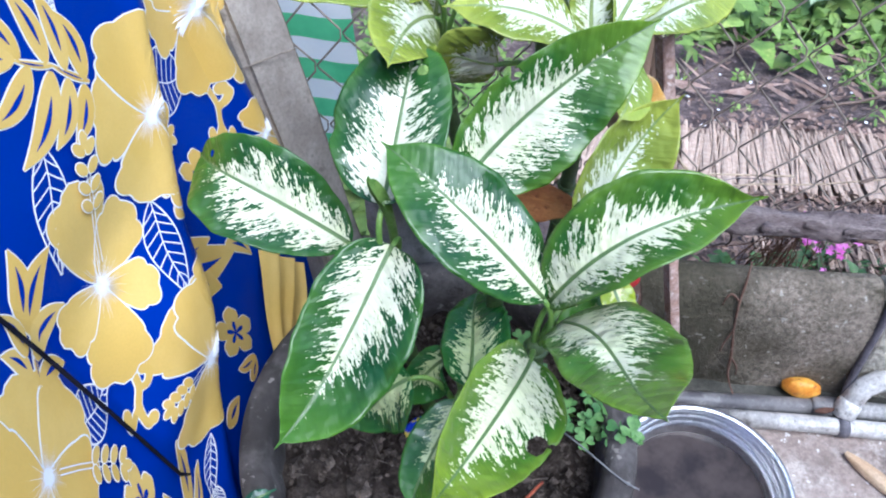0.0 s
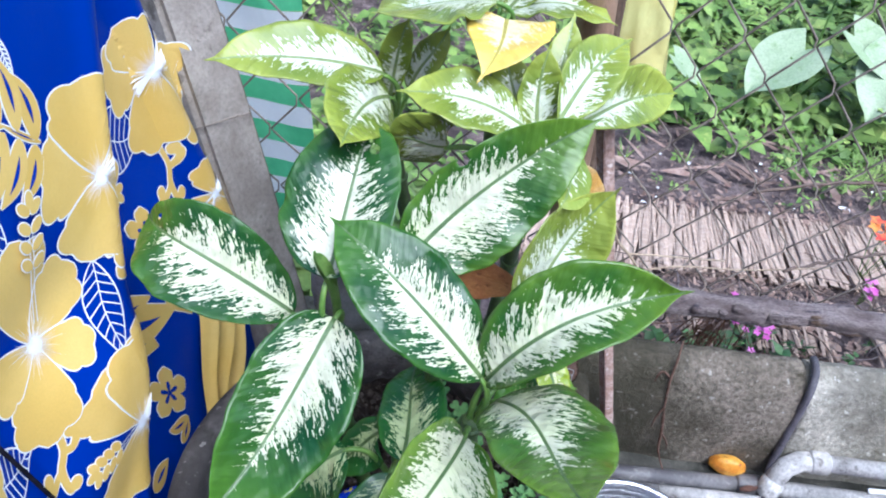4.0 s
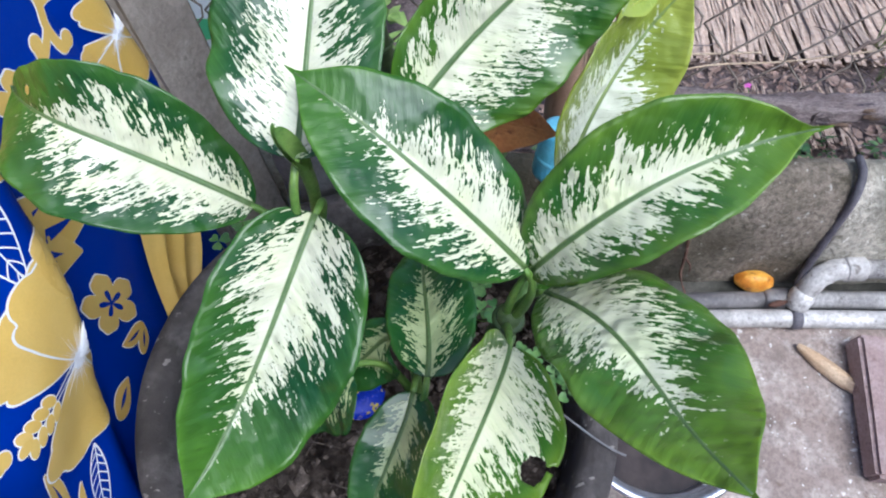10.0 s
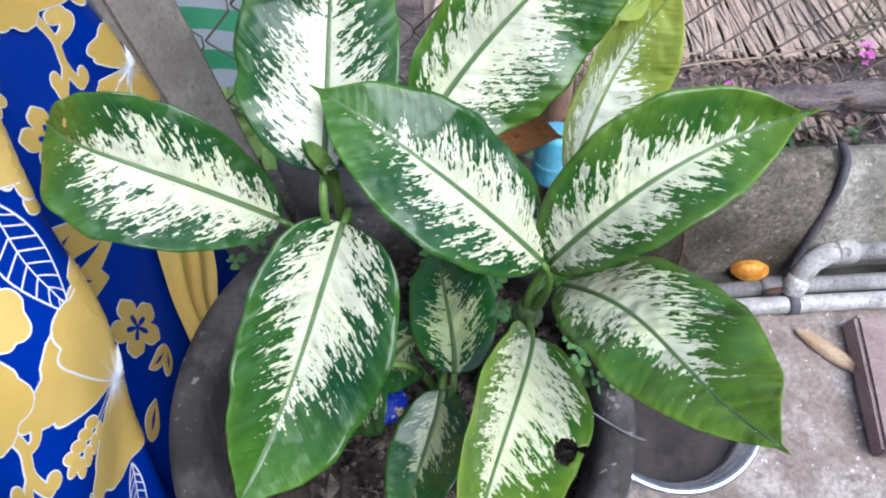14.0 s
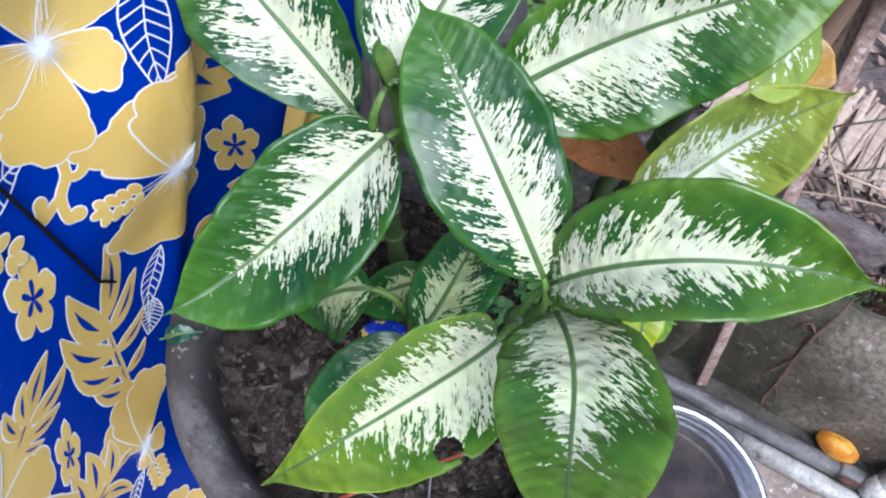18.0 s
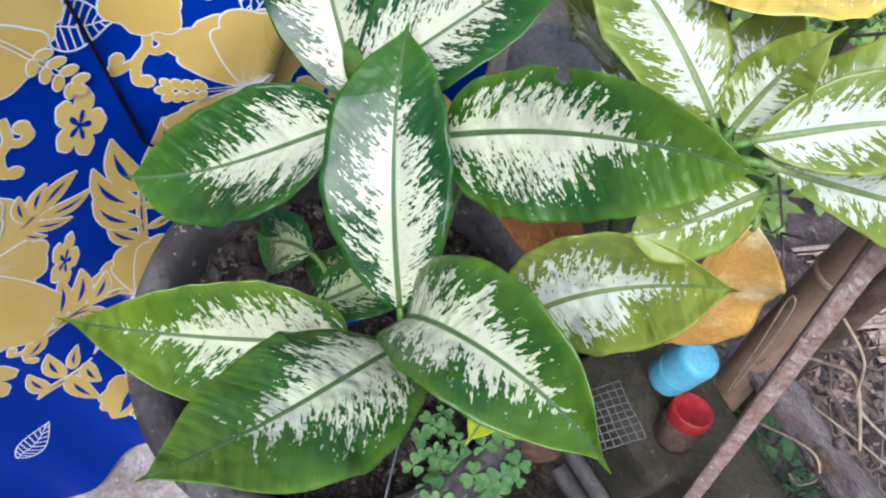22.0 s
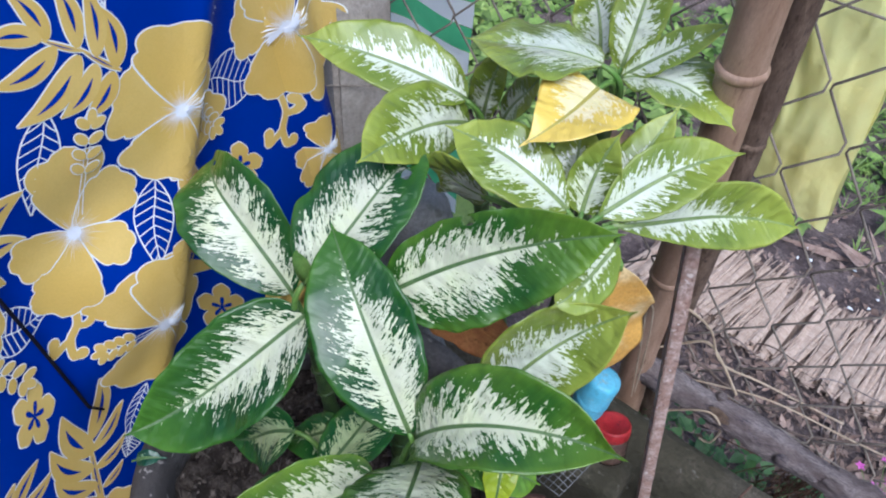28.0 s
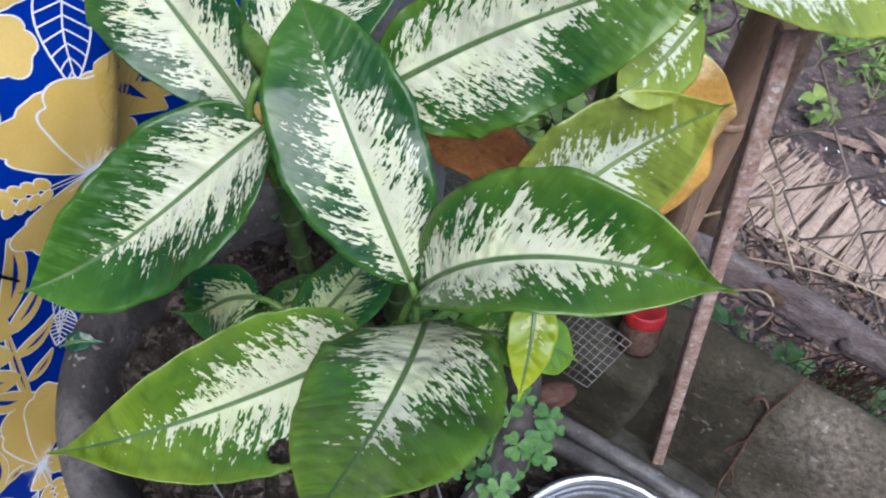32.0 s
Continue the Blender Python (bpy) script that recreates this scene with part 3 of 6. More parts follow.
KERB = [(0.432, -0.30), (0.432, 0.10), (0.430, 0.19), (0.422, 0.224), (0.405, 0.237), (0.385, 0.237), (0.366, 0.228), (0.350, 0.208), (0.336, 0.175), (0.325, 0.13), (0.316, 0.08), (0.309, 0.03), (0.304, -0.02), (0.302, -0.30)]


def kerb(name, x0, x1, seed, skin, label):
    """A length of low wall with a worn round top."""
    prof = []
    for (ya, za), (yb, zb) in zip(KERB, KERB[1:]):
        prof += [(ya + (yb - ya) * k / 4, za + (zb - za) * k / 4) for k in range(4)]
    prof.append(KERB[-1])
    n, m = max(24, int((x1 - x0) * 110)), len(prof)
    verts, faces = [], []
    for i in range(n + 1):
        x = x0 + (x1 - x0) * i / n
        for y, z in prof:
            a = 0.0045 * noise.noise((x * 14, y * 14 + seed, z * 14)) + 0.0018 * noise.noise((x * 60, y * 60, z * 60 + seed))
            verts.append((x, y - a, z + 0.6 * a))
    for i in range(n):
        for k in range(m - 1):
            q = i * m + k
            faces.append((q, q + 1, q + m + 1, q + m))
        faces.append((i * m, i * m + m, i * m + 2 * m - 1, i * m + m - 1))
    faces += [tuple(range(m - 1, -1, -1)), tuple(n * m + k for k in range(m))]
    return solo(name, mesh(name, verts, faces), skin, label, "wall", kind="structure")


kerb("wall_1", 0.10, 0.676, 1, MOSS_CONCRETE, "low dark mossy concrete kerb wall")
kerb("wall_2", 0.684, 2.4, 5, PALE_CONCRETE, "low pale weathered concrete kerb wall past the hose")
kerb("wall_3", -1.6, 0.09, 9, OLD_CONCRETE, "low dark concrete kerb wall behind the post")


# Unseen wall and overhead slab, added to close the yard and cut fill light.
UNSEEN_WALL_GREY = surface("unseen_wall_grey", (0.26, 0.25, 0.23), (0.34, 0.33, 0.30), (0.20, 0.19, 0.17), 0.85, 0.2, big=3, fine=90, depth=0.002)
b = solo("wall_house", block("wall_house", (6.5, 0.14, 2.6), 0.01), UNSEEN_WALL_GREY, "unseen plain grey wall added behind the yard to cut fill light", "wall", kind="structure")
b.matrix_world = pose(0.7, -2.4, 0.0)
b = solo("ceiling_eave", block("ceiling_eave", (6.5, 0.8, 0.06), 0.01), LOG_WOOD, "unseen wooden slab added over the yard edge to block sky light", "roof", kind="structure")
b.matrix_world = pose(0.7, -2.0, 2.4, -4, 0, 0)


# ---------- printed tarpaulin ----------
def drape(y, z):
    """How far the tarpaulin hangs out, at a place along it and a height."""
    d = y - (0.185 - (0.81 - z) * 0.575)
    fall = 0.041 * (0.55 + 0.45 * max(0.0, min(1.0, (z - 0.45) / 0.25)))
    x = -0.228 + 0.032 * y - 0.077 * z + 0.303 * max(0.0, -0.1 - y)
    x += 0.022 * math.exp(-((y - 0.015) / 0.06) ** 2 - ((z - 0.62) / 0.07) ** 2)
    x += 0.013 * math.exp(-((y + 0.05) / 0.10) ** 2 - ((z - 0.545) / 0.055) ** 2) - 0.014 * math.exp(-((y + 0.01) / 0.09) ** 2 - ((z - 0.715) / 0.06) ** 2)
    x += 0.010 * math.exp(-(d / 0.03) ** 2) - fall / (1 + math.exp(max(-60, min(60, -(d - 0.014) / 0.012))))
    if y > 0.30:
        x += 0.018 * math.sin((y - 0.30) / 0.065 * math.pi)
    low = max(0.0, 0.45 - z)
    x += 0.010 * math.sin(y * 55 + z * 6) * low * 2 + 0.35 * low * low
    return x + 0.004 * noise.noise((y * 6, z * 3, 1))


def on_tarp(y, z, lift):
    n = Vector((1.0, -(drape(y + 0.004, z) - drape(y - 0.004, z)) / 0.008, -(drape(y, z + 0.004) - drape(y, z - 0.004)) / 0.008)).normalized()
    return Vector((drape(y, z), y, z)) + n * lift


tarp = thing("printed_tarpaulin", "blue plastic tarpaulin printed with yellow hibiscus, hanging in folds", "tarpaulin", (-0.25, -0.2, 0.0))
part("cloth", sheet("cloth", lambda u, v: on_tarp(-1.1 + 1.468 * u, 0.015 + 1.5 * v, 0.0), 240, 150), TARP_BLUE, tarp)
part("backing", sheet("backing", lambda u, v: on_tarp(-1.1 + 1.468 * u, 0.015 + 1.5 * (1 - v), -0.0012), 240, 60), PRINT_WHITE, tarp)
prints = random.Random(3)


class Ink:
    """Flat print shapes that follow the tarpaulin."""

    def __init__(self):
        self.v, self.f, self.m = [], [], []

    def ring(self, c, edge, slot, lift, steps=5):
        """A star-shaped patch from its outline about c."""
        k, n = len(self.v), len(edge)
        self.v.append(on_tarp(c[0], c[1], lift))
        for s in range(1, steps + 1):
            for p in edge:
                q = (c[0] + (p[0] - c[0]) * s / steps, c[1] + (p[1] - c[1]) * s / steps)
                self.v.append(on_tarp(q[0], q[1], lift))
        for i in range(n):
            j = (i + 1) % n
            self.f.append((k, k + 1 + i, k + 1 + j)), self.m.append(slot)
            for s in range(steps - 1):
                a, b = k + 1 + s * n, k + 1 + (s + 1) * n
                self.f.append((a + i, b + i, b + j, a + j)), self.m.append(slot)

    def band(self, pts, widths, slot, lift):
        """A stroke along points."""
        k = len(self.v)
        for i, p in enumerate(pts):
            a, b = pts[max(i - 1, 0)], pts[min(i + 1, len(pts) - 1)]
            dx, dy = b[0] - a[0], b[1] - a[1]
            r = math.hypot(dx, dy) or 1e-6
            w = widths[i] if isinstance(widths, list) else widths
            for s in (-1, 0, 1):
                self.v.append(on_tarp(p[0] - dy / r * w * s, p[1] + dx / r * w * s, lift))
        for i in range(len(pts) - 1):
            for s in (0, 1):
                a = k + i * 3 + s
                self.f.append((a, a + 3, a + 4, a + 1)), self.m.append(slot)

    def done(self, name, label, parent=None):
        d = mesh(name, self.v, self.f, False)
        for m in (PRINT_WHITE, PRINT_YELLOW, PRINT_PALE, TARP_BLUE):
            d.materials.append(m)
        d.polygons.foreach_set("material_index", self.m)
        for p in d.polygons:
            if p.normal.x < 0:
                p.flip()
        d.update()
        return part(name, d, None, parent or tarp, label)


def curve(pts, n=8):
    """A smooth line through points."""
    out = []
    for i in range(len(pts) - 1):
        p = [pts[max(i - 1, 0)], pts[i], pts[i + 1], pts[min(i + 2, len(pts) - 1)]]
        for k in range(n):
            t = k / n
            out.append(tuple(0.5 * (2 * p[1][j] + (p[2][j] - p[0][j]) * t + (2 * p[0][j] - 5 * p[1][j] + 4 * p[2][j] - p[3][j]) * t * t + (3 * p[1][j] - p[0][j] - 3 * p[2][j] + p[3][j]) * t ** 3) for j in (0, 1)))
    return out + [tuple(pts[-1])]


def petal(grow=0.0, wob=0.0):
    """Outline of one broad petal in its flower's own unit square, scalloped at the outer end."""
    out = []
    for i in range(73):
        t = i / 72 * 2 - 1
        e = 1 - abs(t) ** 1.25
        w = 0.66 * e ** 0.85 * max(0.0, 1 - e ** 3.2) ** 0.5 if i != 36 else 0.0
        x, y = e, math.copysign(w, t)
        k = 1 + 0.20 * (abs(math.cos(math.atan2(y, x - 0.58) * 3.3 + wob * 0.9)) ** 0.7 - 0.65) * min(1.0, max(0.0, (x - 0.45) * 4))
        x, y = 0.55 + (x - 0.55) * k, y * k
        d = math.hypot(x - 0.55, y) or 1.0
        out.append((x + (x - 0.55) / d * grow, y + y / d * grow))
    return out


def hibiscus(c, tips, wide=0.62):
    """Scalloped petals out to their tips and a white-rayed throat."""
    reach = sum(math.hypot(p[0] - c[0], p[1] - c[1]) for p in tips) / len(tips)
    k = Ink()
    edge = []
    for i in range(116):
        r = reach * (prints.uniform(0.16, 0.44) if i % 2 else 0.08)
        edge.append((c[0] + r * math.cos(i * math.pi / 58), c[1] + r * math.sin(i * math.pi / 58)))
    k.ring(c, edge, 0, 0.0034, 3)
    flower = k.done("printed_hibiscus", "yellow hibiscus print with white outline and throat")
    for i, p in enumerate(tips):
        k = Ink()
        dx, dy = p[0] - c[0], p[1] - c[1]
        size = math.hypot(dx, dy)

        def turn(q):
            return (c[0] + dx * q[0] - dy * q[1] * wide / 0.66, c[1] + dy * q[0] + dx * q[1] * wide / 0.66)
        k.ring(turn((0.55, 0)), [turn(q) for q in petal(0.0016 / size, i)], 0, 0.0006 + 0.0004 * i)
        k.ring(turn((0.55, 0)), [turn(q) for q in petal(0.0, i)], 1, 0.0009 + 0.0004 * i)
        k.done("printed_petal", "", flower)


def floret(c, a):
    """A small five-petal flower with a blue star; a: the two axes of the flower."""
    def at(q, t):
        return (c[0] + q * (a[0] * math.cos(t) + a[1] * math.sin(t)), c[1] + q * (a[2] * math.cos(t) + a[3] * math.sin(t)))
    size = math.sqrt(abs(a[0] * a[3] - a[1] * a[2]))
    k = Ink()
    up = math.pi / 2
    for g, slot, lift in ((0.0018 / size, 0, 0.0006), (0.0, 1, 0.0012)):
        k.ring(c, [at(0.56 + 0.44 * abs(math.cos(2.5 * t)) ** 0.7 * (1 + 0.06 * math.cos(15 * t)) + g, t + up) for t in (2 * math.pi * i / 80 for i in range(80))], slot, lift, 4)
    star = [0.46, 0.44, 0.30, 0.12, 0.07, 0.12, 0.30, 0.44] * 5
    k.ring(c, [at(q, up + i * math.pi / 20) for i, q in enumerate(star)], 3, 0.0018, 3)
    k.done("printed_floret", "small yellow five-petal print with a blue star")


def line_leaf(a, b, w):
    k = Ink()
    dx, dy = b[0] - a[0], b[1] - a[1]
    at = lambda t, s: (a[0] + dx * t - dy / math.hypot(dx, dy) * w * s, a[1] + dy * t + dx / math.hypot(dx, dy) * w * s)
    for s in (-1, 1):
        k.band([at(t / 14, s * math.sin(math.pi * (t / 14) ** 0.85)) for t in range(15)], 0.0009, 0, 0.0008)
        for i in range(1, 9):
            t = i / 9.5
            k.band([at(t + 0.10 * q, s * q * math.sin(math.pi * min(1, t + 0.1 * q) ** 0.85) * 0.97) for q in (0, 0.33, 0.66, 1)], 0.0007, 0, 0.0008)
    k.band([at(t / 8, 0.08 * math.sin(t)) for t in range(9)], 0.0008, 0, 0.0009)
    k.done("printed_line_leaf", "white outlined leaf print on blue")


def frond(k, a, b, w, bow=0.12, edge=0.0013, lift=0.0):
    """One pointed lobe from its foot to its tip, with a white rim and a blue slit."""
    dx, dy = b[0] - a[0], b[1] - a[1]
    n = 18
    line = [(a[0] + dx * i / n - dy * bow * math.sin(math.pi * i / n), a[1] + dy * i / n + dx * bow * math.sin(math.pi * i / n)) for i in range(n + 1)]
    ws = [max(0.0003, w * (0.18 * (1 - i / n) + math.sin(math.pi * (i / n) ** 0.8) ** 0.9)) for i in range(n + 1)]
    k.band(line, [x + edge for x in ws], 0, 0.0006 + lift)
    k.band(line, ws, 1, 0.0012 + lift)
    k.band(line[4:-4], [0.20 * x * math.sin(math.pi * i / (n - 8)) + 0.0002 for i, x in enumerate(ws[4:-4])], 3, 0.0016 + lift)


def palm(lobes):
    """A lobed leaf from the foot and tip of each lobe."""
    whole = None
    for i, (a, b, w, bow) in enumerate(lobes):
        k = Ink()
        frond(k, a, b, w, bow, lift=0.0002 * (i % 5))
        if whole:
            k.done("printed_lobe", "", whole)
        else:
            whole = k.done("printed_fern", "yellow lobed leaf print with white outline")


def anchor(c, a):
    """A branching scroll in its own unit square; a: the two axes of the square."""
    def at(p):
        return (c[0] + a[0] * p[0] + a[1] * p[1], c[1] + a[2] * p[0] + a[3] * p[1])
    size = math.sqrt(abs(a[0] * a[3] - a[1] * a[2]))
    k = Ink()
    arms = (((0.48, 0.0), (0.62, 0.30), (0.52, 0.60), (0.62, 0.86), (0.80, 0.82)), ((0.52, 0.60), (0.34, 0.72), (0.12, 0.82), (0.14, 0.66)), ((0.61, 0.34), (0.82, 0.31), (0.92, 0.16), (0.80, 0.07)))
    for arm in arms:
        line = [at(p) for p in curve(arm, 7)]
        w = [size * (0.062 + 0.030 * (i / len(line)) ** 2) for i in range(len(line))]
        for g, slot, lift in ((0.0014, 0, 0.0006), (0, 1, 0.0012)):
            k.band(line, [x + g for x in w], slot, lift)
            e, r = line[-1], w[-1] * 1.25 + g
            k.ring(e, [(e[0] + r * math.cos(i * 0.314), e[1] + r * math.sin(i * 0.314)) for i in range(20)], slot, lift + 0.0001, 2)
    k.done("printed_scroll", "yellow scroll print with white outline")


def beads(a, b):
    """A stamen: a white-edged stem with paired oval beads towards its end."""
    k = Ink()
    dx, dy = b[0] - a[0], b[1] - a[1]
    r = math.hypot(dx, dy)
    at = lambda t, e: (a[0] + dx * t - dy / r * e, a[1] + dy * t + dx / r * e)
    size = min(0.009, 0.11 * r)
    for e in (-0.0022, 0.0022):
        k.band([at(t, e + 0.03 * r * math.sin(t * 3)) for t in (0.05, 0.3, 0.55, 0.8)], 0.0006, 0, 0.0041)
    stalk = k.done("printed_stamen", "yellow beaded stamen print with white outline")
    beads_at = [(t, e) for t in (0.48, 0.61, 0.74, 0.87) for e in (-1, 1)] + [(0.97, 0)]
    for n, (t, e) in enumerate(beads_at):
        k = Ink()
        q = at(t + (0.05 if e else 0.0), e * size * 0.85 + 0.03 * r * math.sin(t * 3))
        turn = math.atan2(dy, dx) + e * 0.95
        for g, slot, lift in ((0.0012, 0, 0.0042), (0, 1, 0.0047)):
            ring = []
            for j in range(16):
                w = j * math.pi / 8
                x, y = (size * 0.92 + g) * math.cos(w), (size * 0.55 + g) * math.sin(w)
                ring.append((q[0] + x * math.cos(turn) - y * math.sin(turn), q[1] + x * math.sin(turn) + y * math.cos(turn)))
            k.ring(q, ring, slot, lift + 0.00003 * n, 2)
        k.done("printed_bead", "", stalk)


hibiscus((0.134, 0.774), [(0.081, 0.836), (0.172, 0.859), (0.195, 0.744), (0.157, 0.680), (0.078, 0.714)], 1.00)
beads((0.142, 0.770), (0.188, 0.683))
hibiscus((-0.024, 0.711), [(0.007, 0.809), (0.053, 0.738), (0.013, 0.662), (-0.082, 0.636), (-0.092, 0.718)])
beads((-0.012, 0.720), (0.047, 0.830))
hibiscus((-0.000, 0.537), [(-0.004, 0.635), (0.053, 0.620), (0.061, 0.488), (-0.027, 0.447), (-0.066, 0.464)], 0.92)
beads((-0.002, 0.543), (-0.082, 0.566))
hibiscus((0.320, 0.765), [(0.251, 0.789), (0.300, 0.828), (0.394, 0.772), (0.392, 0.669), (0.285, 0.674)], 0.84)
hibiscus((0.327, 0.566), [(0.282, 0.557), (0.295, 0.509), (0.337, 0.501), (0.386, 0.545), (0.327, 0.619)])
hibiscus((-0.201, 0.716), [(-0.150, 0.774), (-0.125, 0.698), (-0.185, 0.641), (-0.254, 0.714), (-0.230, 0.786)], 0.80)
beads((-0.196, 0.709), (-0.151, 0.603))
hibiscus((-0.340, 0.458), [(-0.277, 0.537), (-0.283, 0.418), (-0.381, 0.329), (-0.389, 0.472), (-0.328, 0.560)], 0.86)
hibiscus((-0.230, 0.283), [(-0.236, 0.357), (-0.194, 0.359), (-0.158, 0.333), (-0.210, 0.254), (-0.249, 0.260)])
beads((-0.230, 0.289), (-0.257, 0.217))
hibiscus((-0.286, 0.108), [(-0.346, 0.159), (-0.275, 0.180), (-0.246, 0.135), (-0.284, 0.065), (-0.326, 0.079)])
floret((-0.430, 0.313), (0.0241, -0.0272, 0.0198, 0.0455))
floret((-0.170, 0.567), (0.0170, 0.0240, -0.0200, 0.0320))
floret((-0.269, 0.402), (0.0080, 0.0250, -0.0150, 0.0330))
floret((0.090, 0.433), (0.0300, 0.0140, -0.0340, 0.0370))
floret((0.199, 0.619), (0.0300, 0.0110, -0.0230, 0.0290))
line_leaf((-0.471, 0.156), (-0.414, 0.174), 0.019)
line_leaf((0.077, 0.713), (0.024, 0.624), 0.023)
line_leaf((0.010, 0.858), (-0.049, 0.762), 0.020)
line_leaf((0.196, 0.753), (0.268, 0.710), 0.038)
line_leaf((-0.157, 0.679), (-0.095, 0.649), 0.025)
line_leaf((-0.054, 0.449), (-0.121, 0.379), 0.012)
line_leaf((-0.253, 0.259), (-0.317, 0.234), 0.009)
line_leaf((0.105, 0.946), (0.101, 0.909), 0.005)
line_leaf((-0.096, 0.389), (-0.131, 0.370), 0.018)
palm([((0.092, 0.850), (0.064, 0.892), 0.0025, 0.03), ((0.066, 0.887), (0.035, 0.918), 0.0022, 0.03), ((0.038, 0.915), (-0.006, 0.935), 0.0088, -0.10), ((0.088, 0.856), (0.098, 0.916), 0.0102, -0.10), ((0.075, 0.876), (0.092, 0.940), 0.0092, -0.08), ((0.063, 0.892), (0.069, 0.956), 0.0090, -0.08), ((0.043, 0.912), (0.030, 0.966), 0.0085, -0.08), ((0.084, 0.854), (0.039, 0.827), 0.0102, 0.12), ((0.072, 0.870), (0.019, 0.841), 0.0101, 0.12), ((0.061, 0.886), (-0.018, 0.856), 0.0119, 0.12), ((0.046, 0.903), (-0.019, 0.898), 0.0101, 0.12)])
palm([((-0.190, 0.340), (-0.147, 0.456), 0.0049, 0.02), ((-0.148, 0.453), (-0.094, 0.525), 0.0135, -0.14), ((-0.153, 0.434), (-0.152, 0.531), 0.0146, 0.10), ((-0.166, 0.412), (-0.185, 0.506), 0.0134, 0.14), ((-0.176, 0.384), (-0.204, 0.464), 0.0119, 0.14), ((-0.184, 0.354), (-0.208, 0.416), 0.0093, 0.14), ((-0.154, 0.438), (-0.088, 0.452), 0.0101, -0.14), ((-0.164, 0.409), (-0.111, 0.401), 0.0080, -0.12), ((-0.174, 0.370), (-0.135, 0.373), 0.0063, -0.10)])
palm([((-0.288, 0.480), (-0.239, 0.496), 0.0026, 0.00), ((-0.254, 0.490), (-0.198, 0.515), 0.0092, 0.05), ((-0.269, 0.488), (-0.257, 0.525), 0.0066, 0.10), ((-0.259, 0.489), (-0.229, 0.522), 0.0076, 0.10), ((-0.256, 0.484), (-0.198, 0.482), 0.0087, -0.12), ((-0.270, 0.481), (-0.231, 0.457), 0.0073, -0.12), ((-0.281, 0.478), (-0.264, 0.452), 0.0050, -0.10)])
palm([((-0.358, 0.314), (-0.247, 0.303), 0.0045, 0.04), ((-0.325, 0.318), (-0.288, 0.378), 0.0106, -0.10), ((-0.304, 0.315), (-0.262, 0.376), 0.0118, -0.10), ((-0.283, 0.310), (-0.242, 0.350), 0.0097, -0.10), ((-0.260, 0.309), (-0.239, 0.305), 0.0043, 0.00), ((-0.317, 0.313), (-0.281, 0.294), 0.0057, 0.12), ((-0.295, 0.308), (-0.276, 0.258), 0.0080, 0.10), ((-0.342, 0.318), (-0.378, 0.300), 0.0080, 0.10), ((-0.345, 0.313), (-0.322, 0.311), 0.0037, 0.10)])
palm([((-0.404, 0.219), (-0.321, 0.231), 0.0042, 0.00), ((-0.360, 0.232), (-0.354, 0.285), 0.0107, 0.10), ((-0.344, 0.236), (-0.323, 0.267), 0.0075, 0.10), ((-0.331, 0.234), (-0.331, 0.188), 0.0092, -0.10), ((-0.355, 0.229), (-0.346, 0.159), 0.0127, -0.10), ((-0.386, 0.220), (-0.389, 0.268), 0.0096, 0.10)])
palm([((-0.141, 0.739), (-0.108, 0.765), 0.0021, 0.00), ((-0.110, 0.772), (-0.072, 0.828), 0.0113, -0.10), ((-0.108, 0.762), (-0.043, 0.795), 0.0122, 0.12), ((-0.123, 0.751), (-0.064, 0.741), 0.0118, 0.14), ((-0.127, 0.765), (-0.116, 0.806), 0.0083, -0.12), ((-0.138, 0.752), (-0.142, 0.793), 0.0081, -0.12), ((-0.138, 0.740), (-0.104, 0.712), 0.0092, 0.10)])
palm([((0.050, 0.629), (0.149, 0.559), 0.0194, -0.05), ((0.049, 0.625), (0.179, 0.505), 0.0265, -0.08), ((0.045, 0.620), (0.117, 0.500), 0.0280, 0.00), ((0.163, 0.528), (0.193, 0.467), 0.0095, 0.10)])
palm([((0.094, 0.365), (0.059, 0.389), 0.0095, 0.10), ((0.065, 0.342), (0.094, 0.365), 0.0083, 0.00), ((-0.016, 0.373), (0.032, 0.364), 0.0137, 0.00)])
palm([((-0.295, 0.152), (-0.356, 0.102), 0.0313, 0.05), ((-0.465, 0.255), (-0.521, 0.166), 0.0140, -0.05)])
anchor((-0.085, 0.656), (0.0360, -0.0430, -0.0360, -0.0610))
anchor((0.263, 0.686), (0.0570, -0.0250, -0.0260, -0.0790))
anchor((-0.243, 0.641), (0.0400, -0.0410, -0.0480, -0.0580))
anchor((-0.364, 0.356), (0.0190, -0.0270, -0.0430, -0.0420))
anchor((0.100, 0.710), (0.0450, -0.0170, -0.0580, -0.0350))


def hem(u, v):
    """The folded yellow hem at the foot of the tarpaulin."""
    a = (0.205 - 0.118 * v, 0.462 - 0.175 * v)
    b = (0.268 - 0.150 * v, 0.345 - 0.105 * v)
    lift = 0.004 + 0.016 * math.sin(u * math.pi * 2.4 + 0.5 * v) ** 2 + 0.002 * math.sin(u * 31 + v * 3)
    return on_tarp(a[0] + (b[0] - a[0]) * u, a[1] + (b[1] - a[1]) * u, lift)


part("hem", sheet("hem", hem, 60, 24), PRINT_YELLOW, tarp, "folded yellow hem of the tarpaulin")
CORD_PTS = [(0.02, -0.125, 1.0), (0.006, -0.121, 0.825), (0.008, -0.119, 0.76), (0.010, -0.12, 0.65), (0.008, -0.124, 0.51), (0.006, -0.113, 0.477)]
solo("cord", tube("cord", [(drape(y, z) + dx, y, z) for dx, y, z in CORD_PTS], [0.0021] * 5 + [0.0014], 8), CORD, "thin black cord hanging against the printed tarpaulin", "cord")



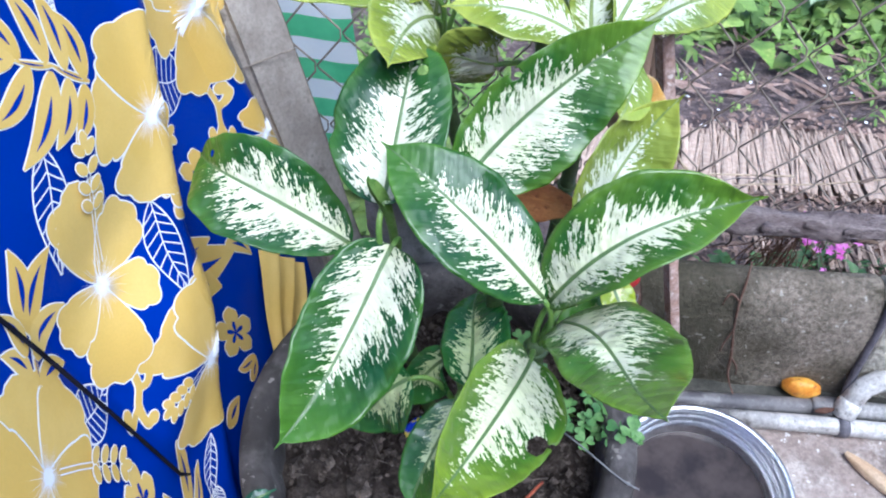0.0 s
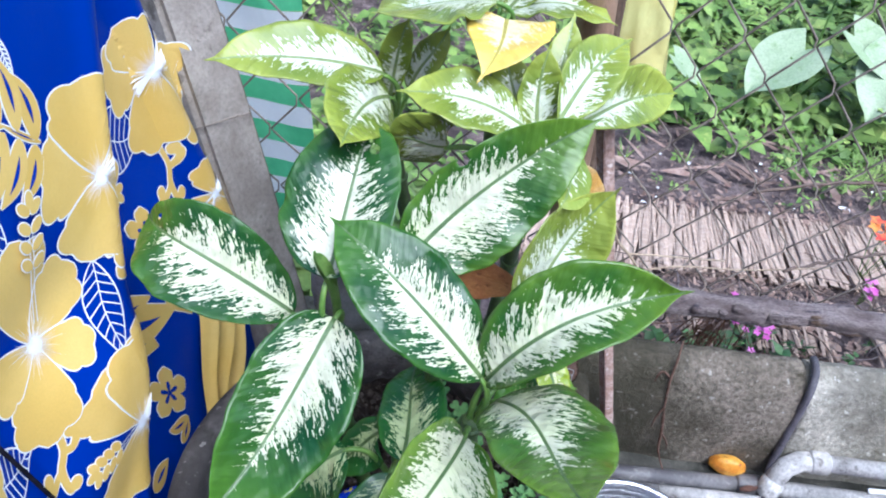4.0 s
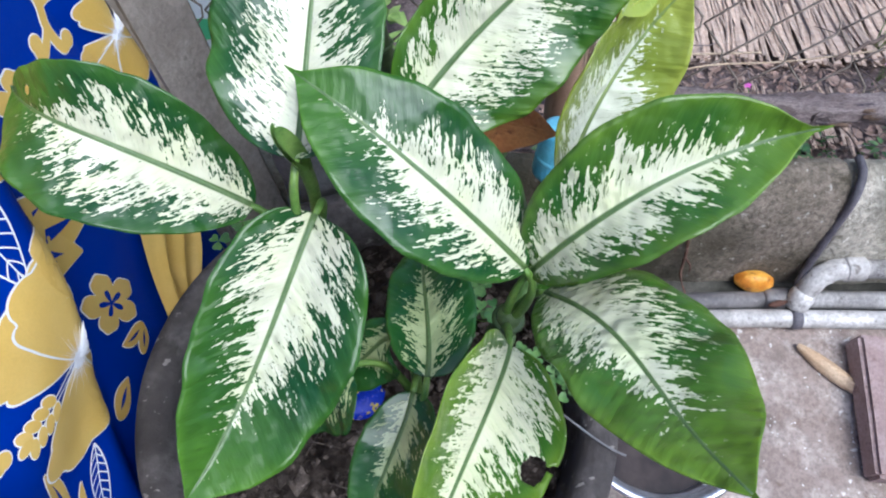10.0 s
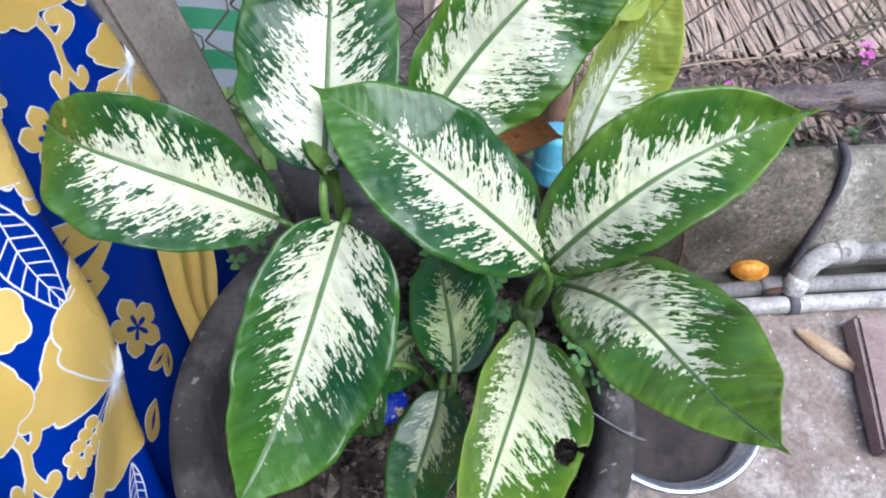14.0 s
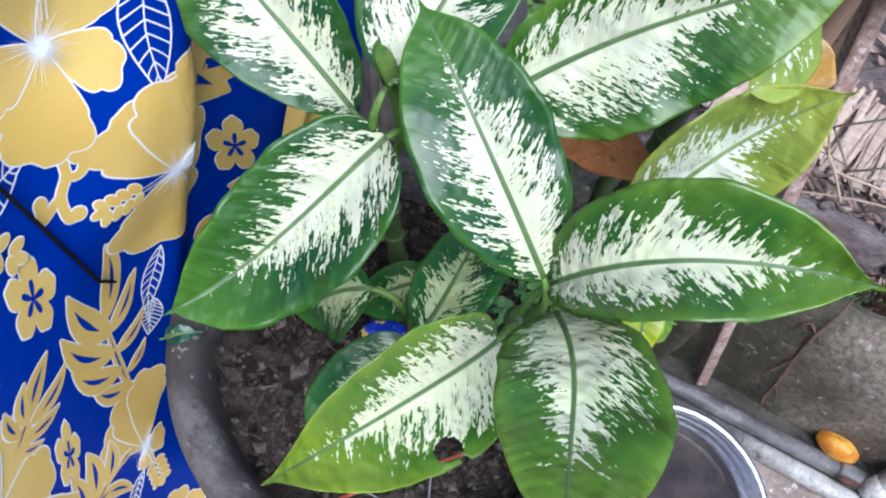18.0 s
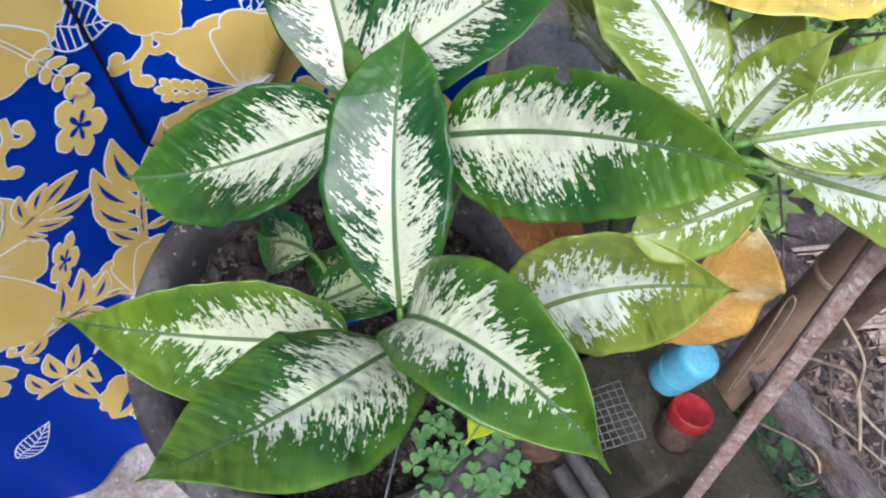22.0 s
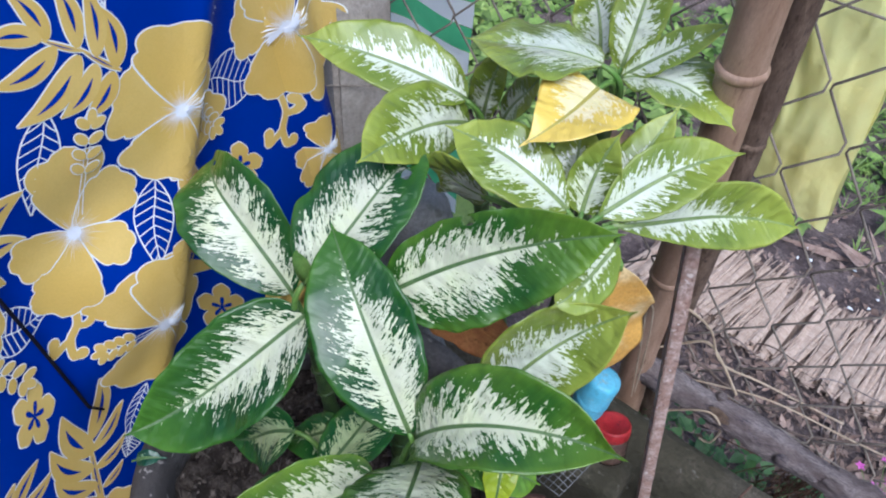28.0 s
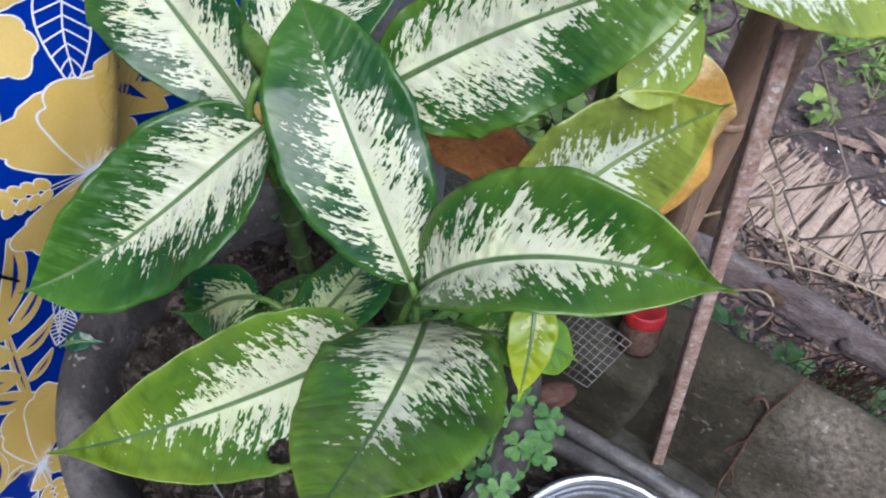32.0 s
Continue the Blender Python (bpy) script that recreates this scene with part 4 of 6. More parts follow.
def curve3(pts, n=5):
    """A smooth line through points in space."""
    pts, out = [Vector(p) for p in pts], []
    for i in range(len(pts) - 1):
        a, b, c, d = pts[max(i - 1, 0)], pts[i], pts[i + 1], pts[min(i + 2, len(pts) - 1)]
        for k in range(n):
            t = k / n
            out.append(0.5 * (2 * b + (c - a) * t + (2 * a - 5 * b + 4 * c - d) * t * t + (3 * b - a - 3 * c + d) * t ** 3))
    return out + [pts[-1]]


# ---------- pot and basin ----------
pot = thing("flower_pot", "large round grey cement pot with a thick worn rim", "pot", (0, 0, 0))
part("pot_body", lathe("pot_body", [(0.0, 0.0), (0.165, 0.0), (0.175, 0.01), (0.20, 0.12), (0.222, 0.28), (0.232, 0.375)], 80, (0, 0, 0.0), 0.012), POT_CLAY, pot)
part("rim", lathe("rim", [(0.232, 0.370), (0.239, 0.392), (0.241, 0.41), (0.237, 0.424), (0.226, 0.430), (0.212, 0.428), (0.203, 0.418), (0.200, 0.39), (0.198, 0.33)], 96, (0, 0, 0.0), 0.012), POT_CLAY, pot)


def soil_top(u, v):
    r, a = 0.203 * u, 2 * math.pi * v
    x, y = r * math.cos(a), r * math.sin(a)
    return (x, y, 0.355 + 0.026 * noise.noise((x * 14, y * 14, 2)) + 0.020 * noise.noise((x * 45, y * 45, 5)) + 0.009 * noise.noise((x * 120, y * 120, 8)))


solo("potting_soil", sheet("potting_soil", soil_top, 70, 150), SOIL, "crumbly dark potting soil filling the pot", "soil", kind="stuff")

clods = random.Random(31)
cv, cf = [], []
for i in range(1500):
    r, a = 0.193 * math.sqrt(clods.random()), clods.uniform(0, 2 * math.pi)
    x, y, z = soil_top(r / 0.203, a / (2 * math.pi))
    s = clods.uniform(0.0018, 0.0065) * (1.8 if clods.random() < 0.12 else 1)
    k = len(cv)
    for dx, dy, dz in ((1, 0, 0), (-1, 0, 0), (0, 1, 0), (0, -1, 0), (0, 0, 1), (0, 0, -1)):
        g = s * clods.uniform(0.6, 1.3)
        cv.append((x + dx * g + clods.uniform(-1, 1) * s * 0.3, y + dy * g + clods.uniform(-1, 1) * s * 0.3, z + dz * g * 0.8 + s * 0.3))
    cf += [(k + p, k + q_, k + 4) for p, q_ in ((0, 2), (2, 1), (1, 3), (3, 0))] + [(k + q_, k + p, k + 5) for p, q_ in ((0, 2), (2, 1), (1, 3), (3, 0))]
for i in range(220):
    r, a = 0.19 * math.sqrt(clods.random()), clods.uniform(0, 2 * math.pi)
    x, y, z = soil_top(r / 0.203, a / (2 * math.pi))
    b_, ln, w = clods.uniform(0, 2 * math.pi), clods.uniform(0.008, 0.035), clods.uniform(0.0004, 0.0013)
    k = len(cv)
    c_, s_ = math.cos(b_), math.sin(b_)
    for t in (-0.5, 0, 0.5):
        h = z + 0.005 + 0.004 * (1 - abs(t) * 2) + clods.uniform(0, 0.004)
        for e in (-1, 1):
            cv.append((x + c_ * ln * t - s_ * w * e, y + s_ * ln * t + c_ * w * e, h))
        cv.append((x + c_ * ln * t, y + s_ * ln * t, h + w))
    cf += [(k + j * 3 + p, k + j * 3 + q_, k + j * 3 + 3 + q_, k + j * 3 + 3 + p) for j in (0, 1) for p, q_ in ((0, 1), (1, 2), (2, 0))]
CLOD = surface("soil_clod", (0.06, 0.047, 0.039), (0.19, 0.155, 0.13), (0.32, 0.27, 0.235), 0.95, 0.2, big=60, fine=300, depth=0.002, island=0.8)
solo("soil_clods", mesh("soil_clods", cv, cf, False), CLOD, "loose crumbs and root fibres on the potting soil", "soil", kind="stuff")

basin = thing("washbasin", "round dented aluminium basin half full of dark water", "basin", (BX, BY, 0.0))
part("basin_bowl", lathe("basin_bowl", [(0.0, 0.006), (0.104, 0.006), (0.118, 0.018), (0.128, 0.055), (0.133, 0.090), (0.134, 0.097), (0.1315, 0.097), (0.1312, 0.090), (0.1285, 0.0865), (0.1262, 0.0855), (0.1258, 0.078), (0.1236, 0.0745), (0.1212, 0.0735), (0.1195, 0.058), (0.112, 0.022), (0.100, 0.0085), (0.0, 0.0085)], 96, (BX, BY, 0.0), 0.004), ALUMINIUM, basin)
part("basin_rim", lathe("basin_rim", [(0.1315, 0.0965), (0.1335, 0.1005), (0.138, 0.102), (0.1425, 0.1005), (0.1435, 0.097), (0.1415, 0.094), (0.134, 0.0935)], 96, (BX, BY, 0.0), 0.004), ALUMINIUM, basin)
part("water", lathe("water", [(0.0, 0.046), (0.06, 0.046), (0.1195, 0.0462)], 96, (BX, BY, 0.0)), WATER, basin, "still dark water in the basin")

# ---------- pipes along the wall ----------
back_pipe = thing("back_pipe", "stained grey plastic water pipe along the wall", "pipe", (0.6, 0.275, 0.018), "pipes along the wall")
part("pipe_run", tube("pipe_run", [(0.20, 0.253, 0.018), (0.36, 0.262, 0.019), (0.65, 0.274, 0.018)], 0.0145, 16), DARK_PIPE, back_pipe)
part("pipe_run", tube("pipe_run", [(0.66, 0.274, 0.018), (1.3, 0.272, 0.018), (2.4, 0.270, 0.018)], 0.0155, 16), PLASTIC_PIPE, back_pipe)
part("coupling", tube("coupling", [(0.615, 0.274, 0.018), (0.62, 0.274, 0.018), (0.66, 0.274, 0.018), (0.665, 0.274, 0.018)], [0.016, 0.019, 0.019, 0.016], 18), DARK_PIPE, back_pipe)
front_pipe = thing("front_pipe", "pale grey plastic pipe with a dark clamp", "pipe", (0.6, 0.238, 0.017), "pipes along the wall")
part("pipe_run", tube("pipe_run", [(0.22, 0.222, 0.017), (0.36, 0.232, 0.017), (0.47, 0.2355, 0.017)], 0.0152, 16), DARK_PIPE, front_pipe, "dark stained length of pipe")
part("pipe_run", tube("pipe_run", [(0.472, 0.2355, 0.017), (0.6, 0.239, 0.017), (1.2, 0.237, 0.017), (2.4, 0.235, 0.017)], 0.0155, 16), PLASTIC_PIPE, front_pipe)
part("clamp", tube("clamp", [(0.655, 0.2388, 0.017), (0.672, 0.2388, 0.017)], 0.0185, 18), STRAP, front_pipe)
top_pipe = thing("elbow_pipe", "grey plastic pipe rising from an elbow beside the wall", "pipe", (0.69, 0.28, 0.03), "pipes along the wall")
part("elbow", tube("elbow", [(0.668, 0.262, 0.030), (0.676, 0.276, 0.052), (0.690, 0.291, 0.072), (0.712, 0.300, 0.082), (0.742, 0.302, 0.084)], [0.016, 0.0175, 0.0185, 0.0185, 0.0185], 18), PLASTIC_PIPE, top_pipe)
part("collar", tube("collar", [(0.728, 0.3015, 0.0835), (0.731, 0.3016, 0.0838), (0.758, 0.302, 0.084), (0.761, 0.302, 0.084)], [0.0185, 0.0208, 0.0208, 0.0185], 20), PLASTIC_PIPE, top_pipe)
part("collar", tube("collar", [(0.664, 0.255, 0.022), (0.667, 0.260, 0.028), (0.673, 0.271, 0.046), (0.675, 0.274, 0.050)], [0.0165, 0.0200, 0.0205, 0.0180], 20), PLASTIC_PIPE, top_pipe)
part("pipe_run", tube("pipe_run", [(0.735, 0.302, 0.084), (1.3, 0.303, 0.082), (2.4, 0.305, 0.08)], 0.0158, 16), PLASTIC_PIPE, top_pipe)
solo("hose", tube("hose", curve3([(0.664, 0.250, 0.030), (0.667, 0.278, 0.036), (0.671, 0.300, 0.06), (0.675, 0.316, 0.10), (0.678, 0.334, 0.16), (0.681, 0.352, 0.224), (0.688, 0.382, 0.247), (0.692, 0.412, 0.243)]), 0.0065, 10), STRAP, "short black rubber hose climbing over the wall joint", "hose")


# Strip under the pipes with the shade of the gap put into its colour.
def shade_strip(u, v):
    x = 0.12 + 2.2 * u
    y = 0.235 + 0.012 * noise.noise((x * 9, 1, 0)) + (0.075 - 0.012 * noise.noise((x * 9, 1, 0))) * v
    return (x, y, 0.0065 + 0.004 * noise.noise((x * 30, y * 30, 2)) * math.sin(math.pi * v) + 0.006 * v)


solo("wet_sludge", sheet("wet_sludge", shade_strip, 160, 12), GAP_SHADE, "dark strip along the foot of the wall, coloured as gap shade", "dirt", kind="stuff")


def shell(name, length, width, thick, bend=0.3, n=18, seed=0):
    """A curled dry husk or pod, pointed at both ends."""
    q = random.Random(seed)
    verts, faces = [], []
    for i in range(n + 1):
        t = i / n
        w = width * math.sin(math.pi * min(1, max(0, 0.04 + 0.92 * t))) ** 0.6
        for j in range(9):
            s = j / 8 * 2 - 1
            verts.append((length * (t - 0.5), w * s * (1 - 0.15 * s * s), thick * (1 - s * s) * math.sin(math.pi * t) ** 0.5 + bend * length * (t - 0.5) ** 2 * 0.5 + 0.002 * math.sin(s * 9 + t * 3)))
    k = len(verts)
    verts += [(x, y, z - 0.0014) for x, y, z in verts]
    for i in range(n):
        for j in range(8):
            a = i * 9 + j
            faces += [(a, a + 9, a + 10, a + 1), (k + a, k + a + 1, k + a + 10, k + a + 9)]
    for i in range(n):
        for j, d in ((0, 1), (8, -1)):
            a, b = i * 9 + j, (i + 1) * 9 + j
            faces.append((a, k + a, k + b, b) if d > 0 else (a, b, k + b, k + a))
    return mesh(name, verts, faces)


h = solo("fruit_husk", shell("fruit_husk", 0.066, 0.023, 0.024, 0.1), HUSK, "glossy orange fruit husk lying on the pipe by the wall", "husk")
h.matrix_world = pose(0.600, 0.300, 0.034, 12, 0, -6)
TAN_POD = surface("tan_pod", (0.52, 0.36, 0.22), (0.66, 0.50, 0.34), (0.30, 0.17, 0.09), 0.6, big=30, fine=250, depth=0.001)
h = solo("seed_pod", shell("seed_pod", 0.135, 0.016, 0.014, 0.25), TAN_POD, "curled tan dry seed pod on the concrete floor", "pod")
h.matrix_world = pose(0.715, 0.150, 0.006, 0, 0, -42)
h = solo("dry_scrap", shell("dry_scrap", 0.034, 0.006, 0.005, 0.2), COCONUT, "small rust-brown leaf scrap on the pipe joint", "leaf")
h.matrix_world = pose(0.632, 0.258, 0.036, 0, 0, 12)
b = solo("clay_block", block("clay_block", (0.30, 0.225, 0.045), 0.006, 0.004, 6, 3), BRICK_RED, "dusty brown clay block lying on the yard floor", "block")
b.matrix_world = pose(0.885, 0.075, 0.002, 0, 0, -6)

# ---------- posts, poles, fence ----------
post = thing("fence_post", "cracked grey concrete fence post leaning outwards", "post", (-0.20, 0.34, 0.0))
dirn = Vector((-0.235, 0.30, 0.90)).normalized()
foot = Vector((-0.307, 0.432, 0.6)) - dirn * 0.72
d = block("post_shaft", (0.088, 0.088, 1.7), 0.010, 0.006, 10, 2)
d.transform(Matrix.Translation(foot) @ dirn.to_track_quat("Z", "Y").to_matrix().to_4x4() @ Matrix.Rotation(radians(24), 4, "Z"))
part("post_shaft", d, POST_CONCRETE, post)
ring = []
for i in range(25):
    a = i / 24 * 2 * math.pi
    q = dirn.to_track_quat("Z", "Y").to_matrix() @ Vector((0.055 * math.copysign(abs(math.cos(a)) ** 0.6, math.cos(a)), 0.055 * math.copysign(abs(math.sin(a)) ** 0.6, math.sin(a)), 0.012 * math.sin(a)))
    ring.append(foot + dirn * 0.72 + q)
part("tie_wire", tube("tie_wire", ring, 0.0012, 6), WIRE, post)

bar = thing("steel_angle", "flaking rusty steel angle bar leaning by the fence", "bar", (0.386, 0.275, 0.0))
a0, a1 = Vector((0.385, 0.294, 0.0)), Vector((0.229, 0.369, 0.72))
ax = (a1 - a0).normalized()
sx = ax.cross(Vector((0.3, -0.7, 0.6))).normalized()
sy = ax.cross(sx)
for w1, w2 in ((sx, sy), (sy, sx)):
    vs, fs = [], []
    for i in range(41):
        p = a0.lerp(a1, i / 40)
        e = 0.0082 + 0.0008 * noise.noise((i * 0.7, 3, 1))
        for s, t in ((-1, 0), (1, 0), (1, 1), (-1, 1)):
            vs.append(p + w1 * (e * s) + w2 * (-e + 0.003 * t) if w1 is sx else p + w1 * (e * s) + w2 * (-e + 0.003 * t))
    for i in range(40):
        for k in range(4):
            j = (k + 1) % 4
            fs.append((i * 4 + k, i * 4 + j, i * 4 + 4 + j, i * 4 + 4 + k))
    fs += [(3, 2, 1, 0), (160, 161, 162, 163)]
    part("flange", mesh("flange", vs, fs, False), RUST, bar)


def cane(name, a, b, r, joints, label, seed, skin=None):
    """A bamboo pole with swollen joints."""
    ob = thing(name, label, "pole", a)
    a, b = Vector(a), Vector(b)
    n = 60
    part("culm", tube("culm", [a.lerp(b, i / n) + Vector((noise.noise((i * 0.08, seed, 0)), noise.noise((i * 0.08, seed, 5)), 0)) * 0.006 for i in range(n + 1)],
                      [r * (1 - 0.12 * i / n) for i in range(n + 1)], 20, ripple=0.06 if skin else 0.0), skin or BAMBOO, ob)
    for t in joints:
        p, ax = a.lerp(b, t), (b - a).normalized()
        part("joint", tube("joint", [p - ax * 0.006, p - ax * 0.002, p + ax * 0.002, p + ax * 0.006], [r * 0.96, r * 1.05, r * 1.05, r * 0.96], 20), skin or BAMBOO, ob)
    return ob


cane("bamboo_pole", (0.262, 0.455, -0.06), (0.150, 0.430, 1.45), 0.0245, (0.18, 0.40, 0.62, 0.84), "smooth brown bamboo pole of the fence", 1)
cane("brown_pole", (0.292, 0.515, -0.10), (0.172, 0.485, 1.45), 0.0165, (0.3, 0.55, 0.8), "thin dark brown rough pole behind the bamboo pole", 4, BARK)
cane("bamboo_stub", (0.095, 0.412, 0.735), (0.205, 0.452, 0.745), 0.019, (0.15,), "short bamboo stub tied across the pole", 7)

log = thing("log_rail", "weathered grey log laid along the foot of the fence", "log", (0.6, 0.45, 0.24))
def log_at(x):
    k = (x - 0.24) / 0.07
    return Vector((x, 0.452 + 0.005 * noise.noise((k * 0.5, 2, 0)), 0.308 + 0.008 * noise.noise((k * 0.4, 0, 6)))), 0.0225 + 0.007 * noise.noise((k * 0.9, 5, 5)) + 0.003 * noise.noise((k * 3.1, 1, 8))


def log_skin(u, v):
    p, r = log_at(0.24 + 2.03 * u)
    a = 2 * math.pi * v
    c, e = math.cos(a), math.sin(a)
    r *= 1 + 0.20 * noise.noise((p.x * 22, c * 1.1, e * 1.1)) + 0.10 * noise.noise((p.x * 60, c * 2.6, e * 2.6)) + 0.09 * noise.noise((p.x * 30, c * 9, e * 9))
    return p + Vector((0, c * r, e * r))


part("log_trunk", sheet("log_trunk", log_skin, 420, 40), LOG_WOOD, log)
flakes = random.Random(31)
for i in range(46):
    x, a = 0.27 + 1.0 * flakes.random() ** 1.4, flakes.uniform(-2.9, 0.1)
    p, r = log_at(x)
    out = Vector((0, math.sin(a - 0.6), math.cos(a - 0.6)))
    d = shell("bark_flake", flakes.uniform(0.014, 0.045), flakes.uniform(0.003, 0.008), 0.003, 0.25, 8, i)
    side = out.cross(Vector((1, 0, 0)))
    d.transform(Matrix.Translation(p + out * r * 1.0) @ Matrix((Vector((1, 0, flakes.uniform(-0.1, 0.1))), side, out)).transposed().to_4x4())
    part("bark_flake", d, BARK if i % 3 == 0 else LOG_WOOD, log)
for x, r, q in ((0.47, 0.011, 0.3), (0.83, 0.009, 1.2), (0.36, 0.008, 2.0)):
    part("knot", tube("knot", [(x, 0.452 - 0.020 * math.cos(q), 0.308 + 0.020 * math.sin(q)), (x + 0.006, 0.452 - 0.030 * math.cos(q), 0.308 + 0.030 * math.sin(q))], [r, r * 0.6], 10), LOG_WOOD, log)

fence = thing("chain_link_fence", "rusty chain-link fence with wide diamond mesh", "fence", (0.6, 0.50, 0.2))


def fence_y(x, z):
    return 0.492 + 0.10 * max(0, z - 0.3) + 0.008 * math.sin(x * 4 + 1) + 0.006 * math.sin(z * 7)


for i in range(49):
    x0, pts = -0.367 + 0.047 * i, []
    for k in range(23):
        z = 0.24 + 0.058 * k
        s = 1 if (k + i) % 2 else -1
        x = x0 + 0.0235 * s + 0.004 * noise.noise((i * 0.37, k * 0.3, 2))
        for dz, sq in ((-0.006, 0.90), (0.006, 0.90)):
            pts.append((x * 1.0 - 0.0235 * s * (1 - sq), fence_y(x, z) + 0.0035 * s * (1 if dz > 0 else -1), z + dz))
    part("wire", tube("wire", pts, 0.0016, 6), WIRE, fence)
for z in (0.27, 0.9):
    part("line_wire", tube("line_wire", [(-0.36 + 0.1 * i, fence_y(-0.36 + 0.1 * i, z) + 0.004, z + 0.004 * math.sin(i)) for i in range(24)], 0.0014, 6), WIRE, fence)

# striped cloth behind the fence
SHEET_WHITE, SHEET_GREEN = translucent("sheet_white", (0.90, 0.91, 0.93), 0.6, 0.4), translucent("sheet_green", (0.13, 0.58, 0.26), 0.6, 0.3)
cloth = thing("striped_cloth", "green and white striped plastic sheet hung behind the fence", "sheet", (-0.27, 0.57, 0.25))
for i in range(13):
    z0, z1 = 0.235 + 0.0425 * i, 0.235 + 0.0425 * (i + 1)
    fn = lambda u, v, a=z0, b=z1: (-0.47 + 0.268 * u + 0.01 * (a + (b - a) * v - 0.5), 0.575 + 0.006 * math.sin(u * 9 + a * 5) + 0.01 * (a - 0.3), a + (b - a) * v)
    part("stripe", sheet("stripe", fn, 16, 3), SHEET_WHITE if i % 2 == 0 else SHEET_GREEN, cloth)

# yellow bag hanging on the fence
bag = thing("plastic_bag", "crumpled translucent yellow plastic bag hung on the fence", "bag", (0.27, 0.61, 0.6))


def bag_side(s):
    def fn(u, v):
        z = 0.585 + 0.62 * v + 0.05 * (1 - u) * (1 - v)
        x = 0.352 - 0.135 * (1 - u) - 0.10 * v + 0.012 * noise.noise((u * 3, v * 5, s))
        y = 0.60 + 0.10 * (z - 0.6) + s * 0.028 * (4 * u * (1 - u)) ** 0.6 * (4 * (v * 0.9 + 0.05) * (1 - (v * 0.9 + 0.05))) ** 0.5 + 0.010 * noise.noise((u * 7, v * 9, s * 3))
        return (x, y, z)
    return fn


part("bag_front", sheet("bag_front", bag_side(-1), 24, 50), BAG, bag)
part("bag_back", sheet("bag_back", bag_side(1), 24, 50), BAG, bag)

# ---------- thatch, litter and plants behind the fence ----------
mat = thing("thatch_mat", "sheet of dry split cane thatch lying on the bank", "thatch", (0.6, 1.1, -0.2))
strips = []
for k in range(5):
    verts, faces = [], []
    q = random.Random(40 + k)
    n, w = 7, 0.0040 + 0.0010 * k
    for i in range(n + 1):
        t = i / n
        e = w * (1 - 0.5 * t ** 3) * (1 + 0.15 * q.uniform(-1, 1))
        bx, bz = 0.006 * math.sin(t * 3 + k), 0.006 * math.sin(t * 4 + 2 * k)
        verts += [(bx - e, t - 0.5, bz), (bx, t - 0.5, bz + 0.004), (bx + e, t - 0.5, bz), (bx, t - 0.5, bz - 0.003)]
    for i in range(n):
        for j in range(4):
            m4 = (j + 1) % 4
            faces.append((i * 4 + j, i * 4 + m4, i * 4 + 4 + m4, i * 4 + 4 + j))
    faces += [(3, 2, 1, 0), (n * 4, n * 4 + 1, n * 4 + 2, n * 4 + 3)]
    strips.append(mesh("thatch_strip", verts, faces, False))
for i in range(290):
    t = i / 289
    x = 0.10 + 1.25 * t + rnd.uniform(-0.01, 0.01)
    top = 1.30 - 0.06 * t + rnd.uniform(-0.06, 0.03)
    low = 0.92 + 0.02 * t + rnd.uniform(-0.03, 0.03)
    ob = part("thatch_strip", strips[i % 5], THATCH, mat)
    y, ln = (top + low) / 2, top - low
    lay = rnd.uniform(0.002, 0.009)
    ob.matrix_basis = Matrix.LocRotScale((x, y, slope(x, y) + lay + 0.02), Euler((radians(-15.1 + rnd.uniform(-1, 1)), radians(rnd.uniform(-20, 20)), radians(-13 + 9 * t + 2.5 * noise.noise((t * 14, 0, 3)) + rnd.uniform(-1.2, 1.2)))), (rnd.choice((0.4, 0.5, 0.65, 0.9, 1.3)) * rnd.uniform(0.9, 1.3), ln, 0.45))
part("thatch_base", sheet("thatch_base", lambda u, v: (0.08 + 1.30 * u, 0.93 + 0.35 * v, slope(0.08 + 1.3 * u, 0.93 + 0.35 * v) + 0.008 + 0.004 * noise.noise((u * 90, v * 4, 1))), 160, 12), THATCH_DUST, mat)


low_mat = thing("thatch_mat", "torn lower sheet of dry cane thatch behind the log", "thatch", (0.6, 0.75, -0.12))
for i in range(80):
    t = i / 79
    x = 0.60 + 0.62 * t + rnd.uniform(-0.008, 0.008)
    if noise.noise((x * 9.5, 4, 2)) < -0.05:
        continue
    y, ln = 0.75 + rnd.uniform(-0.02, 0.02), 0.20 + rnd.uniform(-0.06, 0.04)
    ob = part("thatch_strip", strips[i % 5], THATCH, low_mat)
    ob.matrix_basis = Matrix.LocRotScale((x, y, slope(x, y) + rnd.uniform(0.014, 0.032)), Euler((radians(-15.1 + rnd.uniform(-2, 2)), radians(rnd.uniform(-20, 20)), radians(-9 + 6 * t + rnd.uniform(-3, 3)))), (rnd.uniform(0.6, 1.1), ln, 0.8))


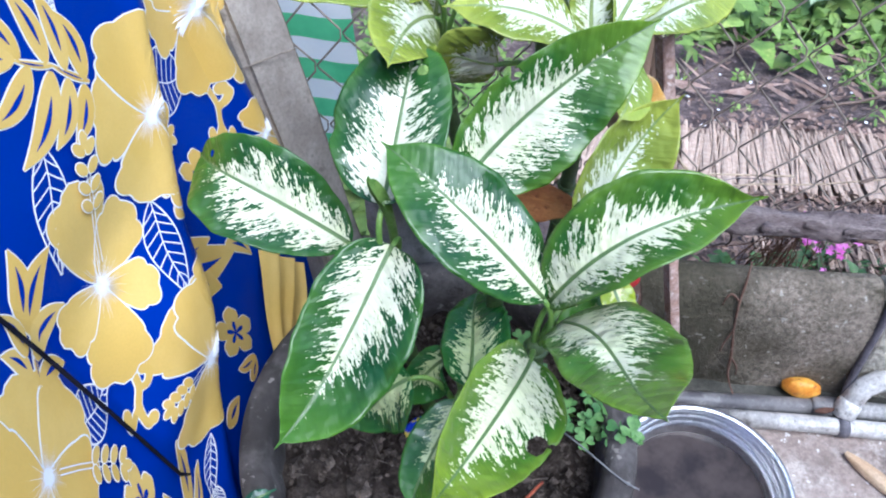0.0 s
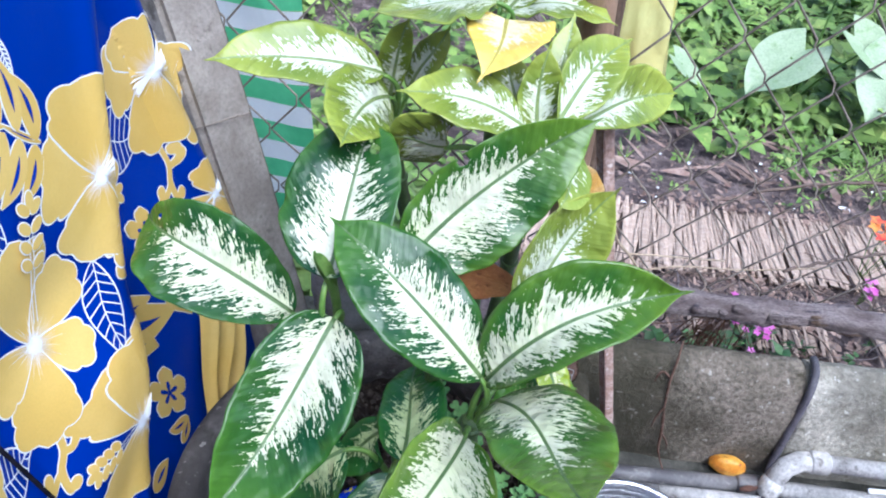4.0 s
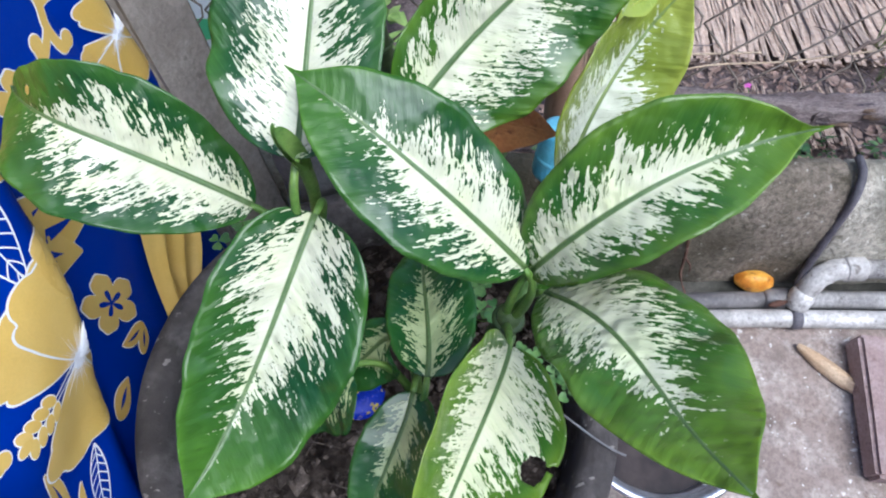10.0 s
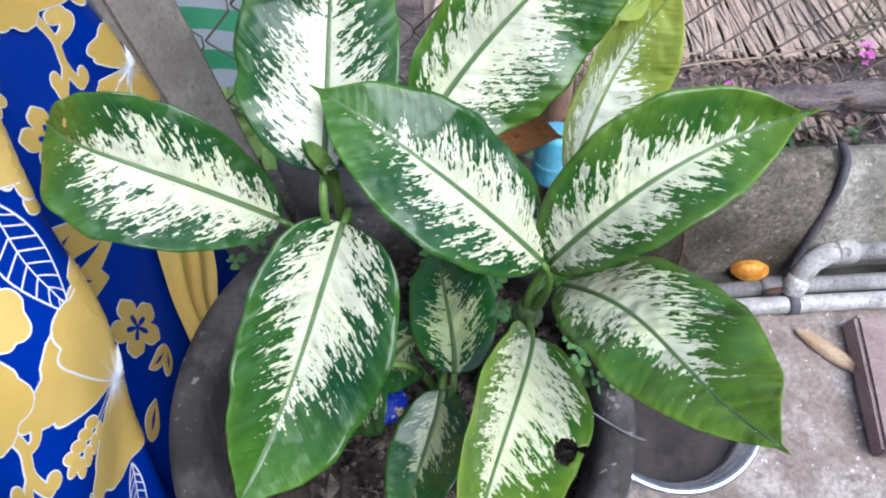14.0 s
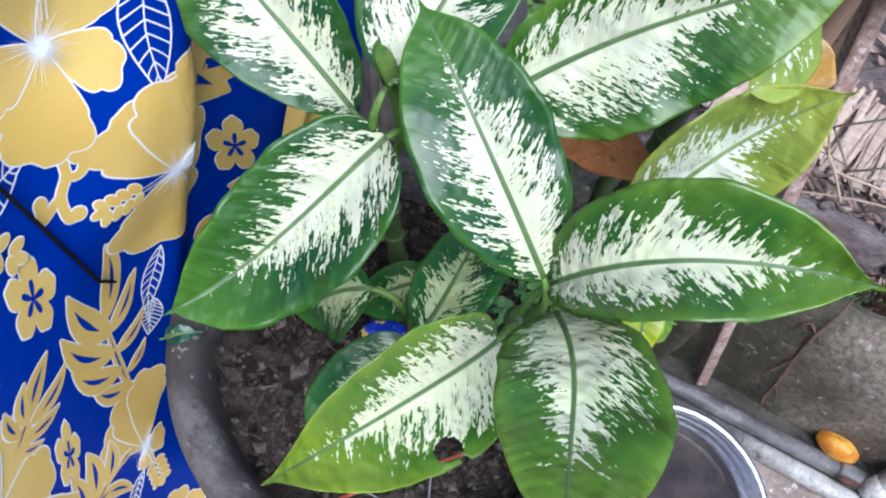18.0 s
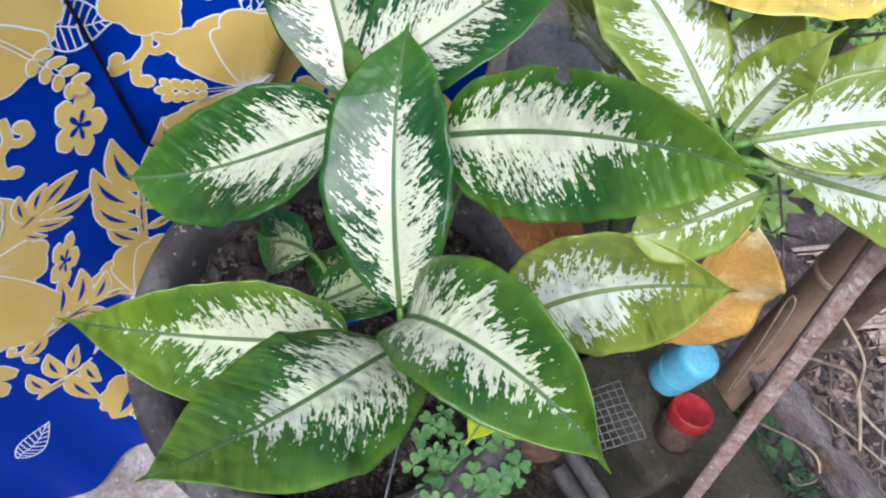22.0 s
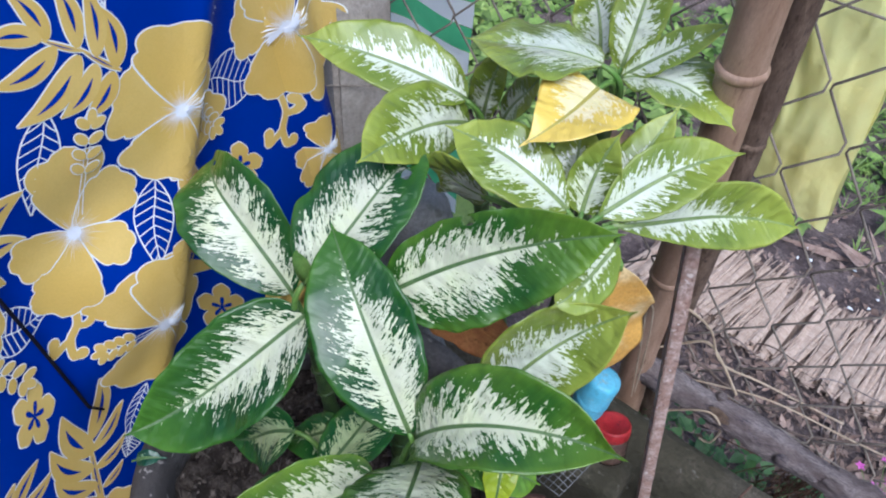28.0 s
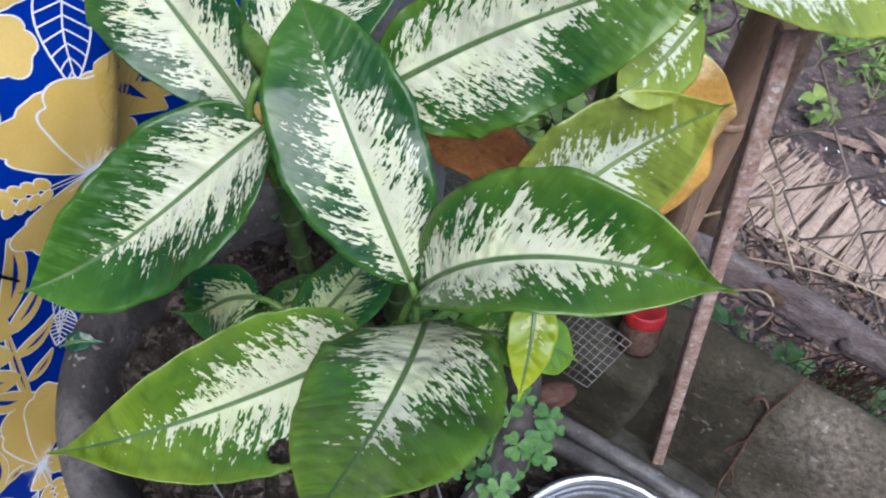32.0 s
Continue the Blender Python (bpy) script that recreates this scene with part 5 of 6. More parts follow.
class Heap:
    """Many small pieces in one mesh."""

    def __init__(self):
        self.v, self.f = [], []

    def leaf(self, p, d, n, ln, w, bend=0.2):
        d, n = Vector(d).normalized(), Vector(n)
        s = d.cross(n)
        s = s.normalized() if s.length > 1e-4 else Vector((1, 0, 0))
        n = s.cross(d)
        k = len(self.v)
        p = Vector(p)
        for t, e in ((0, 0.10), (0.28, 0.95), (0.62, 0.66), (1, 0.02)):
            c = p + d * (ln * t) + n * (-bend * ln * t * t)
            self.v += [c - s * (w * e) + n * (0.12 * w * e), c - n * (0.1 * w * e), c + s * (w * e) + n * (0.12 * w * e)]
        for i in range(3):
            for j in (0, 1):
                a = k + i * 3 + j
                self.f.append((a, a + 3, a + 4, a + 1))

    def done(self, name, material, label, category, kind="stuff"):
        return solo(name, mesh(name, self.v, self.f), material, label, category, kind=kind)


def weed(heap, q, x, y, z, size, n):
    slim = q.choice((0.12, 0.18, 0.26, 0.34, 0.42))
    for _ in range(n):
        a, up = q.uniform(0, 2 * math.pi), q.uniform(0.15, 1.4)
        h = q.uniform(0.1, 1.0) * size
        p = (x + 0.35 * size * math.cos(a) * q.random(), y + 0.35 * size * math.sin(a) * q.random(), z + h * 0.8)
        ln = size * q.uniform(0.25, 0.6)
        heap.leaf(p, (math.cos(a), math.sin(a), up - 0.6), (0, -0.2, 1), ln, ln * slim * q.uniform(0.8, 1.2), q.uniform(0.1, 0.6))


def bare_to(x):
    """How far back the bare soil behind the thatch reaches."""
    return 1.44 + 0.44 * max(0.0, min(1.0, (1.12 - x) / 0.18))


q = random.Random(11)
heap = Heap()
for i in range(2300):
    y = 1.38 + 2.6 * q.random() ** 1.3
    x = -1.2 + 4.4 * q.random()
    bare = bare_to(x) + 0.10 * noise.noise((x * 5, y * 5, 2))
    if x > -0.1 and y < bare and q.random() < 0.93:
        continue
    weed(heap, q, x, y, slope(x, y), 0.03 + 0.12 * q.random() ** 2.6, 13)
for i in range(260):
    x, y = q.uniform(-1.6, -0.05), q.uniform(0.66, 1.5)
    weed(heap, q, x, y, slope(x, y), q.uniform(0.06, 0.16), 14)
for i in range(620):
    x, y = q.uniform(0.55, 2.9), q.uniform(1.95, 3.4)
    weed(heap, q, x, y, slope(x, y), q.uniform(0.08, 0.19), 11)
for i in range(70):
    x, y = q.uniform(0.65, 3.2), q.uniform(1.75, 3.6)
    weed(heap, q, x, y, slope(x, y), q.uniform(0.14, 0.26), 12)
for i in range(900):
    x, y = q.uniform(0.3, 3.2), 1.5 + 2.4 * q.random()
    if y < bare_to(x) and q.random() < 0.8:
        continue
    a, ln = q.uniform(0, 2 * math.pi), q.uniform(0.05, 0.16)
    for _ in range(4):
        a += q.uniform(0.6, 2.0)
        heap.leaf((x, y, slope(x, y)), (math.cos(a), math.sin(a), q.uniform(0.8, 2.5)), (0, -0.6, 1), ln * q.uniform(0.6, 1.1), q.uniform(0.0015, 0.0035), q.uniform(0.1, 0.5))
heap.done("undergrowth", WEED, "dense low green weeds covering the bank behind", "weeds")
heap = Heap()
for i in range(130):
    x, y = 0.30 + 1.5 * q.random(), q.uniform(0.50, 0.72)
    if x < 0.72 and q.random() < 0.85:
        continue
    weed(heap, q, x, y, slope(x, y), 0.025 + 0.055 * q.random() ** 1.5, 12)
heap.done("wall_weeds", DARK_WEED, "broad-leaved green weeds behind the kerb wall", "weeds")
heap = Heap()
for i in range(420):
    x, y = q.uniform(0.15, 1.9), q.uniform(0.55, 0.95) if q.random() < 0.5 else q.uniform(1.25, 1.75)
    a = q.uniform(0, 2 * math.pi)
    ln = q.uniform(0.008, 0.03)
    heap.leaf((x, y, slope(x, y) + q.uniform(0.005, 0.03)), (math.cos(a), math.sin(a), q.uniform(-0.3, 0.3)), (0, 0, 1), ln, ln * q.uniform(0.1, 0.35), q.uniform(-0.4, 0.5))
for i in range(1700):
    x, y = q.uniform(0.1, 1.9), q.uniform(0.50, 0.98)
    a = q.uniform(0, 2 * math.pi)
    ln = q.uniform(0.006, 0.028)
    heap.leaf((x, y, slope(x, y) + q.uniform(0.002, 0.03)), (math.cos(a), math.sin(a), q.uniform(-0.4, 0.4)), (0, 0, 1), ln, ln * q.uniform(0.03, 0.2), q.uniform(-0.4, 0.5))
chips = Heap()
for i in range(1500):
    x, y = q.uniform(0.20, 1.0), q.uniform(0.50, 0.93)
    a, ln = q.uniform(0, 2 * math.pi), q.uniform(0.008, 0.032)
    chips.leaf((x, y, slope(x, y) + q.uniform(0.008, 0.03)), (math.cos(a), math.sin(a), q.uniform(-0.3, 0.4)), (q.uniform(-0.5, 0.5), q.uniform(-0.5, 0.5), 1), ln, ln * q.uniform(0.06, 0.32), q.uniform(-0.5, 0.5))
for i in range(30):
    x, y = q.uniform(0.5, 1.5), q.uniform(1.36, 1.85)
    a = q.gauss(2.6, 0.5)
    chips.leaf((x, y, slope(x, y) + q.uniform(0.015, 0.035)), (math.cos(a), math.sin(a), 0.05), (0, 0, 1), q.uniform(0.06, 0.22), q.uniform(0.005, 0.018), 0.05)
for i in range(500):
    x, y = q.uniform(0.2, 1.6), q.uniform(1.26, 1.85)
    a, ln = q.uniform(0, 2 * math.pi), q.uniform(0.006, 0.03)
    chips.leaf((x, y, slope(x, y) + q.uniform(0.006, 0.02)), (math.cos(a), math.sin(a), q.uniform(-0.3, 0.4)), (q.uniform(-0.5, 0.5), q.uniform(-0.5, 0.5), 1), ln, ln * q.uniform(0.1, 0.4), q.uniform(-0.5, 0.5))
for i in range(420):
    x, y = q.uniform(0.2, 1.4), q.gauss(1.27, 0.035)
    a, ln = q.uniform(0, 2 * math.pi), q.uniform(0.006, 0.026)
    chips.leaf((x, y, slope(x, y) + q.uniform(0.02, 0.034)), (math.cos(a), math.sin(a), q.uniform(-0.3, 0.2)), (q.uniform(-0.4, 0.4), q.uniform(-0.4, 0.4), 1), ln, ln * q.uniform(0.1, 0.45), q.uniform(-0.3, 0.5))
chips.done("bark_chips", BARK_CHIP, "red-brown bark chips and straw scraps on the bank", "litter")
heap.done("leaf_litter", DRY_LEAF, "dry brown leaf litter and chaff on the bank", "litter")
heap = Heap()
for i in range(40):
    x, y = q.uniform(0.2, 1.6), q.uniform(1.28, 1.7)
    a = q.uniform(0, 2 * math.pi)
    heap.leaf((x, y, slope(x, y) + 0.012), (math.cos(a), math.sin(a), 0.1), (0, 0, 1), q.uniform(0.006, 0.02), q.uniform(0.003, 0.007))
heap.done("pale_chips", CLOTH_WHITE, "tiny pale chips scattered on the dark soil", "litter")


heap = Heap()
for i in range(90):
    x, y = q.uniform(0.27, 0.66), q.uniform(0.465, 0.62)
    weed(heap, q, x, y, slope(x, y) + q.uniform(0.0, 0.16) * (1 if y < 0.54 else 0.3), q.uniform(0.022, 0.06), 6)
heap.done("ivy_tangle", DARK_WEED, "dark trailing ivy in the gap behind the wall", "weeds")
twigs = random.Random(23)
for i in range(90):
    x, y = twigs.uniform(0.22, 1.3), twigs.uniform(0.50, 0.95)
    a, ln = twigs.uniform(0, 2 * math.pi), twigs.uniform(0.08, 0.26)
    z = slope(x, y) + twigs.uniform(0.01, 0.05)
    p = [Vector((x, y, z)), Vector((x + 0.3 * ln * math.cos(a + 0.5), y + 0.3 * ln * math.sin(a + 0.5), z + twigs.uniform(0, 0.05)))]
    e = (x + ln * math.cos(a), max(0.5, y + ln * math.sin(a)))
    p += [Vector((x + 0.7 * ln * math.cos(a - 0.4), max(0.5, y + 0.7 * ln * math.sin(a - 0.4)), slope(*e) + twigs.uniform(0.02, 0.07))), Vector((*e, slope(*e) + 0.012))]
    solo("dry_twig", tube("dry_twig", arc(*p, 10), twigs.uniform(0.0006, 0.0017), 6), DRY_LEAF if i % 3 else LOG_WOOD, "thin dry twig lying on the littered bank", "twig", "twigs on the bank")


def taro(x, y, size, turn, lean, label):
    z = slope(x, y)
    ob = thing("broad_leaf_plant", label, "plant", (x, y, z), "broad-leaved plants on the bank")
    for k in range(3):
        a = radians(turn + k * 110)
        top = Vector((x + size * 0.5 * math.cos(a), y + size * 0.5 * math.sin(a), z + size * (1.0 + 0.25 * k)))
        part("leaf_stalk", tube("leaf_stalk", arc((x, y, z), (x, y, z + size * 0.5), top + Vector((0, 0, -0.1 * size)), top, 8), 0.004, 8), STALK, ob)

        def fn(u, v, top=top, a=a):
            s = (u * 2 - 1)
            w = 0.42 * size * (max(0.0, math.sin(math.pi * (0.12 + 0.86 * v))) ** 0.7)
            d = Vector((math.cos(a), math.sin(a), -lean))
            side = Vector((-math.sin(a), math.cos(a), 0))
            return top + d * (size * 0.8 * (v - 0.25)) + side * (w * s) + Vector((0, 0, 0.10 * size * abs(s) - 0.2 * size * v * v)) - d * (0.16 * size * abs(s) * (1 - v))
        part("leaf", sheet("leaf", fn, 12, 16), TARO, ob)


taro(1.30, 2.20, 0.30, 215, 0.3, "broad pale green leaves of a wild plant on the bank")
taro(1.95, 2.55, 0.40, 250, 0.3, "broad pale green leaves of a wild plant on the bank")
taro(1.62, 2.15, 0.34, 235, 0.3, "broad pale green leaves of a wild plant on the bank")
taro(1.85, 1.95, 0.22, 160, 0.4, "broad green leaves of a wild plant near the thatch")
taro(0.72, 2.15, 0.16, 230, 0.5, "rounded pale leaves of a creeping plant on the bank")


def blossom(name, material, x, y, z, n, spread_, size, label):
    """A cluster of small flowers, each with its own five petals and stalk."""
    ob = thing(name, label, "flower", (x, y, slope(x, y)))
    for _ in range(n):
        h = Heap()
        px, py, pz = x + q.gauss(0, spread_), y + q.gauss(0, spread_), z + q.gauss(0, spread_ * 0.5)
        for k in range(5):
            a = k * 1.257 + px * 50
            h.leaf((px, py, pz), (math.cos(a), math.sin(a), 0.4), (0, 0, 1), size, size * 0.4, 0.3)
        head = part("flower_head", mesh("flower_head", h.v, h.f), material, ob)
        part("flower_stalk", tube("flower_stalk", [(x, y, slope(x, y) - 0.005), ((x + px) / 2, (y + py) / 2, (slope(x, y) + pz) / 2), (px, py, pz)], 0.0007, 5), STALK, head)
    return ob


blossom("pink_flowers", PINK, 0.745, 0.69, -0.020, 26, 0.026, 0.010, "cluster of small magenta flowers in the weeds")
blossom("pink_flowers", PINK, 1.05, 0.86, -0.06, 8, 0.014, 0.011, "few small magenta flowers beside the thatch")
blossom("red_flowers", RED_PETAL, 1.10, 0.98, 0.02, 12, 0.022, 0.020, "red and orange flower head in the weeds")

RUST_TWIG = surface("rust_twig", (0.085, 0.045, 0.032), (0.16, 0.095, 0.072), (0.26, 0.20, 0.17), 0.8, 0.2, big=60, fine=300, depth=0.0008)
twig = thing("wall_twig", "dry rust-brown forked twig hanging down the wall", "twig", (0.47, 0.30, 0.03))
for pts, r in (([(0.462, 0.400, 0.262), (0.455, 0.372, 0.246), (0.448, 0.346, 0.215), (0.452, 0.330, 0.165), (0.460, 0.312, 0.11), (0.466, 0.298, 0.06), (0.478, 0.272, 0.037)], [0.0016, 0.0019, 0.0021, 0.0017, 0.0027, 0.0024, 0.0014]),
               ([(0.447, 0.350, 0.220), (0.435, 0.356, 0.228), (0.427, 0.352, 0.222), (0.424, 0.347, 0.208)], [0.0019, 0.0018, 0.0016, 0.001]),
               ([(0.452, 0.328, 0.160), (0.442, 0.318, 0.135), (0.440, 0.312, 0.115)], [0.0016, 0.0014, 0.0008]),
               ([(0.462, 0.310, 0.10), (0.474, 0.302, 0.085), (0.480, 0.300, 0.06)], [0.002, 0.0016, 0.0008])):
    radii = [r[min(len(r) - 1, k * len(r) // (8 * (len(pts) - 1) + 1))] for k in range(8 * (len(pts) - 1) + 1)]
    line = curve3(pts, 8)
    part("twig_arm", tube("twig_arm", line, [radii[min(k, len(radii) - 1)] for k in range(len(line))], 7), RUST_TWIG, twig)
for i, (pts, r) in enumerate((
                              ([(0.60, 0.48, 0.38), (0.75, 0.60, 0.30), (0.95, 0.72, 0.22)], 0.003),
                              ([(0.35, 0.62, 0.02), (0.55, 0.70, -0.02), (0.72, 0.82, -0.05)], 0.003),
                              ([(0.30, 0.46, 0.38), (0.45, 0.56, 0.20), (0.52, 0.75, 0.02)], 0.0025),
                              ([(0.9, 1.32, -0.2), (1.2, 1.42, -0.19), (1.5, 1.38, -0.16)], 0.005),
                              ([(0.42, 0.47, 0.28), (0.50, 0.56, 0.10), (0.44, 0.66, -0.03)], 0.002))):
    solo("dry_vine", tube("dry_vine", [Vector((*c, 0)).to_3d() if len(c) == 2 else Vector(c) + Vector((0, 0, 0.004 * math.sin(k * 2.0))) for k, c in enumerate([arc(pts[0], pts[min(1, len(pts) - 1)], pts[-2], pts[-1], 16)[j] for j in range(17)] if len(pts) < 5 else pts)], r, 7), DRY_LEAF,
         "thin dry brown vine caught in the fence" if i else "dry root hanging down the mossy wall", "vine")

TAN_VINE = surface("tan_vine", (0.42, 0.32, 0.22), (0.55, 0.44, 0.32), (0.25, 0.17, 0.11), 0.7, 0.3, big=40, fine=300, depth=0.0005)
for pts, r in (([(0.303, 0.43, 0.257), (0.333, 0.43, 0.302), (0.361, 0.43, 0.326), (0.384, 0.43, 0.302), (0.385, 0.43, 0.251), (0.37, 0.435, 0.235)], 0.0017),
               ([(0.234, 0.46, 0.338), (0.276, 0.47, 0.389), (0.304, 0.47, 0.421), (0.335, 0.47, 0.396), (0.378, 0.475, 0.335)], 0.0021),
               ([(0.251, 0.465, 0.476), (0.297, 0.47, 0.452), (0.335, 0.47, 0.394), (0.40, 0.50, 0.36), (0.52, 0.52, 0.345)], 0.0016),
               ([(0.30, 0.475, 0.30), (0.42, 0.49, 0.345), (0.55, 0.50, 0.35), (0.68, 0.50, 0.38)], 0.0014)):
    solo("dry_tendril", tube("dry_tendril", curve3(pts, 8), r, 7), TAN_VINE, "thin tan tendril curling round the fence foot", "vine", "tendrils at the fence")
solo("wire_loop", tube("wire_loop", curve3([(0.252, 0.392, 0.309), (0.232, 0.388, 0.442), (0.217, 0.386, 0.531), (0.219, 0.384, 0.549), (0.227, 0.385, 0.53), (0.240, 0.387, 0.445), (0.253, 0.392, 0.327)], 8), 0.0012, 7), TAN_VINE, "bent loop of pale binding wire on the bamboo pole", "wire")

tuft = thing("root_tuft", "matted red-brown root fibres hanging behind the wall", "roots", (0.535, 0.47, 0.0))
ROOT = surface("root_fibre", (0.14, 0.075, 0.05), (0.26, 0.15, 0.105), (0.07, 0.04, 0.03), 0.85, 0.2, big=40, fine=300, depth=0.0005, tint=0.4)
fib = random.Random(77)
for i in range(70):
    x, y = 0.535 + fib.gauss(0, 0.022), 0.462 + fib.uniform(-0.012, 0.03)
    z0, z1 = fib.uniform(0.20, 0.29), fib.uniform(0.02, 0.16)
    part("fibre", tube("fibre", arc((x, y, z0), (x + fib.gauss(0, 0.02), y - 0.004, z0 - 0.03), (x + fib.gauss(0, 0.03), y + 0.01, z1 + 0.04), (x + fib.gauss(0, 0.035), y + fib.uniform(0, 0.03), z1), 7), fib.uniform(0.0005, 0.0012), 5), ROOT, tuft)
stick = solo("white_stick", block("white_stick", (0.16, 0.009, 0.006), 0.0015, 0.0004, 2, 4), CLOTH_WHITE, "flat white plastic stick lying across the pipes", "stick")
stick.matrix_world = pose(0.93, 0.288, 0.0335, 0, 0, 3)

# ---------- things on the wall beside the pot ----------
b = solo("concrete_ledge", worn_box("concrete_ledge", (0.20, 0.085, 0.208), 0.018, 0.006, 22, 12), MOSS_CONCRETE, "dark mossy concrete ledge block between pot and wall", "block")
b.matrix_world = pose(0.215, 0.318, 0.0)
jar = thing("glass_jar", "brown glass jar with a red screw lid on the ledge", "jar", (0.262, 0.335, 0.205))
tilt = Matrix.Translation((0.266, 0.337, 0.2045)) @ Matrix.Rotation(radians(-18), 4, "X") @ Matrix.Rotation(radians(-13), 4, "Y") @ Matrix.Scale(1.08, 4)
d = lathe("jar_body", [(0.0, 0.002), (0.024, 0.002), (0.026, 0.008), (0.026, 0.040), (0.023, 0.047), (0.022, 0.050), (0.0, 0.050)], 40)
d.transform(tilt)
part("jar_body", d, JAR_BROWN, jar)
d = lathe("lid", [(0.0245, 0.046), (0.0255, 0.048), (0.0255, 0.062), (0.0243, 0.0642), (0.0225, 0.0648), (0.0215, 0.0636), (0.0, 0.0640)], 40)
d.transform(tilt)
part("lid", d, RED_LID, jar, "dirty red screw lid")
can = thing("plastic_bottle", "dirty sky-blue plastic bottle wedged against the bamboo pole", "bottle", (0.205, 0.33, 0.30))
hang = Matrix.Translation((0.206, 0.325, 0.318)) @ Matrix.Rotation(radians(-14), 4, "X") @ Matrix.Rotation(radians(4), 4, "Y")
d = lathe("bottle_body", [(0.0, 0.0), (0.019, 0.001), (0.0235, 0.005), (0.025, 0.012), (0.025, 0.074), (0.0235, 0.081), (0.018, 0.084), (0.0, 0.085)], 40)
d.transform(hang)
part("bottle_body", d, BLUE_PLASTIC, can)
d = lathe("bottle_band", [(0.0252, 0.03), (0.0257, 0.031), (0.0257, 0.038), (0.0252, 0.039)], 40)
d.transform(hang)
part("bottle_band", d, BLUE_PLASTIC, can)
net = thing("wire_netting", "scrap of fine grey welded wire netting beside the pot", "netting", (0.22, 0.24, 0.2))
nx_, ny_, no_ = Vector((0.009, -0.002, 0.003)), Vector((0.002, 0.008, 0.004)), Vector((0.17, 0.205, 0.30))
for i in range(9):
    part("net_wire", tube("net_wire", [no_ + nx_ * i + ny_ * k + Vector((0, 0, 0.003 * math.sin(k + i))) for k in range(0, 9, 2)], 0.0006, 5), GREY_WIRE, net)
    part("net_wire", tube("net_wire", [no_ + nx_ * k + ny_ * i + Vector((0, 0, 0.003 * math.sin(k + i))) for k in range(0, 9, 2)], 0.0006, 5), GREY_WIRE, net)
b = solo("grey_stone", worn_box("grey_stone", (0.095, 0.085, 0.64), 0.036, 0.012, 24, 8), GREY_STONE, "rough grey stone stub standing behind the plant stems", "stone")
b.matrix_world = pose(-0.09, 0.29, -0.005, 0, 0, 20)

heap = Heap()
for i in range(1100):
    x, y = q.uniform(0.12, 0.42), q.uniform(0.12, 0.262)
    if math.hypot(x - BX, y - BY) < 0.155:
        continue
    a = q.uniform(0, 2 * math.pi)
    ln = q.uniform(0.008, 0.035)
    heap.leaf((x, y, 0.006 + q.uniform(0.0, 0.012)), (math.cos(a), math.sin(a), q.uniform(-0.1, 0.3)), (0, 0, 1), ln, ln * q.uniform(0.1, 0.5), q.uniform(-0.2, 0.3))
heap.done("damp_debris", SOIL, "dark damp leaf debris between pot and pipes", "litter")

# ---------- in the pot ----------
shard = solo("clay_shard", shell("clay_shard", 0.06, 0.017, 0.014, 0.3), COCONUT, "curved red-brown clay shard leaning in the pot", "shard")
shard.matrix_world = pose(0.218, 0.122, 0.405, 30, 10, 60)
solo("reed", tube("reed", [(0.016, -0.188, 0.389), (0.06, -0.133, 0.389), (0.131, -0.048, 0.391)], 0.0021, 8), surface("reed_red", (0.26, 0.06, 0.03), (0.36, 0.11, 0.06), (0.14, 0.03, 0.02), 0.5, big=40, fine=300, depth=0.0005), "thin red-brown reed lying across the pot", "reed")
for i, pts in enumerate(([(-0.01, -0.13, 0.41), (0.03, -0.155, 0.405), (0.09, -0.145, 0.41), (0.12, -0.14, 0.40)], [(0.10, -0.10, 0.44), (0.12, -0.14, 0.42), (0.128, -0.165, 0.405), (0.135, -0.172, 0.41)], [(0.15, 0.0, 0.43), (0.19, -0.03, 0.44), (0.21, -0.05, 0.43), (0.235, -0.06, 0.435)])):
    solo("wire_end", tube("wire_end", arc(*pts, 14), 0.0011, 6), GREY_WIRE, "loose pale wire end curling out of the pot", "wire")
wrap = solo("sweet_wrapper", shell("sweet_wrapper", 0.05, 0.02, 0.012, 0.4, 10), surface("wrapper_blue", (0.01, 0.04, 0.55), (0.75, 0.60, 0.05), None, 0.25, big=60, fine=200, depth=0.001, cut=(0.55, 0.60)), "crumpled blue and yellow wrapper on the soil", "wrapper")
wrap.matrix_world = pose(-0.02, 0.0, 0.395, 10, 20, 40)


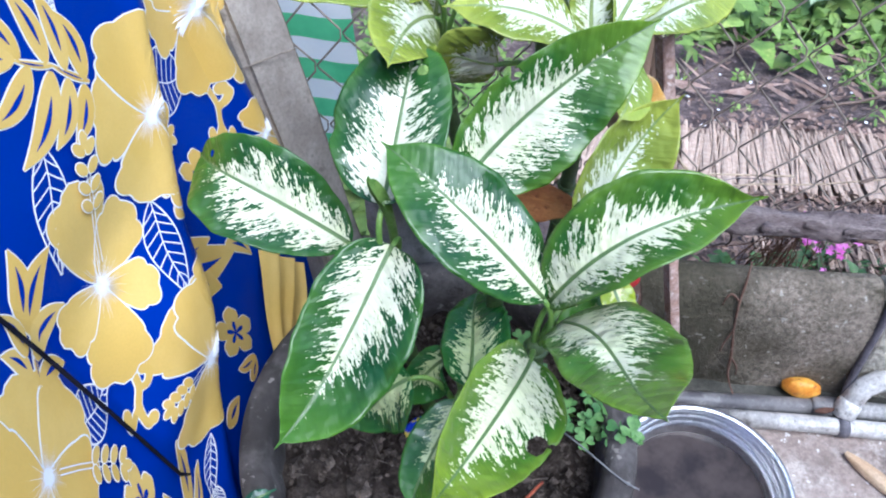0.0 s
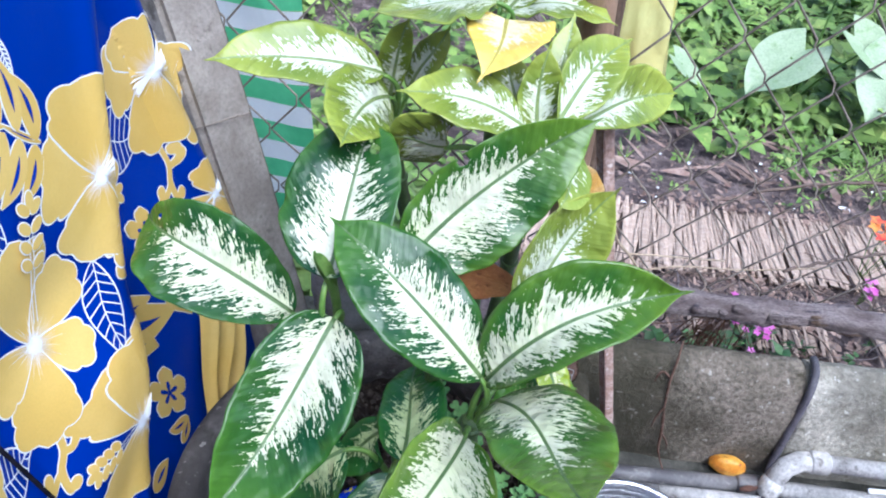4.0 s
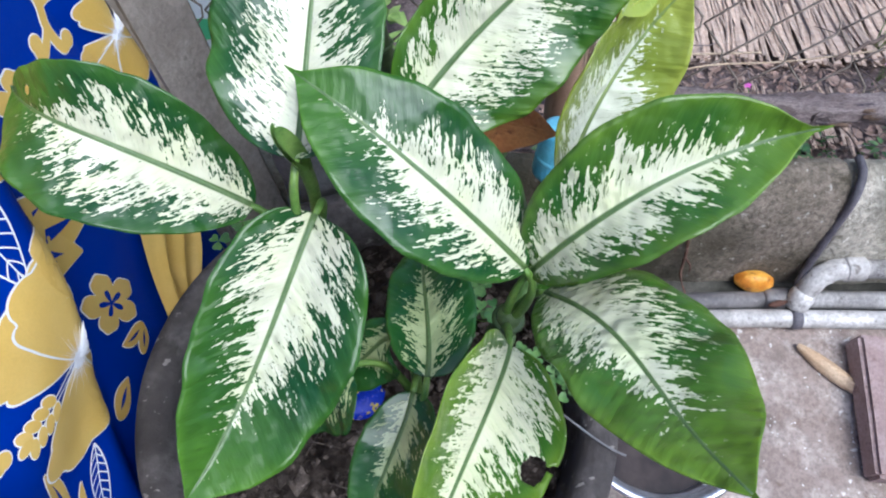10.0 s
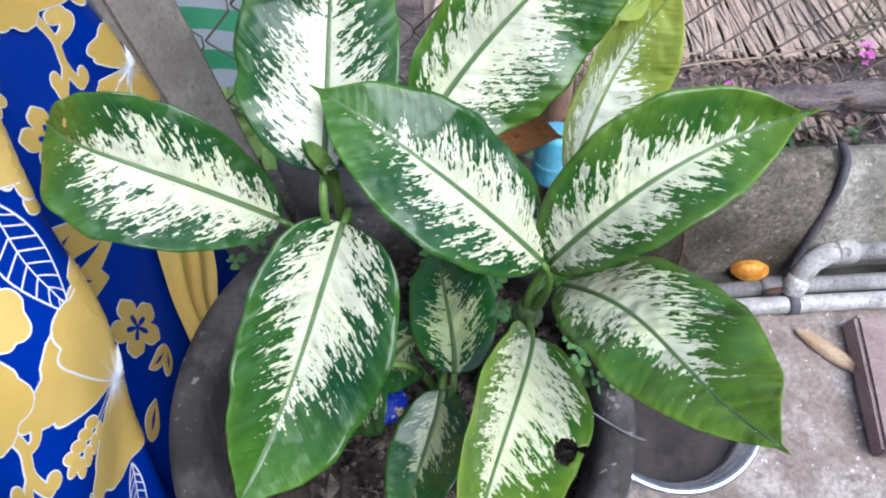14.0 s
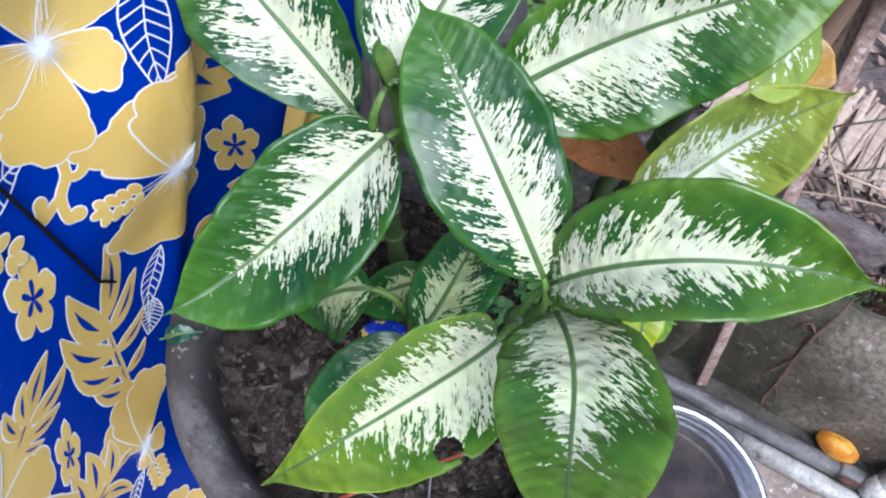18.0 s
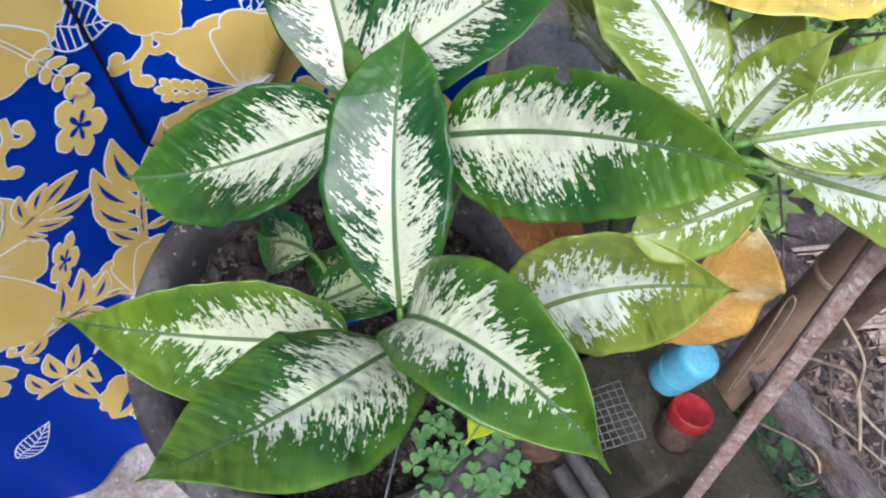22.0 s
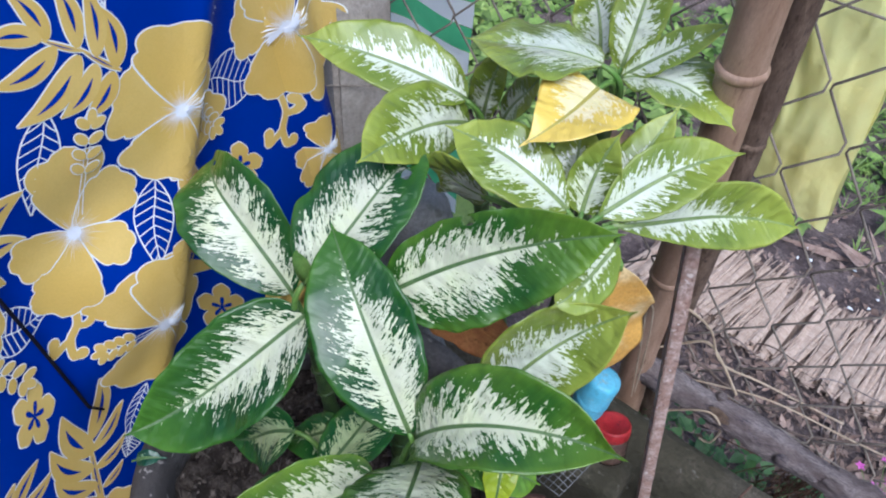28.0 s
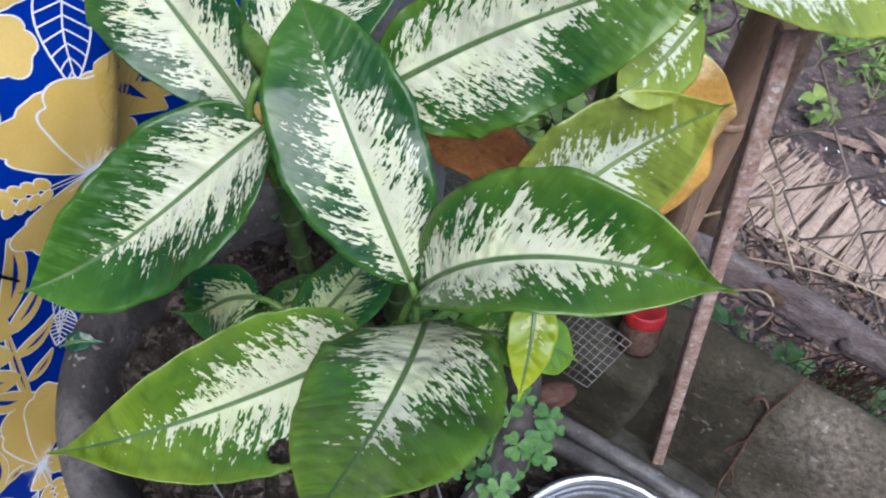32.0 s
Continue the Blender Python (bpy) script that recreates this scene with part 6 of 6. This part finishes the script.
def clover(x, y, z, n, r, seed, size=1.0):
    p = random.Random(seed)
    ob = thing("clover", "small bright green clover growing at the pot rim", "weed", (x, y, z), "clover in the pot")
    leaf_v, leaf_f = [], []
    for _ in range(n):
        a, d = p.uniform(0, 2 * math.pi), r * math.sqrt(p.random())
        px, py = x + d * math.cos(a), y + d * math.sin(a)
        pz = z + p.uniform(0.012, 0.048)
        part("stem", tube("stem", arc((x + 0.4 * d * math.cos(a), y + 0.4 * d * math.sin(a), z - 0.01), (px, py, z), (px, py, pz - 0.01), (px, py, pz), 4), 0.0006, 5), STALK, ob)
        h = Heap()
        for k in range(3):
            q3 = a + k * 2.094
            dv = Vector((math.cos(q3), math.sin(q3), p.uniform(-0.2, 0.2)))
            sd = Vector((-math.sin(q3), math.cos(q3), 0))
            s = p.uniform(0.007, 0.0125) * size
            c = Vector((px, py, pz))
            b0 = len(h.v) - (1 if k else 0)
            if not k:
                h.v.append(c)
            ring = [(0.45, 0.46), (0.80, 0.60), (1.08, 0.46), (1.14, 0.20), (0.98, 0.0)]
            ring += [(f, -e) for f, e in ring[-2::-1]]
            h.v += [c + dv * s * f + sd * s * e + Vector((0, 0, 0.22 * s * abs(e))) for f, e in ring]
            h.f += [(0, *range(b0 + 5, b0, -1)), (0, *range(b0 + 9, b0 + 4, -1))]
        part("trefoil", mesh("trefoil", h.v, h.f), CLOVER, ob)


clover(0.190, 0.048, 0.378, 34, 0.050, 1)
clover(0.216, 0.074, 0.392, 15, 0.028, 2, 1.15)
clover(0.224, 0.010, 0.400, 6, 0.013, 8, 1.15)
clover(-0.15, 0.15, 0.38, 14, 0.045, 4)
clover(0.07, 0.12, 0.37, 24, 0.06, 6)

# ---------- the two dumb canes ----------
plant = thing("potted_dumb_cane", "dumb cane with broad cream and dark green leaves", "plant", (0.03, 0.03, 0.36))


def stem(pts, r):
    ob = part("stem", tube("stem", arc(*pts, 24), [r * (1 - 0.25 * i / 24) for i in range(25)], 16), STEM, plant)
    p = arc(*pts, 24)
    for i in range(3, 24, 4):
        part("node_ring", tube("node_ring", [p[i] + (p[i + 1] - p[i]) * t for t in (-0.1, 0.05, 0.2)], [r * 0.9, r * 1.06, r * 0.9], 16), STEM, ob)


stem([(-0.02, 0.05, 0.34), (-0.03, 0.055, 0.45), (-0.045, 0.058, 0.52), (-0.045, 0.060, 0.64)], 0.010)
stem([(0.085, 0.03, 0.34), (0.10, 0.025, 0.45), (0.105, 0.02, 0.50), (0.108, 0.020, 0.60)], 0.013)
stem([(0.05, 0.08, 0.34), (0.055, 0.08, 0.45), (0.06, 0.078, 0.52), (0.062, 0.076, 0.62)], 0.012)
stem([(0.035, -0.01, 0.34), (0.035, -0.015, 0.40), (0.036, -0.02, 0.44), (0.036, -0.025, 0.50)], 0.009)
# rolled new leaf
SHOOT = surface("shoot_green", (0.10, 0.21, 0.04), (0.18, 0.30, 0.07), (0.07, 0.15, 0.02), 0.4, big=40, fine=300, depth=0.0005)
def scroll(s, t):
    """A leaf still rolled up: slim below, opening like a funnel at the top."""
    foot, top = Vector((-0.041, 0.076, 0.655)), Vector((-0.043, 0.065, 0.768))
    h = t * (0.90 + 0.10 * math.cos(2 * math.pi * s * 1.4))
    r = (0.0046 + 0.0014 * h + 0.0050 * max(0, h - 0.5) ** 2 * 4) * (1.0 - 0.42 * s)
    a = 2.6 + 2 * math.pi * 1.55 * s
    return foot.lerp(top, h) + Vector((0.004 * math.sin(math.pi * h) + r * math.cos(a), r * math.sin(a), 0.010 * t ** 4 * math.cos(a - 2.6)))


part("new_shoot", sheet("new_shoot", scroll, 44, 20), SHOOT, plant, "rolled green new leaf opening at the top")
leaf(plant, (0.112, 0.028, 0.666), (0.065, 0.044, 0.727), (0.007, 0.073, 0.771), (-0.043, 0.109, 0.777),
     (-0.17, 0.16), (0.0508, 0.0455), 0.33, -0.07, (0.79, 0.88), skin=LEAF_DARK, root=(0.105, 0.018, 0.55), seed=1)
leaf(plant, (0.115, 0.030, 0.656), (0.157, 0.033, 0.775), (0.231, 0.084, 0.741), (0.280, 0.077, 0.774),
     (0.28, -0.51), (0.0454, 0.0404), 0.55, 0.07, (0.69, 0.96), skin=LEAF_MID, root=(0.105, 0.018, 0.55), seed=2)
leaf(plant, (-0.034, 0.048, 0.708), (-0.053, 0.003, 0.689), (-0.079, -0.063, 0.638), (-0.111, -0.125, 0.640),
     (0.10, 0.34), (0.0568, 0.0472), 0.49, 0.04, (0.42, 0.60), skin=LEAF_DARK, root=(-0.045, 0.058, 0.60), seed=3)
leaf(plant, (-0.086, 0.077, 0.665), (-0.177, 0.093, 0.732), (-0.212, 0.089, 0.747), (-0.243, 0.130, 0.727),
     (-0.16, 0.71), (0.0549, 0.0476), 0.37, -0.04, (0.55, 0.77), skin=LEAF_DARK, root=(-0.045, 0.058, 0.60), holes=((0.815, 0.375, 0.02, 0.11),), seed=4)
leaf(plant, (-0.044, 0.069, 0.741), (-0.040, 0.121, 0.746), (-0.035, 0.194, 0.811), (-0.027, 0.229, 0.798),
     (0.05, -0.01), (0.0625, 0.0506), 0.25, -0.12, (0.54, 0.72), skin=LEAF_DARK, root=(-0.045, 0.058, 0.60), holes=((0.74, 0.33, 0.035, 0.14), (0.80, 0.2, 0.018, 0.08)), seed=5)
leaf(plant, (0.028, 0.108, 0.737), (0.070, 0.161, 0.771), (0.133, 0.182, 0.827), (0.188, 0.209, 0.848),
     (-0.36, -0.30), (0.0423, 0.0591), 0.34, -0.06, (0.40, 0.74), skin=LEAF_MID, root=(0.06, 0.075, 0.58), holes=((0.44, -0.86, 0.022, 0.13),), seed=6)
leaf(plant, (0.102, -0.016, 0.629), (0.097, -0.047, 0.645), (0.042, -0.147, 0.643), (0.035, -0.185, 0.709),
     (0.51, -0.27), (0.0483, 0.0495), 0.53, 0.06, (0.67, 0.96), skin=LEAF_FADED, root=(0.105, 0.018, 0.55), holes=((0.455, -0.78, 0.045, 0.14), (0.43, -0.99, 0.012, 0.07)), seed=7)
leaf(plant, (0.128, 0.023, 0.638), (0.165, -0.041, 0.747), (0.166, -0.071, 0.716), (0.186, -0.140, 0.798),
     (0.29, -0.26), (0.0595, 0.0488), 0.21, -0.14, (0.57, 0.67), skin=LEAF_MID, root=(0.105, 0.018, 0.55), seed=8)
leaf(plant, (0.151, 0.120, 0.642), (0.159, 0.147, 0.692), (0.195, 0.199, 0.726), (0.225, 0.206, 0.765),
     (-0.59, -0.06), (0.0543, 0.0386), 0.58, 0.09, (0.59, 0.72), skin=LEAF_PALE, root=(0.06, 0.075, 0.58), seed=9)
leaf(plant, (0.043, -0.027, 0.582), (0.048, 0.015, 0.585), (0.034, 0.067, 0.575), (0.040, 0.098, 0.562),
     (0.19, 0.13), (0.0343, 0.0418), 0.24, -0.13, (0.47, 0.66), skin=LEAF_SMALL, root=(0.035, -0.02, 0.45), seed=10)
leaf(plant, (0.032, -0.034, 0.565), (0.025, -0.072, 0.562), (0.001, -0.106, 0.544), (-0.002, -0.136, 0.532),
     (-0.35, -0.11), (0.0378, 0.0270), 0.41, -0.02, (0.52, 0.67), skin=LEAF_SMALL, root=(0.035, -0.02, 0.45), seed=11)
leaf(plant, (-0.020, -0.010, 0.554), (-0.059, -0.032, 0.553), (-0.054, -0.032, 0.512), (-0.093, -0.052, 0.507),
     (0.11, 0.67), (0.0388, 0.0317), 0.51, 0.05, (0.47, 1.00), skin=LEAF_SMALL, root=(0.035, -0.02, 0.45), seed=12)
leaf(plant, (0.015, 0.014, 0.554), (0.002, 0.024, 0.542), (-0.015, -0.005, 0.514), (-0.048, -0.014, 0.508),
     (-0.12, 0.20), (0.0320, 0.0227), 0.21, -0.15, (0.50, 0.86), skin=LEAF_SMALL, root=(0.035, -0.02, 0.45), seed=13)
leaf(plant, (0.130, 0.058, 0.565), (0.160, 0.070, 0.582), (0.194, 0.088, 0.578), (0.222, 0.104, 0.548),
     (0.2, 0.0), (0.027, 0.027), 0.30, -0.1, (0.60, 0.45), skin=LEAF_PLAIN, root=(0.105, 0.018, 0.55), label="small plain green young leaf", seed=51)
leaf(plant, (0.178, 0.096, 0.612), (0.186, 0.086, 0.610), (0.196, 0.066, 0.596), (0.205, 0.044, 0.568),
     (0.2, 0.0), (0.019, 0.019), 0.25, -0.1, (0.55, 0.75), skin=LEAF_LIME, root=(0.105, 0.018, 0.55), label="half-rolled lime green young leaf", seed=52)
plant = thing("seedling", "tiny dark green seedling on the pot rim", "plant", (-0.19, -0.118, 0.425))
leaf(plant, (-0.200, -0.128, 0.428), (-0.193, -0.122, 0.436), (-0.186, -0.117, 0.437), (-0.176, -0.108, 0.432),
     (0.0, 0.0), (0.010, 0.010), 0.3, -0.1, (0.5, 0.6), skin=LEAF_SEED, root=(-0.205, -0.132, 0.424), label="dark glossy seedling leaf", seed=53, stalk=0.0012)
plant = thing("pale_dumb_cane", "paler yellow-green dumb cane with a fading leaf behind the pot", "plant", (0.1, 0.34, 0.2))
stem([(0.12, 0.33, 0.20), (0.13, 0.32, 0.40), (0.14, 0.28, 0.55), (0.142, 0.262, 0.76)], 0.012)
stem([(0.06, 0.36, 0.20), (0.02, 0.36, 0.40), (-0.02, 0.345, 0.55), (-0.03, 0.335, 0.73)], 0.012)
stem([(0.10, 0.38, 0.20), (0.10, 0.40, 0.45), (0.09, 0.405, 0.65), (0.09, 0.405, 0.80)], 0.011)
leaf(plant, (0.180, 0.259, 0.777), (0.177, 0.228, 0.771), (0.181, 0.188, 0.782), (0.168, 0.168, 0.772),
     (0.49, 0.10), (0.0250, 0.0300), 0.20, -0.06, (0.61, 0.50), skin=LEAF_GOLD, root=(0.14, 0.26, 0.70), seed=1)
leaf(plant, (-0.032, 0.311, 0.802), (-0.083, 0.292, 0.830), (-0.139, 0.263, 0.846), (-0.194, 0.246, 0.843),
     (0.00, 0.15), (0.0345, 0.0402), 0.30, -0.09, (0.62, 0.83), skin=LEAF_PALE, root=(-0.03, 0.335, 0.68), seed=2)
leaf(plant, (-0.025, 0.308, 0.774), (-0.043, 0.267, 0.806), (-0.047, 0.211, 0.815), (-0.043, 0.156, 0.832),
     (0.70, -0.21), (0.0366, 0.0453), 0.25, -0.12, (0.65, 0.82), skin=LEAF_PALE, root=(-0.03, 0.335, 0.68), seed=3)
leaf(plant, (0.129, 0.248, 0.798), (0.081, 0.234, 0.844), (0.047, 0.240, 0.839), (0.002, 0.235, 0.839),
     (-0.09, -0.04), (0.0421, 0.0330), 0.32, -0.08, (0.71, 0.79), skin=LEAF_PALE, root=(0.14, 0.26, 0.70), seed=4)
leaf(plant, (0.139, 0.256, 0.794), (0.134, 0.271, 0.811), (0.133, 0.281, 0.841), (0.140, 0.295, 0.865),
     (-0.17, -0.06), (0.0230, 0.0270), 0.30, -0.06, (0.53, 0.76), skin=LEAF_PALE, root=(0.14, 0.26, 0.70), seed=5)
leaf(plant, (0.158, 0.249, 0.812), (0.180, 0.299, 0.825), (0.194, 0.331, 0.838), (0.231, 0.377, 0.834),
     (-0.52, 0.46), (0.0308, 0.0315), 0.41, -0.02, (0.72, 0.83), skin=LEAF_PALE, root=(0.14, 0.26, 0.70), seed=6)
leaf(plant, (0.173, 0.250, 0.807), (0.222, 0.325, 0.776), (0.235, 0.376, 0.762), (0.309, 0.419, 0.743),
     (-0.72, 0.22), (0.0367, 0.0324), 0.40, -0.02, (0.97, 0.53), skin=LEAF_PALE, root=(0.14, 0.26, 0.70), seed=7)
leaf(plant, (0.094, 0.341, 0.865), (0.092, 0.315, 0.864), (0.096, 0.280, 0.874), (0.076, 0.243, 0.859),
     (0.09, -0.13), (0.0506, 0.0444), 0.34, -0.06, (0.44, 0.99), skin=LEAF_YELLOW, root=(0.09, 0.405, 0.74), label="fading yellow leaf with a cream centre", seed=8)
leaf(plant, (0.081, 0.373, 0.866), (0.037, 0.368, 0.872), (-0.003, 0.344, 0.863), (-0.039, 0.324, 0.868),
     (-0.65, 0.07), (0.0797, 0.0764), 0.18, -0.16, (0.64, 0.73), skin=LEAF_PALE, root=(0.09, 0.405, 0.74), seed=9)
leaf(plant, (0.085, 0.420, 0.830), (0.082, 0.440, 0.870), (0.075, 0.470, 0.910), (0.065, 0.500, 0.950),
     (0.00, 0.00), (0.0280, 0.0280), 0.28, -0.10, (0.60, 0.80), skin=LEAF_PALE, root=(0.09, 0.405, 0.74), seed=10)
leaf(plant, (0.090, 0.410, 0.830), (0.115, 0.425, 0.860), (0.140, 0.440, 0.880), (0.165, 0.450, 0.905),
     (0.00, 0.00), (0.0200, 0.0200), 0.28, -0.10, (0.60, 0.80), skin=LEAF_PALE, root=(0.09, 0.405, 0.74), seed=11)
leaf(plant, (0.092, 0.405, 0.834), (0.134, 0.421, 0.854), (0.172, 0.410, 0.854), (0.211, 0.401, 0.840),
     (0.49, -0.13), (0.0478, 0.0465), 0.25, -0.12, (0.64, 0.79), skin=LEAF_PALE, root=(0.09, 0.405, 0.74), seed=12)
leaf(plant, (-0.032, 0.345, 0.744), (-0.025, 0.339, 0.784), (-0.021, 0.338, 0.824), (-0.010, 0.338, 0.852),
     (-0.71, -0.20), (0.0215, 0.0151), 0.27, -0.11, (0.69, 0.59), skin=LEAF_PALE, root=(-0.03, 0.335, 0.68), seed=13)
leaf(plant, (-0.010, 0.355, 0.752), (-0.001, 0.351, 0.789), (0.023, 0.338, 0.818), (0.034, 0.336, 0.849),
     (-0.53, -0.08), (0.0188, 0.0208), 0.32, -0.08, (0.64, 0.68), skin=LEAF_PALE, root=(-0.03, 0.335, 0.68), seed=14)
leaf(plant, (0.049, 0.230, 0.779), (0.026, 0.225, 0.777), (0.012, 0.215, 0.804), (-0.008, 0.215, 0.795),
     (1.65, -0.14), (0.0592, 0.0570), 0.15, -0.19, (0.59, 0.71), skin=LEAF_PALE, root=(0.14, 0.26, 0.70), seed=15)
leaf(plant, (0.192, 0.257, 0.753), (0.192, 0.239, 0.687), (0.216, 0.252, 0.632), (0.207, 0.241, 0.572),
     (0.82, 0.37), (0.0463, 0.0334), 0.43, -0.00, (0.62, 0.72), skin=AMBER_LEAF, root=(0.14, 0.26, 0.70), label="withered amber leaf hanging limp", wave=0.12, seed=16)
leaf(plant, (0.125, 0.265, 0.785), (0.115, 0.280, 0.805), (0.105, 0.300, 0.825), (0.095, 0.320, 0.840),
     (0.00, 0.00), (0.0260, 0.0260), 0.28, -0.10, (0.60, 0.80), skin=LEAF_PALE, root=(0.14, 0.26, 0.70), seed=17)
leaf(plant, (0.150, 0.275, 0.785), (0.155, 0.300, 0.810), (0.160, 0.330, 0.835), (0.165, 0.365, 0.860),
     (0.00, 0.00), (0.0240, 0.0240), 0.28, -0.10, (0.60, 0.80), skin=LEAF_PALE, root=(0.14, 0.26, 0.70), seed=18)
leaf(plant, (0.045, 0.460, 0.800), (0.030, 0.480, 0.830), (0.015, 0.490, 0.850), (-0.010, 0.500, 0.865),
     (0.00, 0.00), (0.0300, 0.0300), 0.28, -0.10, (0.60, 0.80), skin=LEAF_PALE, root=(0.09, 0.405, 0.74), seed=19)
# withered leaves still hanging on
leaf(plant, (0.02, 0.165, 0.655), (0.055, 0.172, 0.650), (0.100, 0.178, 0.645), (0.150, 0.170, 0.630),
     (0.2, 0.1), (0.030, 0.034), 0.3, -0.2, (0.5, 0.7), skin=BROWN_LEAF, root=(0.06, 0.08, 0.55), label="curled rust-brown dead leaf", wave=0.15, seed=41)
